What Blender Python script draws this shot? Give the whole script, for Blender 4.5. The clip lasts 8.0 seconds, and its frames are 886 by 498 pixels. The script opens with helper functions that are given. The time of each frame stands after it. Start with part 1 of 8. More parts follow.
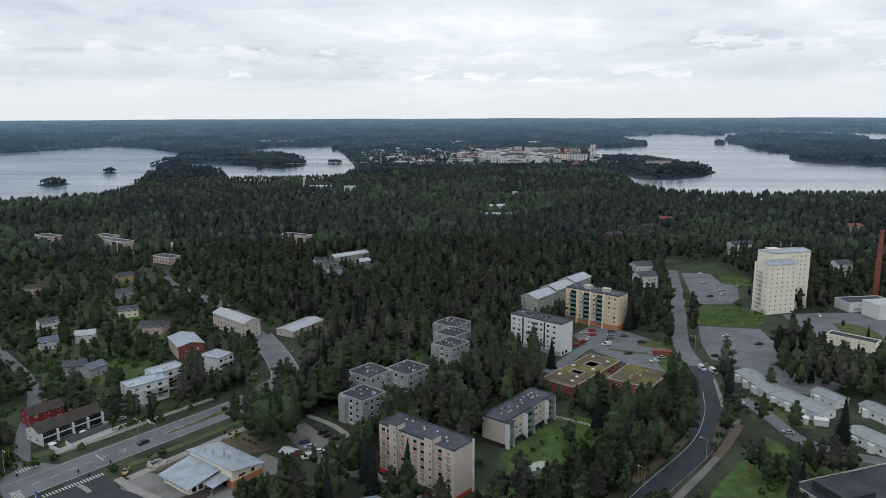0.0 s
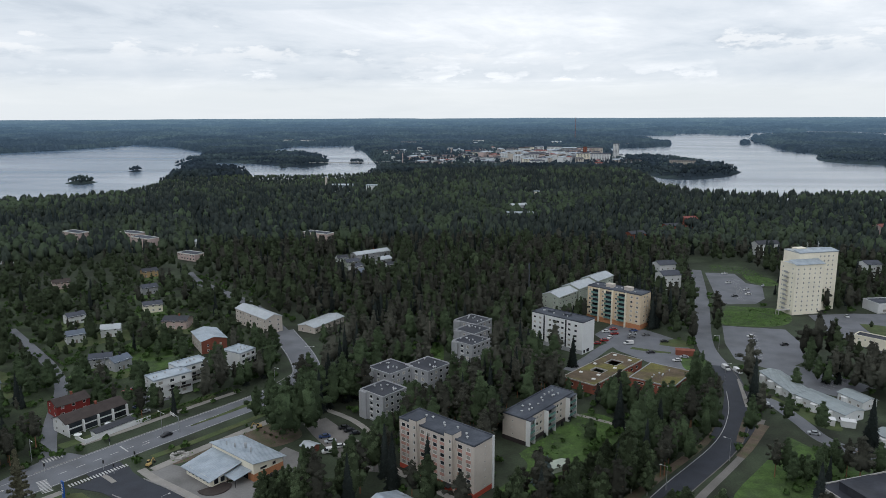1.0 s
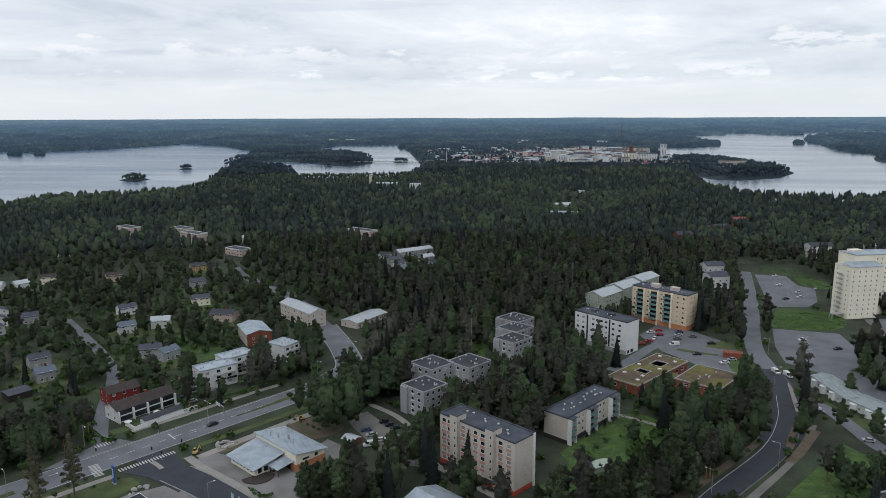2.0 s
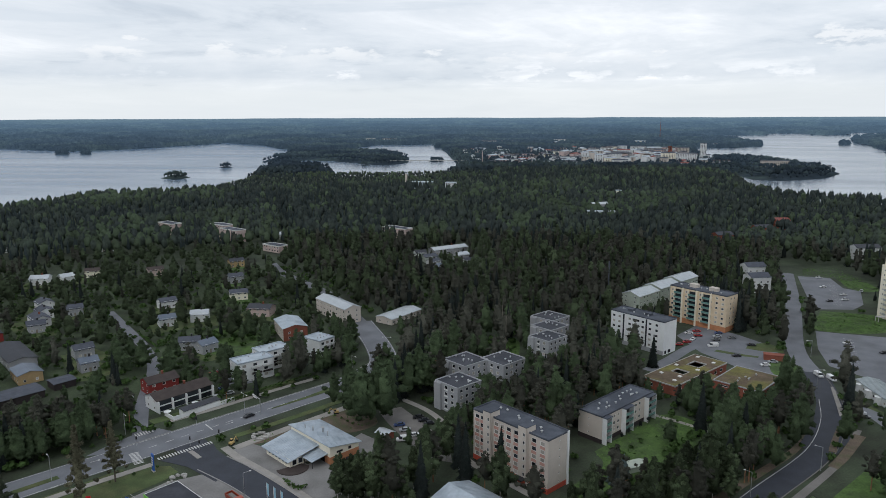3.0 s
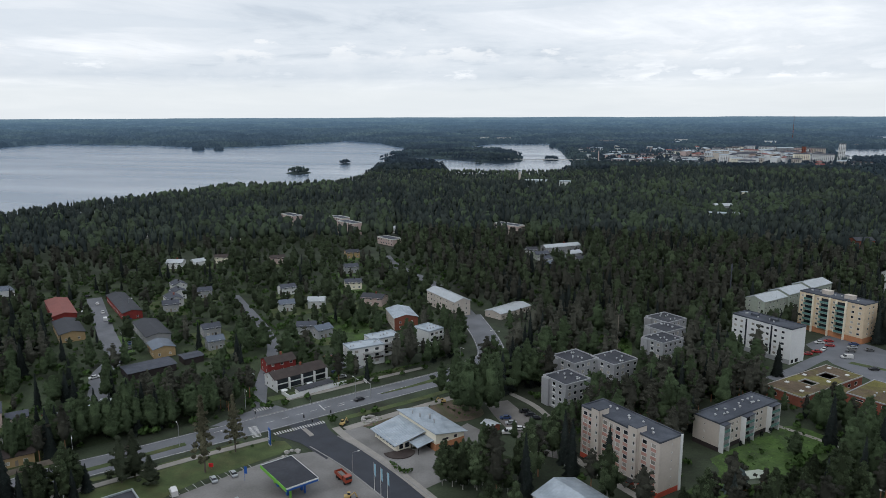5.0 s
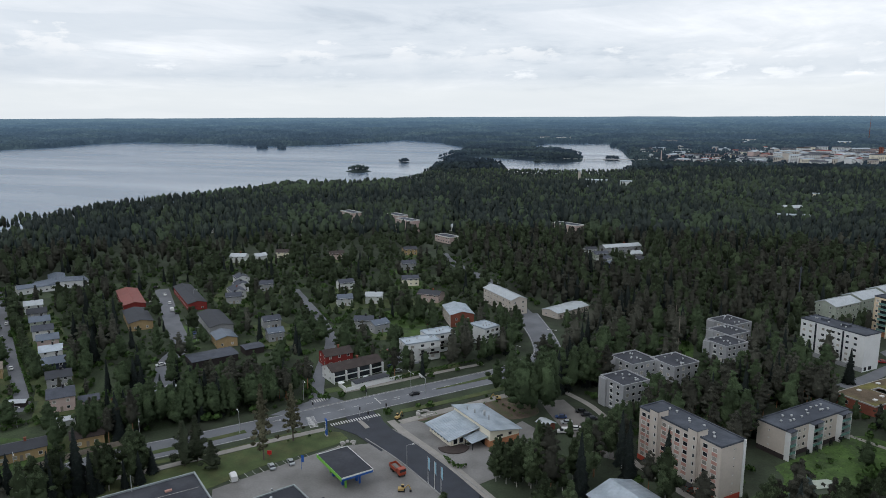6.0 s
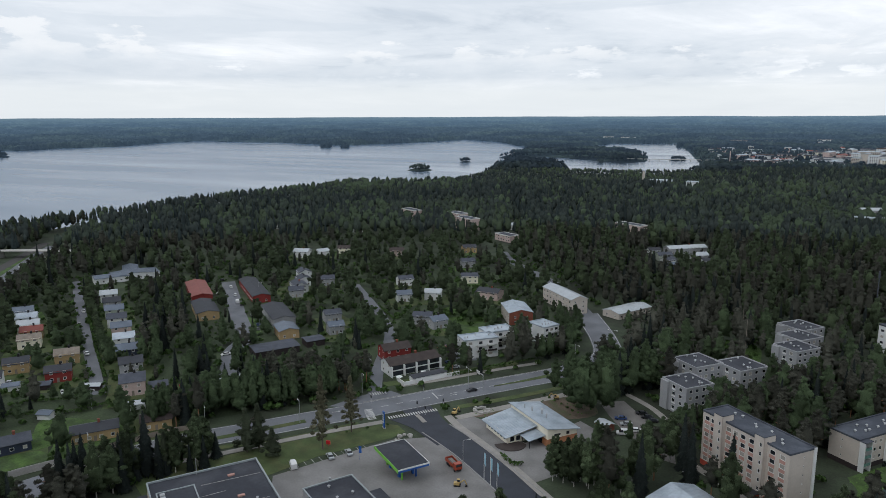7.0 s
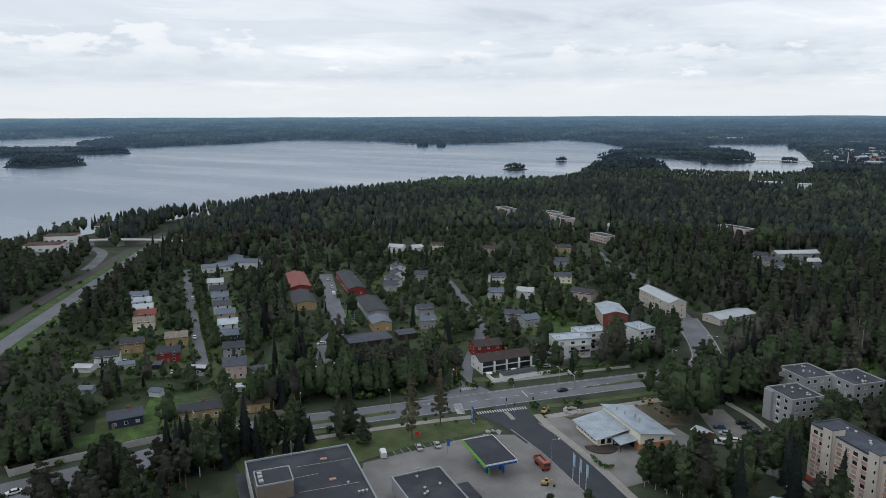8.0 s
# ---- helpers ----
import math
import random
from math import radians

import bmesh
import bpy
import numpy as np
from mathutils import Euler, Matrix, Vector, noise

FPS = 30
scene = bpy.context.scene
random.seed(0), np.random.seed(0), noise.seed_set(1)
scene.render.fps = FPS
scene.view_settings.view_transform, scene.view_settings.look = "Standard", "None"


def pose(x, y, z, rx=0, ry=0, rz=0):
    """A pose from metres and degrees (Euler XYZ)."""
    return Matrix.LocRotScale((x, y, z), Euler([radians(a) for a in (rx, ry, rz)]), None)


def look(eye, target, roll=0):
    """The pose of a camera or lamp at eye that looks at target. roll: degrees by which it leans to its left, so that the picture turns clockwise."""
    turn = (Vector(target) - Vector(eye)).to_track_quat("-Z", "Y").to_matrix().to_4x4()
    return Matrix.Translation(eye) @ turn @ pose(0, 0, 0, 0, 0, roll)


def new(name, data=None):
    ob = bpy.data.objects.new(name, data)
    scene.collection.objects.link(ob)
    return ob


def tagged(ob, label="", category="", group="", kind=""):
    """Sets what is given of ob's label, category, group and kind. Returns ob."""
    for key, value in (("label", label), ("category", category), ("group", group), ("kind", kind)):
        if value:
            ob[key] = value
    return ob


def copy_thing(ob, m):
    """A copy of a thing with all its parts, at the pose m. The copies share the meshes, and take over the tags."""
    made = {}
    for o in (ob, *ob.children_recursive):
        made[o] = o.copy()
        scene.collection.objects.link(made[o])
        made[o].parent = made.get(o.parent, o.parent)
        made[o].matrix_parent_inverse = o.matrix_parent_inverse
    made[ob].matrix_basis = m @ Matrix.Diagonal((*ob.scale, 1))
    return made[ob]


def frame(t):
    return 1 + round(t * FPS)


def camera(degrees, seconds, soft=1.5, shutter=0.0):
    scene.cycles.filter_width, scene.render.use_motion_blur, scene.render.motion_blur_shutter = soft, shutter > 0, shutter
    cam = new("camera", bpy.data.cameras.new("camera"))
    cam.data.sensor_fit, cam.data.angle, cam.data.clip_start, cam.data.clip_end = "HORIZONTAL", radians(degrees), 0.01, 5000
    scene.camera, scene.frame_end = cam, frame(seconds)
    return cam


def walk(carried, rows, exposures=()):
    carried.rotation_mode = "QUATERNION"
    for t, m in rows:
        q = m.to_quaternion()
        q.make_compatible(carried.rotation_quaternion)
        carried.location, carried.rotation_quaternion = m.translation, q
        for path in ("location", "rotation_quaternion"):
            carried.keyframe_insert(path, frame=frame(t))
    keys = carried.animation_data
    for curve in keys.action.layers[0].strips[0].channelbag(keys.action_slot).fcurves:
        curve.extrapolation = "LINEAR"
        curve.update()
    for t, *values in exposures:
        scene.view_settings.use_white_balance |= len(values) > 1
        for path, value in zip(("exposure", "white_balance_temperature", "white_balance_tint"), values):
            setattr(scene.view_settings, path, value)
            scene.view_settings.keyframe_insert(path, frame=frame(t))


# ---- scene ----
# ---------------------------------------------------------------- camera
cam = camera(64.51, 8.0, soft=0.8)
# seconds, yaw: the drone sinks straight down and turns to its left
YAW = [(0, 0), (.5, .69), (1, 1.76), (1.2, 3.2), (1.5, 4.6), (1.7, 4.95), (2.8, 7.25), (3, 8.21), (3.5, 10.53), (4, 12.82),
       (4.5, 15.12), (6, 22.18), (6.5, 24.65), (7, 27.13), (7.5, 29.96), (7.7, 31.6), (8, 34.85)]
walk(cam, [(t, pose(0, 0, 122 - 1.507 * t, 90 - 10.76, 0, a) @ pose(0, 0, 0, 0, 0, -0.2)) for t, a in YAW], [(0, 0.0, 6230, 10)])

# ---------------------------------------------------------------- sky and sun
world = bpy.data.worlds.new("overcast_sky")
scene.world = world
world.use_nodes = True


def build_sky():
    nt = world.node_tree
    nt.nodes.clear()
    N, K = nt.nodes.new, nt.links.new

    def math_(op, a, b=None, c=None):
        n = N("ShaderNodeMath")
        n.operation = op
        for i, v in enumerate((a, b, c)):
            if v is None:
                continue
            if isinstance(v, (int, float)):
                n.inputs[i].default_value = v
            else:
                K(v, n.inputs[i])
        return n.outputs[0]

    tc = N("ShaderNodeTexCoord")
    sep = N("ShaderNodeSeparateXYZ")
    K(tc.outputs["Generated"], sep.inputs[0])
    z = math_("ADD", math_("MAXIMUM", sep.outputs[2], 0.0), 0.10)
    u, v = math_("DIVIDE", sep.outputs[0], z), math_("DIVIDE", sep.outputs[1], z)
    comb = N("ShaderNodeCombineXYZ")
    K(u, comb.inputs[0])
    K(math_("MULTIPLY", v, 0.8), comb.inputs[1])

    def cloud(scale, detail, rough, off, dist=0.4):
        m = N("ShaderNodeMapping")
        m.inputs["Location"].default_value = off
        K(comb.outputs[0], m.inputs[0])
        n = N("ShaderNodeTexNoise")
        n.inputs["Scale"].default_value, n.inputs["Detail"].default_value = scale, detail
        n.inputs["Roughness"].default_value, n.inputs["Distortion"].default_value = rough, dist
        K(m.outputs[0], n.inputs["Vector"])
        return n.outputs["Fac"]

    big, fine = cloud(0.42, 7, 0.6, (3.1, 1.7, 0), 0.5), cloud(1.3, 6, 0.62, (9.0, 4.0, 2.0), 0.6)
    both = math_("ADD", math_("MULTIPLY", big, 0.76), math_("MULTIPLY", fine, 0.24))
    ramp = N("ShaderNodeValToRGB")
    K(both, ramp.inputs[0])
    el = ramp.color_ramp.elements
    el[0].position, el[0].color = 0.40, (0.63, 0.68, 0.735, 1)
    el[1].position, el[1].color = 0.62, (1.08, 1.08, 1.08, 1)
    e = el.new(0.45)
    e.color = (0.76, 0.80, 0.84, 1)
    e = el.new(0.53)
    e.color = (0.87, 0.895, 0.92, 1)
    # heaped clouds low in the sky: flat slate bases, white tops
    def smooth_step(v, lo, hi):
        n = N("ShaderNodeMapRange")
        n.interpolation_type = "SMOOTHSTEP"
        n.inputs["From Min"].default_value, n.inputs["From Max"].default_value = lo, hi
        K(v, n.inputs["Value"])
        return n.outputs[0]

    def dir_noise(scale, detail, rough):
        m, n = N("ShaderNodeMapping"), N("ShaderNodeTexNoise")
        m.inputs["Scale"].default_value = scale
        K(tc.outputs["Generated"], m.inputs[0])
        K(m.outputs[0], n.inputs["Vector"])
        n.inputs["Scale"].default_value, n.inputs["Detail"].default_value, n.inputs["Roughness"].default_value = 1.0, detail, rough
        return n.outputs["Fac"]

    zz = sep.outputs[2]
    puff, wide, lay = dir_noise((16, 16, 46), 8, 0.58), dir_noise((3.2, 3.2, 3), 3, 0.5), dir_noise((2.6, 2.6, 40), 5, 0.55)
    body = math_("SUBTRACT", math_("ADD", puff, math_("MULTIPLY", math_("SUBTRACT", wide, 0.5), 0.8)), math_("MULTIPLY", math_("MAXIMUM", math_("SUBTRACT", zz, 0.062), 0.0), 5.5))
    mask = math_("MULTIPLY", smooth_step(body, 0.42, 0.50), smooth_step(zz, 0.040, 0.052))
    tone = math_("ADD", math_("MULTIPLY", smooth_step(zz, 0.050, 0.092), 0.8), math_("MULTIPLY", math_("SUBTRACT", puff, 0.45), 1.3))
    shade = N("ShaderNodeValToRGB")
    K(tone, shade.inputs[0])
    se = shade.color_ramp.elements
    se[0].position, se[0].color = 0.0, (0.69, 0.74, 0.79, 1)
    se[1].position, se[1].color = 1.0, (1.0, 0.995, 0.985, 1)
    se.new(0.5).color = (0.82, 0.85, 0.88, 1)
    # long grey sheets above them
    sheet = N("ShaderNodeMix")
    sheet.data_type = "RGBA"
    K(math_("MULTIPLY", smooth_step(lay, 0.50, 0.60), 0.45), sheet.inputs["Factor"])
    K(ramp.outputs[0], sheet.inputs["A"])
    sheet.inputs["B"].default_value = (0.68, 0.735, 0.79, 1)
    heap = N("ShaderNodeMix")
    heap.data_type = "RGBA"
    K(math_("MULTIPLY", mask, 0.75), heap.inputs["Factor"])
    K(sheet.outputs["Result"], heap.inputs["A"])
    K(shade.outputs[0], heap.inputs["B"])
    # haze towards the horizon
    hz = N("ShaderNodeMapRange")
    hz.inputs["From Min"].default_value, hz.inputs["From Max"].default_value = 0.052, 0.030
    K(sep.outputs[2], hz.inputs["Value"])
    mix = N("ShaderNodeMix")
    mix.data_type = "RGBA"
    K(math_("MULTIPLY", hz.outputs[0], 0.85), mix.inputs["Factor"])
    K(heap.outputs["Result"], mix.inputs["A"])
    mix.inputs["B"].default_value = (0.86, 0.885, 0.885, 1)
    sky = N("ShaderNodeTexSky")
    sky.sky_type, sky.sun_disc = "NISHITA", False
    sky.sun_elevation, sky.sun_rotation = radians(48), radians(200)
    skyk = N("ShaderNodeMix")
    skyk.data_type, skyk.blend_type = "RGBA", "MULTIPLY"
    skyk.inputs["Factor"].default_value = 1
    K(sky.outputs[0], skyk.inputs["A"])
    skyk.inputs["B"].default_value = (0.1, 0.1, 0.1, 1)
    tot = N("ShaderNodeMix")
    tot.data_type = "RGBA"
    tot.inputs["Factor"].default_value = 0.94
    K(skyk.outputs["Result"], tot.inputs["A"])
    K(mix.outputs["Result"], tot.inputs["B"])
    bg = N("ShaderNodeBackground")
    bg.inputs["Strength"].default_value = 1.0
    K(tot.outputs["Result"], bg.inputs["Color"])
    out = N("ShaderNodeOutputWorld")
    K(bg.outputs[0], out.inputs["Surface"])


build_sky()
sun_data = bpy.data.lights.new("sun", "SUN")
sun_data.energy, sun_data.angle, sun_data.color = 0.5, radians(25), (1.0, 0.96, 0.9)
new("sun", sun_data).matrix_world = look((-60, -150, 200), (0, 0, 0))

# ---------------------------------------------------------------- materials
MATS = {}


def mat(name, col, rough=0.8, metal=0.0, var=0.25, scale=0.6, fine=6.0, bump=0.15, spec=0.3, rnd=0.0, island=0.0, stain=None, leaf=0.0, bdist=0.08):
    """Base colour varied at two scales, with fine relief. rnd, island: change from object to object, from piece to piece."""
    if name in MATS:
        return MATS[name]
    m = bpy.data.materials.new(name)
    m.use_nodes = True
    nt = m.node_tree
    N, K = nt.nodes.new, nt.links.new
    p = nt.nodes["Principled BSDF"]
    p.inputs["Roughness"].default_value, p.inputs["Metallic"].default_value = rough, metal
    p.inputs["Specular IOR Level"].default_value = spec
    geo = N("ShaderNodeNewGeometry")

    def noise_(s, d):
        n = N("ShaderNodeTexNoise")
        n.inputs["Scale"].default_value, n.inputs["Detail"].default_value = s, d
        K(geo.outputs["Position"], n.inputs["Vector"])
        return n.outputs["Fac"]

    def mrange(v, lo, hi, fmin=0.0, fmax=1.0):
        r = N("ShaderNodeMapRange")
        r.inputs["From Min"].default_value, r.inputs["From Max"].default_value = fmin, fmax
        r.inputs["To Min"].default_value, r.inputs["To Max"].default_value = lo, hi
        K(v, r.inputs["Value"])
        return r.outputs[0]

    def mul(a, b):
        n = N("ShaderNodeMath")
        n.operation = "MULTIPLY"
        K(a, n.inputs[0]), K(b, n.inputs[1])
        return n.outputs[0]

    f = mul(mrange(noise_(scale, 4), 1 - var, 1 + var, 0.25, 0.75), mrange(noise_(fine, 3), 1 - var * 0.6, 1 + var * 0.6, 0.25, 0.75))
    if rnd:
        oi = N("ShaderNodeObjectInfo")
        f = mul(f, mrange(oi.outputs["Random"], 1 - rnd, 1 + rnd))
    if island:
        f = mul(f, mrange(geo.outputs["Random Per Island"], 1 - island, 1 + island))
    base = N("ShaderNodeRGB")
    base.outputs[0].default_value = (*col, 1)
    src = base.outputs[0]
    if stain:
        mx = N("ShaderNodeMix")
        mx.data_type = "RGBA"
        K(mrange(noise_(stain[1], 5), 0, 1, 0.46, 0.62), mx.inputs["Factor"])
        K(src, mx.inputs["A"])
        mx.inputs["B"].default_value = (*stain[0], 1)
        src = mx.outputs["Result"]
    sc = N("ShaderNodeVectorMath")
    sc.operation = "SCALE"
    K(src, sc.inputs[0]), K(f, sc.inputs["Scale"])
    K(sc.outputs[0], p.inputs["Base Color"])
    if bump:
        b = N("ShaderNodeBump")
        b.inputs["Strength"].default_value, b.inputs["Distance"].default_value = bump, bdist
        K(noise_(fine * 2, 4), b.inputs["Height"])
        K(b.outputs[0], p.inputs["Normal"])
    if leaf:
        # thin leaves let light through
        tl, ms, out = N("ShaderNodeBsdfTranslucent"), N("ShaderNodeMixShader"), nt.nodes["Material Output"]
        K(sc.outputs[0], tl.inputs["Color"])
        ms.inputs[0].default_value = leaf
        K(p.outputs[0], ms.inputs[1]), K(tl.outputs[0], ms.inputs[2]), K(ms.outputs[0], out.inputs["Surface"])
    MATS[name] = m
    return m


M_GROUND = mat("grass_ground", (0.044, 0.058, 0.034), 0.95, var=0.4, scale=0.09, fine=1.4, bump=0.5, stain=((0.030, 0.036, 0.023), 0.03))
M_LAWN = mat("mown_lawn", (0.064, 0.088, 0.034), 0.95, var=0.3, scale=0.2, fine=2.5, bump=0.4, stain=((0.078, 0.090, 0.038), 0.12))
M_PLOT = mat("garden_plot_grass", (0.043, 0.060, 0.030), 0.95, var=0.5, scale=0.07, fine=1.2, bump=0.5, stain=((0.030, 0.038, 0.022), 0.06))
M_MEADOW = mat("meadow", (0.062, 0.108, 0.028), 0.95, var=0.4, scale=0.25, fine=1.5, bump=0.6, stain=((0.050, 0.078, 0.030), 0.1))
M_DIRT = mat("bare_soil", (0.13, 0.10, 0.075), 0.95, var=0.35, scale=0.3, fine=2.0, bump=0.6, stain=((0.07, 0.075, 0.04), 0.15))
M_GRAVEL = mat("gravel", (0.165, 0.155, 0.145), 0.95, var=0.2, scale=0.15, fine=3.0, bump=0.4)
M_ASPHALT = mat("worn_asphalt", (0.148, 0.155, 0.172), 0.85, var=0.14, scale=0.12, fine=2.0, bump=0.15, stain=((0.125, 0.130, 0.142), 0.07))
M_LOT = mat("sandy_worn_asphalt", (0.205, 0.20, 0.195), 0.9, var=0.16, scale=0.1, fine=1.6, bump=0.2, stain=((0.165, 0.16, 0.155), 0.09))
M_NEWASPH = mat("fresh_asphalt", (0.033, 0.037, 0.048), 0.7, var=0.2, scale=0.2, fine=3.0, bump=0.15)
M_PAVE = mat("light_paving", (0.27, 0.255, 0.235), 0.9, var=0.15, scale=0.3, fine=2.5, bump=0.2)
M_KERB = mat("granite_kerb", (0.26, 0.255, 0.25), 0.85, var=0.15)
M_MARK = mat("road_paint", (0.46, 0.46, 0.45), 0.7, var=0.25, scale=0.8, fine=5.0)
M_CONC = mat("concrete", (0.36, 0.35, 0.33), 0.9, var=0.15, scale=0.25, fine=2.0)
M_WHITE = mat("white_render", (0.64, 0.65, 0.65), 0.85, var=0.06, scale=0.15, fine=1.2)
M_CREAM = mat("cream_render", (0.78, 0.73, 0.60), 0.85, var=0.07, scale=0.12, fine=1.0)
M_BEIGE = mat("beige_concrete_panel", (0.50, 0.45, 0.40), 0.9, var=0.08, scale=0.2, fine=1.5)
M_GREY = mat("grey_concrete_panel", (0.315, 0.322, 0.335), 0.9, var=0.1, scale=0.2, fine=1.5)
M_PINKP = mat("pink_panel", (0.42, 0.24, 0.20), 0.85, var=0.1)
M_REDP = mat("red_plinth", (0.42, 0.075, 0.045), 0.8, var=0.15)
M_BRICK = mat("red_brick", (0.22, 0.075, 0.05), 0.9, var=0.2, scale=0.5, fine=6.0)
M_ORANGE = mat("orange_brick", (0.44, 0.20, 0.10), 0.9, var=0.15, scale=0.5, fine=5.0)
M_TAN = mat("tan_brick", (0.60, 0.49, 0.35), 0.9, var=0.1, scale=0.5, fine=5.0)
M_DARKCLAD = mat("dark_cladding", (0.035, 0.028, 0.028), 0.8, var=0.2)
M_FELT = mat("bitumen_roofing", (0.053, 0.060, 0.076), 0.9, var=0.2, scale=0.15, fine=1.5, stain=((0.078, 0.088, 0.108), 0.12))
M_FELTB = mat("black_bitumen_roofing", (0.030, 0.033, 0.043), 0.75, var=0.22, scale=0.12, fine=1.0, stain=((0.05, 0.053, 0.064), 0.1))
M_MOSS = mat("mossy_felt", (0.105, 0.078, 0.052), 0.95, var=0.35, scale=0.3, fine=2.0, bump=0.5, stain=((0.140, 0.128, 0.040), 0.10))
M_TIN = mat("pale_sheet_metal", (0.40, 0.45, 0.50), 0.45, 0.25, var=0.1, scale=0.25, fine=1.0, bump=0.05, spec=0.5, stain=((0.32, 0.37, 0.42), 0.2))
M_TINW = mat("white_sheet_metal", (0.42, 0.45, 0.475), 0.5, 0.1, var=0.08, scale=0.25, fine=1.0, bump=0.05)
M_TINB = mat("dark_sheet_metal", (0.040, 0.043, 0.052), 0.8, 0.0, var=0.15, scale=0.3, spec=0.4)
M_TINROW = mat("weathered_sheet_metal", (0.28, 0.315, 0.325), 0.5, 0.15, var=0.12, scale=0.3, fine=1.0, bump=0.05)
M_TINBL = mat("bluish_sheet_metal", (0.12, 0.145, 0.185), 0.5, 0.15, var=0.12, scale=0.3)
M_TINR = mat("red_sheet_metal", (0.20, 0.058, 0.047), 0.6, var=0.12, scale=0.3)
M_TILEG = mat("grey_roof_tile", (0.066, 0.073, 0.092), 0.85, var=0.2, scale=0.4, fine=4.0)
M_TILEB = mat("brown_roof_tile", (0.052, 0.041, 0.038), 0.85, var=0.2, scale=0.4, fine=4.0)
M_FALU = mat("red_painted_board", (0.21, 0.032, 0.028), 0.85, var=0.15)
M_YELB = mat("ochre_board", (0.37, 0.265, 0.14), 0.85, var=0.12)
M_BLUEB = mat("dark_blue_board", (0.035, 0.045, 0.075), 0.8, var=0.15)
M_PINKB = mat("pale_pink_render", (0.50, 0.39, 0.36), 0.85, var=0.1)
M_GREENB = mat("pale_green_render", (0.36, 0.40, 0.34), 0.85, var=0.1)
M_GLASS = mat("dark_window_glass", (0.022, 0.026, 0.032), 0.12, var=0.3, scale=0.4, bump=0, spec=0.5, rnd=0.5)
M_BLIND = mat("curtained_window_glass", (0.34, 0.32, 0.29), 0.2, var=0.1, bump=0, spec=0.5, rnd=0.4)
M_TEAL = mat("green_glass_railing", (0.13, 0.24, 0.22), 0.2, var=0.15, bump=0, spec=0.5)
M_FRAME = mat("white_window_frame", (0.66, 0.66, 0.64), 0.7, var=0.05, bump=0)
M_STEEL = mat("galvanised_steel", (0.42, 0.43, 0.44), 0.5, 0.6, var=0.1, bump=0)
M_DARKM = mat("dark_metal", (0.03, 0.03, 0.033), 0.5, 0.3, var=0.1, bump=0)
M_WOODG = mat("weathered_wood", (0.21, 0.18, 0.15), 0.9, var=0.2)
M_RUBBER = mat("rubber", (0.02, 0.02, 0.02), 0.9, var=0.1, bump=0)
M_LIME = mat("lime_fascia", (0.17, 0.44, 0.06), 0.5, var=0.04, bump=0)
M_BLUE = mat("blue_fascia", (0.02, 0.09, 0.34), 0.5, var=0.04, bump=0)
M_SIGNRED = mat("red_plastic", (0.65, 0.025, 0.03), 0.5, var=0.04, bump=0)
M_TRUCK = mat("orange_truck_paint", (0.30, 0.05, 0.022), 0.4, var=0.08, bump=0, spec=0.5)
M_YELM = mat("yellow_machine_paint", (0.42, 0.30, 0.12), 0.6, var=0.2, bump=0)
M_FLAG = mat("pale_blue_flag", (0.30, 0.48, 0.58), 0.8, var=0.15, bump=0)
M_BARK = mat("grey_bark", (0.11, 0.09, 0.075), 0.95, var=0.3, scale=1.0)
M_BARKB = mat("birch_bark", (0.42, 0.41, 0.38), 0.85, var=0.4, scale=1.5)
M_BARKP = mat("pine_bark", (0.24, 0.125, 0.07), 0.95, var=0.25, scale=1.0)
M_BIRCH = mat("birch_foliage", (0.066, 0.090, 0.048), 0.8, var=0.4, scale=0.11, fine=2.4, bump=1.0, bdist=0.4, spec=0.1, rnd=0.5, island=0.45, leaf=0.25)
M_SPRUCE = mat("spruce_needles", (0.026, 0.033, 0.031), 0.85, var=0.25, scale=0.12, fine=2.4, bump=0.8, bdist=0.3, spec=0.05, rnd=0.3, island=0.25, leaf=0.15)
M_OLDPINE = mat("old_pine_needles", (0.120, 0.118, 0.078), 0.85, var=0.32, scale=0.12, fine=2.4, bump=1.0, bdist=0.4, spec=0.05, rnd=0.2, island=0.35, leaf=0.2)
M_ALDER = mat("alder_foliage", (0.056, 0.069, 0.044), 0.85, var=0.34, scale=0.11, fine=2.4, bump=1.0, bdist=0.4, spec=0.08, rnd=0.2, island=0.3, leaf=0.2)
M_PINE = mat("pine_needles", (0.068, 0.070, 0.056), 0.85, var=0.32, scale=0.12, fine=2.4, bump=1.0, bdist=0.4, spec=0.05, rnd=0.3, island=0.3, leaf=0.15)
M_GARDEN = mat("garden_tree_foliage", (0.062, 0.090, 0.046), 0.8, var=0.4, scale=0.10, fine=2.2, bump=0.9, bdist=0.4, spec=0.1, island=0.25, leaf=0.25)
# hill trees: bluer copies of the near foliage, slight haze painted into the colour
M_HILLB = mat("hazed_hill_birch_foliage", (0.058, 0.080, 0.050), 0.85, var=0.3, scale=0.09, fine=1.0, bump=0.6, bdist=0.4, spec=0.05, island=0.1, stain=((0.048, 0.064, 0.040), 0.012))
M_HILLP = mat("hazed_hill_pine_needles", (0.034, 0.043, 0.040), 0.85, var=0.32, scale=0.09, fine=1.0, bump=0.6, bdist=0.4, spec=0.05, island=0.1, stain=((0.046, 0.060, 0.046), 0.012))
M_HILLS = mat("hazed_hill_spruce_needles", (0.026, 0.035, 0.035), 0.85, var=0.3, scale=0.09, fine=1.0, bump=0.6, bdist=0.4, spec=0.05, island=0.1)
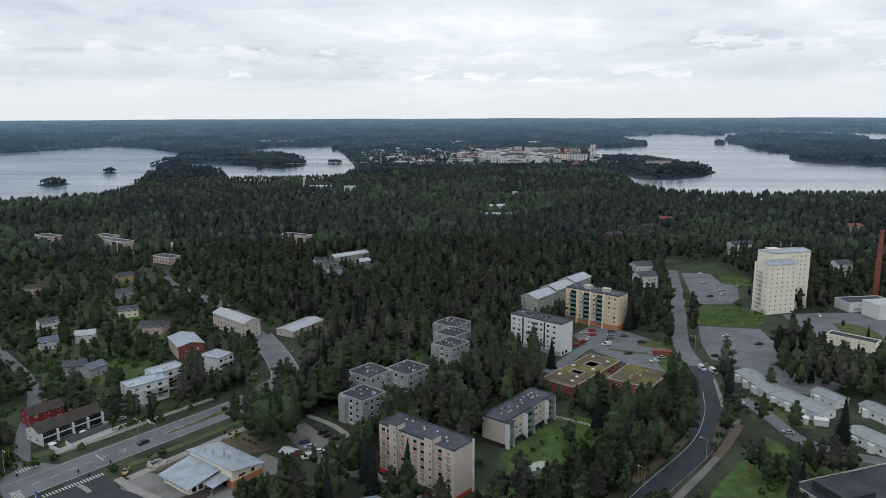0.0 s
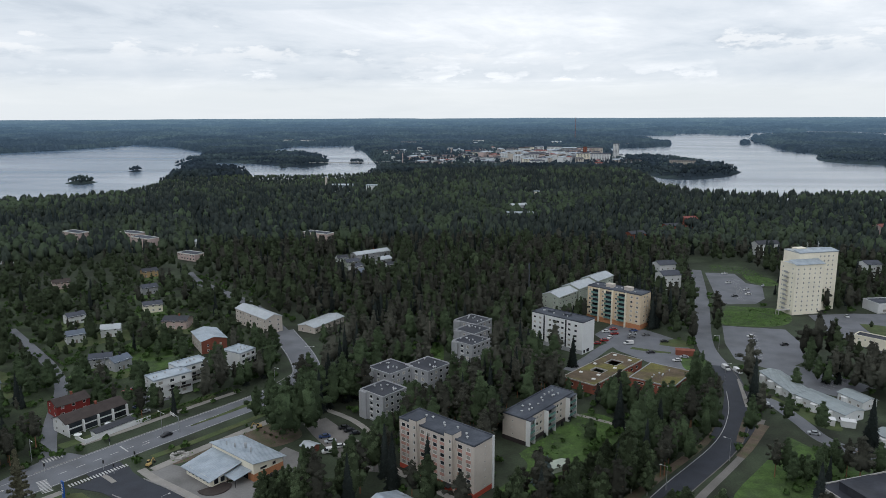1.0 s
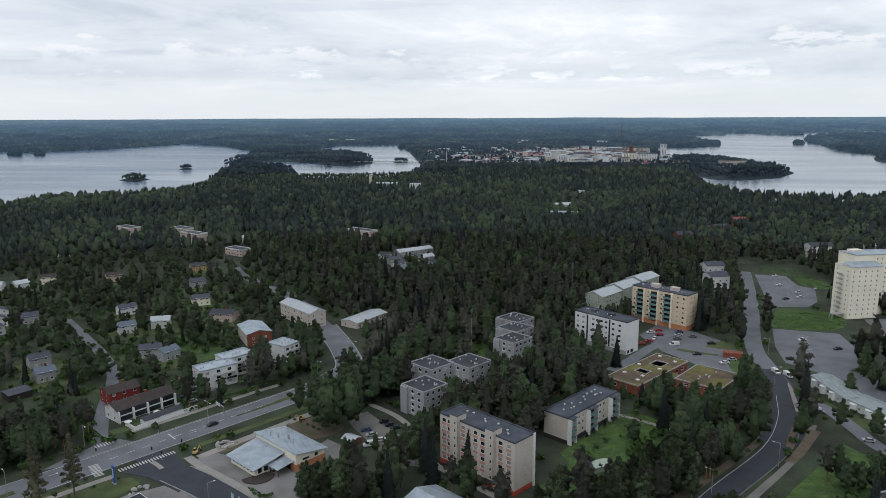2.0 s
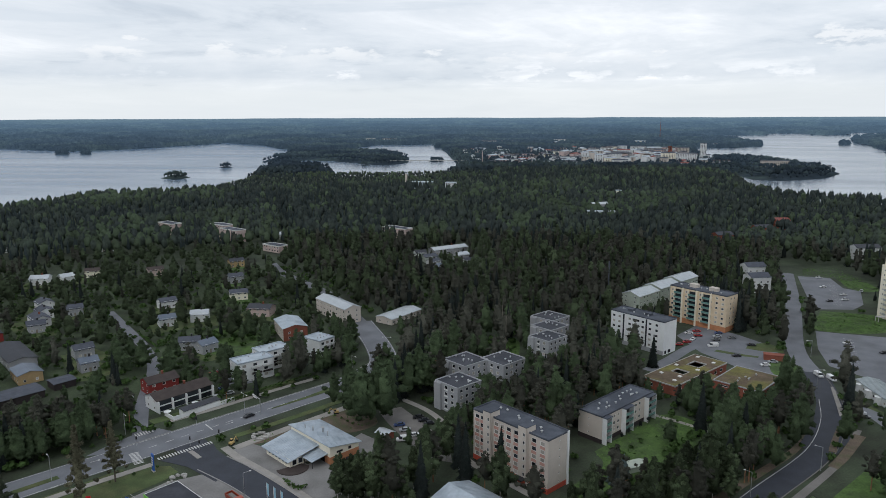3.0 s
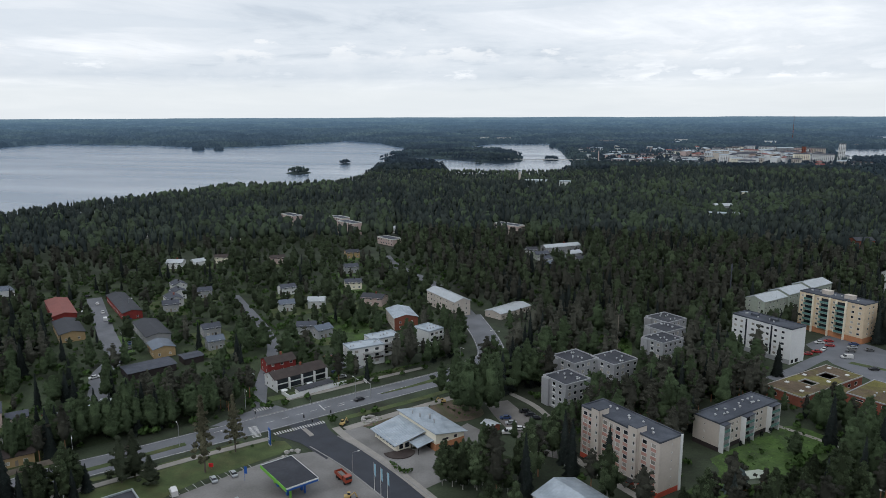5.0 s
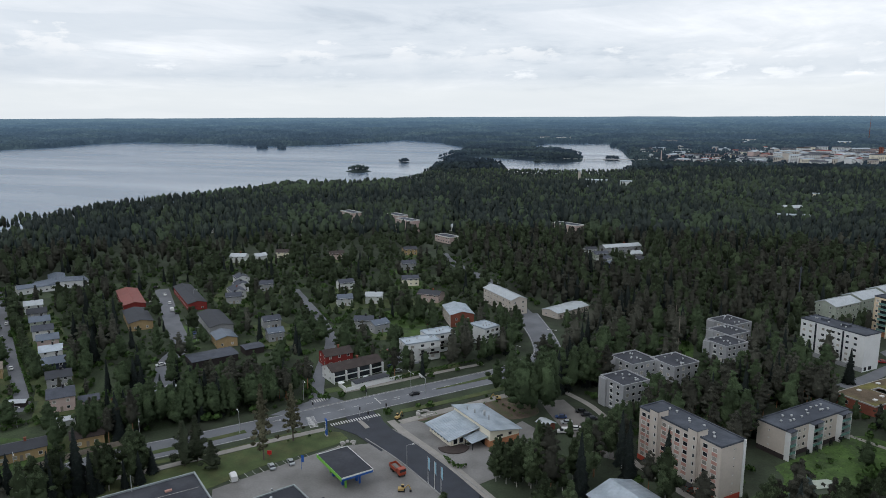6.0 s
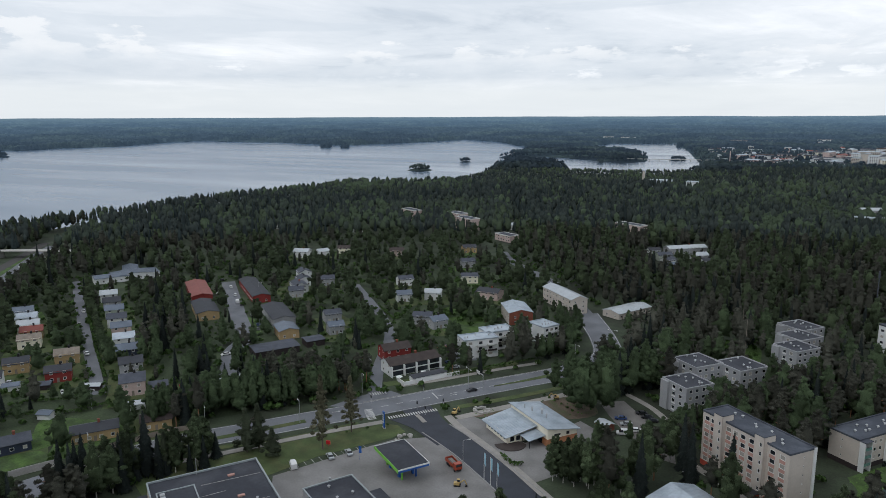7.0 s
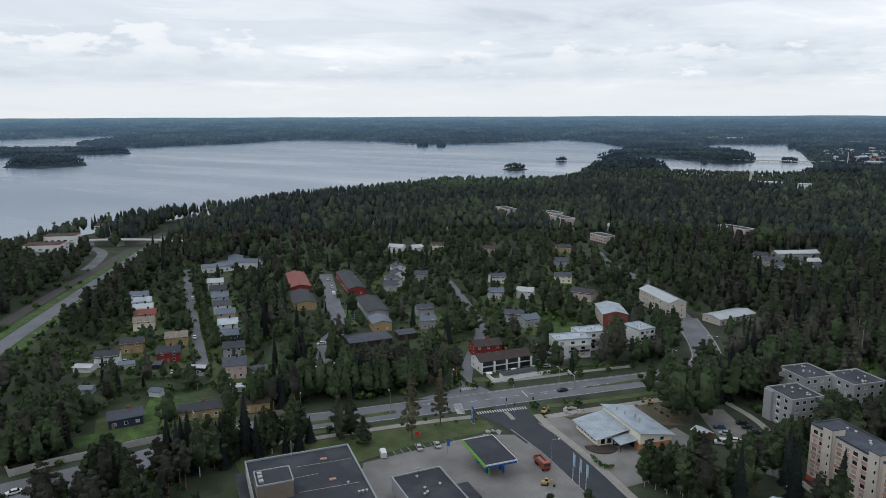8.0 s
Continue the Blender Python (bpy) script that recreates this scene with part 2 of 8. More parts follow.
M_HEDGE = mat("hedge_leaves", (0.062, 0.108, 0.034), 0.8, var=0.3, scale=0.3, fine=2.0, bump=0, spec=0.1, island=0.3, leaf=0.3)
M_WEED = mat("meadow_weed_leaves", (0.062, 0.112, 0.030), 0.85, var=0.35, scale=0.15, fine=1.2, bump=0, spec=0.1, island=0.35)
M_BSPRUCE = mat("blue_spruce_needles", (0.085, 0.115, 0.115), 0.85, var=0.2, bump=0, spec=0.1, island=0.3)


def hazed_wood():
    """Backdrop forest: haze painted into base and emission, bluer and paler towards the horizon."""
    m = mat("hazed_wood_foliage", (0.025, 0.034, 0.042), 0.95, var=0.5, scale=0.009, fine=0.05, bump=0, spec=0.0, island=0.25, stain=((0.042, 0.056, 0.052), 0.006))
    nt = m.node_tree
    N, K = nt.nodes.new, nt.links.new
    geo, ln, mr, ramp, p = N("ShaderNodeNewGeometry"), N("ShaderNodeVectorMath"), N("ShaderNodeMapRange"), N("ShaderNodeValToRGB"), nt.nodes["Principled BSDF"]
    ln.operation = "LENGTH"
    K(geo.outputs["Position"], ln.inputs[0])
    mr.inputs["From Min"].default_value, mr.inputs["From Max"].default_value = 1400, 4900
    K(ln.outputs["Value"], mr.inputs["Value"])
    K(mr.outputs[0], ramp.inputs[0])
    # haze colours by distance from the origin, given off as emission
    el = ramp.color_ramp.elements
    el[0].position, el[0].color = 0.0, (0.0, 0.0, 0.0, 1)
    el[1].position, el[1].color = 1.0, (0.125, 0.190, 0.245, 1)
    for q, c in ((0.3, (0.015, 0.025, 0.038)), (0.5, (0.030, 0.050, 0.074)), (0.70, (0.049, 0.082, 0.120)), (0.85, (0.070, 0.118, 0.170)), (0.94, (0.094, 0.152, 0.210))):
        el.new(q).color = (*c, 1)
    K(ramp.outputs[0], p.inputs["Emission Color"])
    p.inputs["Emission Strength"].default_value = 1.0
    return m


M_HAZEWOOD = hazed_wood()


def water_material():
    m = bpy.data.materials.new("lake_water")
    m.use_nodes = True
    nt = m.node_tree
    p = nt.nodes["Principled BSDF"]
    p.inputs["Base Color"].default_value = (0.13, 0.17, 0.215, 1)
    p.inputs["Roughness"].default_value, p.inputs["IOR"].default_value = 0.16, 1.333
    geo = nt.nodes.new("ShaderNodeNewGeometry")
    b0 = None
    for sc, st, ds in ((0.15, 0.06, 0.2),):
        n, b = nt.nodes.new("ShaderNodeTexNoise"), nt.nodes.new("ShaderNodeBump")
        n.inputs["Scale"].default_value, n.inputs["Detail"].default_value = sc, 4
        nt.links.new(geo.outputs["Position"], n.inputs["Vector"])
        b.inputs["Strength"].default_value, b.inputs["Distance"].default_value = st, ds
        # the western lake is ruffled by the wind, the eastern one calm
        sx_, mr_ = nt.nodes.new("ShaderNodeSeparateXYZ"), nt.nodes.new("ShaderNodeMapRange")
        nt.links.new(geo.outputs["Position"], sx_.inputs[0])
        mr_.inputs["From Min"].default_value, mr_.inputs["From Max"].default_value = -900, 100
        mr_.inputs["To Min"].default_value, mr_.inputs["To Max"].default_value = 0.30, 0.02
        nt.links.new(sx_.outputs[0], mr_.inputs["Value"])
        sp_ = nt.nodes.new("ShaderNodeMapRange")
        sp_.inputs["From Min"].default_value, sp_.inputs["From Max"].default_value = -1100, -300
        sp_.inputs["To Min"].default_value, sp_.inputs["To Max"].default_value = 0.42, 1.0
        nt.links.new(sx_.outputs[0], sp_.inputs["Value"])
        nt.links.new(sp_.outputs[0], p.inputs["Specular IOR Level"])
        nt.links.new(mr_.outputs[0], b.inputs["Strength"])
        nt.links.new(n.outputs["Fac"], b.inputs["Height"])
        if b0:
            nt.links.new(b0.outputs[0], b.inputs["Normal"])
        b0 = b
    nt.links.new(b0.outputs[0], p.inputs["Normal"])
    # ruffled water shows more of its own blue
    df, mx, mf = nt.nodes.new("ShaderNodeBsdfDiffuse"), nt.nodes.new("ShaderNodeMixShader"), nt.nodes.new("ShaderNodeMapRange")
    df.inputs["Color"].default_value = (0.055, 0.13, 0.245, 1)
    mf.inputs["From Min"].default_value, mf.inputs["From Max"].default_value = -900, -250
    mf.inputs["To Min"].default_value, mf.inputs["To Max"].default_value = 0.24, 0.0
    nt.links.new(sx_.outputs[0], mf.inputs["Value"])
    nt.links.new(mf.outputs[0], mx.inputs[0])
    nt.links.new(p.outputs[0], mx.inputs[1])
    nt.links.new(df.outputs[0], mx.inputs[2])
    nt.links.new(mx.outputs[0], nt.nodes["Material Output"].inputs["Surface"])
    # wind streaks: calmer and rougher stretches
    n, mp, r = nt.nodes.new("ShaderNodeTexNoise"), nt.nodes.new("ShaderNodeMapping"), nt.nodes.new("ShaderNodeMapRange")
    mp.inputs["Scale"].default_value = (0.0012, 0.006, 1)
    mp.inputs["Rotation"].default_value = (0, 0, 0.5)
    nt.links.new(geo.outputs["Position"], mp.inputs[0])
    n.inputs["Scale"].default_value, n.inputs["Detail"].default_value = 1.0, 5
    nt.links.new(mp.outputs[0], n.inputs["Vector"])
    r.inputs["From Min"].default_value, r.inputs["From Max"].default_value = 0.35, 0.7
    r.inputs["To Min"].default_value, r.inputs["To Max"].default_value = 0.26, 0.12
    nt.links.new(n.outputs["Fac"], r.inputs["Value"])
    nt.links.new(r.outputs[0], p.inputs["Roughness"])
    return m


M_WATER = water_material()


# ---------------------------------------------------------------- mesh helpers
class Shape:
    """Collects vertices and faces of one mesh, with several materials."""

    def __init__(self):
        self.v, self.f, self.m = [], [], []

    def face(self, pts, m=0):
        n = len(self.v)
        self.v += [tuple(p) for p in pts]
        self.f.append(tuple(range(n, n + len(pts))))
        self.m.append(m)

    def prism(self, pts, z0, z1, m=0):
        """pts counter-clockwise from above."""
        n, k = len(self.v), len(pts)
        self.v += [(p[0], p[1], z0) for p in pts] + [(p[0], p[1], z1) for p in pts]
        self.f += [tuple(range(n + k, n + 2 * k)), tuple(range(n + k - 1, n - 1, -1))]
        self.f += [(n + i, n + (i + 1) % k, n + k + (i + 1) % k, n + k + i) for i in range(k)]
        self.m += [m] * (k + 2)
        return self

    def box(self, x0, y0, z0, x1, y1, z1, m=0):
        return self.prism([(x0, y0), (x1, y0), (x1, y1), (x0, y1)], z0, z1, m)

    def rod(self, x, y, z0, z1, r0, r1=None, m=0, n=8):
        r1 = r0 if r1 is None else r1
        k = len(self.v)
        for z, r in ((z0, r0), (z1, r1)):
            self.v += [(x + r * math.cos(6.2832 * i / n), y + r * math.sin(6.2832 * i / n), z) for i in range(n)]
        self.f += [tuple(range(k + n, k + 2 * n))] + [(k + i, k + (i + 1) % n, k + n + (i + 1) % n, k + n + i) for i in range(n)]
        self.m += [m] * (n + 1)
        return self

    def hexa(self, low, high, m=0):
        """Eight corners: four below and four above, counter-clockwise."""
        n = len(self.v)
        self.v += [tuple(p) for p in low] + [tuple(p) for p in high]
        self.f += [(n + 4, n + 5, n + 6, n + 7), (n + 3, n + 2, n + 1, n)] + [(n + i, n + (i + 1) % 4, n + 4 + (i + 1) % 4, n + 4 + i) for i in range(4)]
        self.m += [m] * 6
        return self

    def mesh(self, name, *mats):
        me = bpy.data.meshes.new(name)
        me.from_pydata(self.v, [], self.f)
        for m in mats:
            me.materials.append(m)
        if len(mats) > 1:
            me.polygons.foreach_set("material_index", self.m)
        me.update()
        return me


def part(name, me, parent, m=None, label=""):
    ob = new(name, me)
    ob.parent = parent
    if m is not None:
        ob.matrix_basis = m
    return tagged(ob, label) if label else ob


def thing(name, label, category, m, group="", kind="", me=None):
    ob = new(name, me)
    ob.matrix_basis = m
    return tagged(ob, label, category, group, kind)


def big_mesh(name, V, F, *mats, normals=None):
    """A mesh out of arrays; F has three or four corners a face. normals: a crown's rounding, corner by corner."""
    me = bpy.data.meshes.new(name)
    V, F = np.asarray(V, np.float32), np.asarray(F, np.int32)
    me.vertices.add(len(V))
    me.vertices.foreach_set("co", V.ravel())
    me.loops.add(F.size)
    me.loops.foreach_set("vertex_index", F.ravel())
    me.polygons.add(len(F))
    me.polygons.foreach_set("loop_start", np.arange(0, F.size, F.shape[1], dtype=np.int32))
    me.update(calc_edges=True)
    if normals is not None:
        me.polygons.foreach_set("use_smooth", np.ones(len(F), bool))
        me.normals_split_custom_set_from_vertices(np.asarray(normals, np.float32))
    for m in mats:
        me.materials.append(m)
    return me


def smooth(pts, n=6):
    """Catmull-Rom through the points."""
    P = [Vector(p) for p in pts]
    P = [P[0] * 2 - P[1]] + P + [P[-1] * 2 - P[-2]]
    out = []
    for a, b, c, d in zip(P, P[1:], P[2:], P[3:]):
        for i in range(n):
            t = i / n
            out.append(0.5 * (2 * b + (c - a) * t + (2 * a - 5 * b + 4 * c - d) * t * t + (3 * b - a - 3 * c + d) * t ** 3))
    return out + [P[-2]]


def strip_mesh(name, pts, width, z, thick, m, n=6, offset=0.0, zs=None):
    """A band along a line; a raised slab with sides."""
    C = smooth(pts, n) if n > 1 else [Vector(p) for p in pts]
    sh = Shape()
    L, R = [], []
    for i, c in enumerate(C):
        d = (C[min(i + 1, len(C) - 1)] - C[max(i - 1, 0)]).normalized()
        nrm = Vector((-d.y, d.x))
        w = width if isinstance(width, (int, float)) else width[0] + (width[1] - width[0]) * i / (len(C) - 1)
        L.append(c + nrm * (offset + w / 2)), R.append(c + nrm * (offset - w / 2))
    for i, c in enumerate(C):
        h = z if zs is None else zs(c)
        sh.v += [(*R[i], h - thick), (*L[i], h - thick), (*L[i], h), (*R[i], h)]
    for i in range(len(C) - 1):
        a, b = 4 * i, 4 * i + 4
        sh.f += [(a + 3, b + 3, b + 2, a + 2), (a, a + 1, b + 1, b), (a, b, b + 3, a + 3), (a + 1, a + 2, b + 2, b + 1)]
    e = 4 * len(C) - 4
    sh.f += [(0, 3, 2, 1), (e, e + 1, e + 2, e + 3)]
    sh.m += [0] * len(sh.f)
    return sh.mesh(name, m)


def band(name, label, pts, width, z, m, thick=0.25, n=6, offset=0.0, category="road"):
    return thing(name, label, category, Matrix(), kind="structure", me=strip_mesh(name, pts, width, z, thick, m, n, offset))


def patch(name, label, pts, z, m, thick=0.25, category="ground", n=4):
    C = smooth(list(pts) + [pts[0]], n)[:-1] if n > 1 else pts
    area = sum(a[0] * b[1] - b[0] * a[1] for a, b in zip(C, list(C[1:]) + [C[0]]))
    return thing(name, label, category, Matrix(), kind="structure", me=Shape().prism(list(C) if area > 0 else list(C)[::-1], z - thick, z).mesh(name, m))


def turn(x, y, rot, z=0.0):
    return pose(x, y, z, 0, 0, rot)


# ---------------------------------------------------------------- plan of lakes and land
WATER_Z = -3.0
# outlines as compass angle (degrees from the first view's middle, clockwise) and distance
LAKES = [
    [(-73.8, 600), (-67.5, 664), (-64.0, 735), (-60.0, 790), (-56.0, 828), (-52.0, 860), (-48.6, 912), (-41.4, 1005), (-35.0, 1120), (-29.5, 1115), (-24.5, 1290), (-22.9, 1650),
     (-20.2, 2558), (-22.4, 3076), (-25.1, 3422), (-31.8, 2931), (-35.5, 2827), (-39.6, 3169), (-45.8, 3569), (-48.4, 3375), (-51.8, 3033), (-55.9, 2950), (-57.5, 2827), (-59.8, 2889), (-61.8, 3183), (-68.8, 2888), (-88, 2871), (-95, 1500), (-88, 620)],
    [(-88, 4100), (-66.8, 4220), (-63.4, 4484), (-60.5, 4721), (-59.0, 4387), (-59.2, 4057), (-59.8, 3700), (-61.8, 3384), (-62.4, 3000), (-66, 2900), (-72, 3000), (-88, 3100)],
    [(-14.9, 2754), (-13.6, 2984), (-8.5, 3021), (-7.9, 2314), (-7.0, 1750), (-8.4, 1420), (-12.8, 1400), (-16.8, 1420), (-17.2, 1690), (-20.3, 1790), (-22.6, 1690)],
    [(12.0, 3890), (12.0, 4191), (13.5, 4554), (16.3, 4714), (16.5, 5156), (18.3, 5184), (20.0, 4772), (21.5, 4942), (21.7, 5590), (23.9, 5467), (25.2, 5681), (25.3, 6292), (28.3, 6176), (29.7, 5834), (34, 5749), (50, 5000), (55, 1200), (36.5, 1170), (32.3, 1180), (26.4, 1120), (21.4, 1075), (18.6, 1090),
     (15.8, 1170), (14.3, 1500), (12.7, 1780), (12.4, 2087), (11.3, 2850), (12.4, 2766), (14.2, 2827), (16.0, 3000), (16.1, 3174), (14.1, 3730)],
    [(8.7, 4404), (10.0, 4532), (10.0, 4235), (8.7, 4122)],
]
ISLANDS = [
    [(-72, 2900), (-66.9, 2815), (-61.7, 2696), (-58.6, 2491), (-58.6, 2378), (-61.7, 2376), (-66.9, 2313), (-72, 2400)],
    [(-66.9, 1872), (-66.3, 2093), (-64.2, 2181), (-61.7, 2017), (-61.6, 1851), (-64.3, 1797)],
    [(-22.9, 1890), (-22.0, 2080), (-19.5, 2300), (-16.2, 2375), (-12.8, 2320), (-10.9, 2090), (-11.0, 1834), (-12.8, 1735), (-15.0, 1828), (-17.1, 1938), (-19.1, 1990), (-21.2, 1995)],
    [(21.7, 4017), (22.7, 4574), (26.1, 4918), (29.7, 4772), (31.2, 4177), (30.7, 3817), (32.0, 3705), (45, 3277), (45, 1950), (32.2, 1998), (29.9, 2044), (28.1, 2060), (26.3, 2155), (26.1, 2264), (26.2, 2526), (24.7, 2614), (23.6, 2852), (22.8, 3271), (21.9, 3526)],
    [(11.5, 2000), (13.3, 2100), (16.3, 2040), (20.5, 1790), (21.3, 1660), (20.2, 1515), (17.7, 1430), (15.6, 1440), (12.9, 1694), (11.5, 1700)],
    [(-30.1, 1500), (-29.0, 1610), (-27.9, 1505), (-29.0, 1450)],
    [(-25.9, 1760), (-25.3, 1830), (-24.7, 1770), (-25.3, 1735)],
    [(-36.9, 2640), (-36.4, 2780), (-36.0, 2640), (-36.4, 2560)],
    [(-35.4, 2600), (-34.9, 2700), (-34.5, 2600), (-34.9, 2540)],
    [(20.9, 3280), (21.3, 3500), (21.7, 3280), (21.3, 3170)],
    [(-8.9, 2672), (-8.7, 2880), (-7.5, 2870), (-7.3, 2672), (-8.1, 2610)],
    [(-9.4, 1880), (-9.2, 1925), (-8.1, 1915), (-8.0, 1875), (-8.7, 1860)],
    [(-14.9, 1745), (-14.7, 1800), (-14.2, 1790), (-14.2, 1745), (-14.5, 1730)],
]


EYE_OVER_LAKE, NEAR_EDGE = 116.5, 2400.0


def squeeze(d):
    """The land past the near lakes is drawn together, so that thirty kilometres end at the edge of the ground."""
    return np.where(np.asarray(d) < NEAR_EDGE, d, NEAR_EDGE + (1 / NEAR_EDGE - 1 / np.maximum(d, NEAR_EDGE)) / 1.533e-7)


def lift(r):
    """How far the drawn-together land rises, so that it looks as level as it is."""
    r = np.maximum(r, NEAR_EDGE)
    return EYE_OVER_LAKE * (1 - r * (1 / NEAR_EDGE - (r - NEAR_EDGE) * 1.533e-7))


def shrunk(r):
    """Sizes against true ones on the drawn-together land."""
    r = np.maximum(r, NEAR_EDGE)
    return r * (1 / NEAR_EDGE - (r - NEAR_EDGE) * 1.533e-7)


def polar(a, r):
    r = float(squeeze(r))
    return (r * math.sin(radians(a)), r * math.cos(radians(a)))


LAKES_XY = [np.array([polar(*p) for p in q]) for q in LAKES]
ISLANDS_XY = [np.array([polar(*p) for p in q]) for q in ISLANDS]


def signed(poly, X, Y):
    """Distance to the outline, positive inside."""
    inside, best = np.zeros(X.shape, bool), np.full(X.shape, 1e12)
    for (ax, ay), (bx, by) in zip(poly, np.roll(poly, -1, 0)):
        dx, dy = bx - ax, by - ay
        t = np.clip(((X - ax) * dx + (Y - ay) * dy) / (dx * dx + dy * dy + 1e-9), 0, 1)
        best = np.minimum(best, (X - ax - t * dx) ** 2 + (Y - ay - t * dy) ** 2)
        if ay != by:
            inside ^= ((ay > Y) != (by > Y)) & (X < dx * (Y - ay) / (by - ay) + ax)
    return np.where(inside, 1, -1) * np.sqrt(best)


def wetness(X, Y):
    w = np.maximum.reduce([signed(p, X, Y) for p in LAKES_XY])
    return np.minimum(w, -np.maximum.reduce([signed(p, X, Y) for p in ISLANDS_XY]))


def waves(X, Y):
    return (np.sin(X / 173 + 1.3) * np.sin(Y / 211 + 0.4) + 0.6 * np.sin(X / 83 - Y / 97 + 2.0) + 0.4 * np.sin(X / 41 + Y / 57)) / 2


def land(X, Y):
    """The ground's height; level round the suburb, a wooded hill behind it, ridges to the horizon."""
    r = np.hypot(X, Y)
    far = np.clip((r - 560) / 400, 0, 1)
    hx, hy = polar(8.0, 1330)
    h = far * (1.5 + 2 * waves(X, Y))
    h = h + 5 * np.exp(-(((X - hx) / 330) ** 2 + ((Y - hy) / 230) ** 2))
    # low swells of the land up to the horizon
    az = np.arctan2(X, Y)
    k = np.clip((r - 2500) / 900, 0, 1)
    w = wetness(X, Y)
    k = k * np.clip(-w / 160, 0, 1)
    h = h + k * (7 + 7 * np.sin(r / 61 + 3 * np.sin(az * 9 + r / 300)) + 4 * np.sin(az * 31 + r / 130) + 2 * np.sin(az * 77 - r / 90)) * shrunk(r) ** 1.2
    up = lift(r)
    slope = np.where(r > 2600, 1.2, 0.2)
    return np.clip(WATER_Z - w * slope, -12, h) + up, w


def build_ground():
    az = np.concatenate([np.arange(-72, 37, 0.4), np.arange(42, 288, 6.0)])
    rr = np.concatenate([[12, 30, 60, 100, 160, 240, 320, 400, 480], np.geomspace(540, 2600, 90), np.linspace(2614, 4930, 150)])
    A, R = np.meshgrid(np.radians(az), rr)
    X, Y = R * np.sin(A), R * np.cos(A)
    Z, _ = land(X, Y)
    n, k = len(rr), len(az)
    V = np.concatenate([np.stack([X, Y, Z], -1).reshape(-1, 3), [[0, 0, 0]]])
    i, j = np.meshgrid(np.arange(n - 1), np.arange(k), indexing="ij")
    j2 = (j + 1) % k
    Q = np.stack([i * k + j, (i + 1) * k + j, (i + 1) * k + j2, i * k + j2], -1).reshape(-1, 4)[:, ::-1]
    c = np.arange(k)
    F = [tuple(q) for q in Q.tolist()] + [(n * k, int((a + 1) % k), int(a)) for a in c]
    me = bpy.data.meshes.new("ground")
    me.from_pydata(V.tolist(), [], F)
    # beyond 1400 m the ground takes the material with painted haze
    for m in (M_GROUND, M_HAZEWOOD):
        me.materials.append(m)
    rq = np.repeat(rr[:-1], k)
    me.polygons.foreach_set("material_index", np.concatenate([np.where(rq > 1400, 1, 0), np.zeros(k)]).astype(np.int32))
    me.polygons.foreach_set("use_smooth", [True] * len(F))
    me.update()
    thing("ground", "green grassy ground of a flat wooded suburb", "ground", Matrix(), kind="structure", me=me)


build_ground()


def lake_sheet():
    A, R = np.meshgrid(np.radians(np.arange(-100, 62, 1.0)), np.concatenate([[400, 900, 1500, 2000], np.linspace(2400, 4880, 60)]))
    n, k = A.shape
    V = np.stack([R * np.sin(A), R * np.cos(A), WATER_Z + lift(R)], -1).reshape(-1, 3)
    i, j = np.meshgrid(np.arange(n - 1), np.arange(k - 1), indexing="ij")
    me = big_mesh("water", V, np.stack([i * k + j, i * k + j + 1, (i + 1) * k + j + 1, (i + 1) * k + j], -1).reshape(-1, 4)[:, ::-1], M_WATER)
    me.polygons.foreach_set("use_smooth", np.ones(len(me.polygons), bool))
    return me


thing("water", "calm grey lake reflecting the overcast sky", "lake", Matrix(), kind="structure",
      me=lake_sheet())

# ---------------------------------------------------------------- roads, lots and lawns
LINES, CLEAR, FOOT, VIEW = [], [], [], []
MAIN = [(-236, 40), (-217, 82), (-209, 100), (-202, 118), (-196.5, 136), (-187, 158), (-171, 178), (-156, 197), (-142, 214), (-122, 240), (-103, 264), (-85, 288), (-75, 312), (-83, 340), (-104, 382)]
NORTH = [(-104, 382), (-140, 440), (-196, 500), (-222, 540), (-262, 600)]
SIDE = [(-126, 223), (-111, 210.5), (-94, 201), (-78, 190), (-67, 182), (-40, 163), (-5, 138)]
HILLROAD = [(197, 598), (190, 575), (158, 458), (130, 368), (125, 330)]
NEWROAD = [(125, 330), (120, 296), (112, 272), (97, 245), (70, 214), (50, 190), (20, 155)]
LANE_A = [(-440, 304), (-412, 285), (-342, 238), (-287, 202), (-249, 177)]
LANE_B = [(-345, 350), (-283, 293), (-249, 262), (-237, 240), (-215, 213), (-222, 196)]
LANE_C = [(-262, 382), (-227, 347), (-201, 320), (-182, 295), (-164, 256), (-148, 227)]
HIGHWAY = [(-300, 80), (-371, 153), (-410, 195), (-454, 243), (-500, 294), (-559, 357), (-621, 433), (-652, 474)]


def road(name, label, pts, width, m, z=0.06, n=6, clear=2.0):
    LINES.append((np.array([tuple(p) for p in smooth(pts, 4)]), width / 2 + clear))
    return band(name, label, pts, width, z, m, n=n)


road("road_main", "worn grey asphalt main road with grass verges", MAIN, 14.0, M_ASPHALT, clear=5)
road("road_north", "narrow grey road winding into the woods", NORTH, 8.0, M_ASPHALT, z=0.05, clear=0)
road("road_side", "fresh black asphalt side road by the filling station", SIDE, 11.5, M_NEWASPH, z=0.10, clear=3)
road("road_hill", "grey asphalt road climbing through the woods", HILLROAD, 8.8, M_ASPHALT, clear=2)
road("road_new", "fresh black asphalt road curving past the school", NEWROAD, 8.8, M_NEWASPH, z=0.09, clear=1)
road("road_lane_a", "narrow grey residential street", LANE_A, 5.4, M_ASPHALT, clear=0.5)
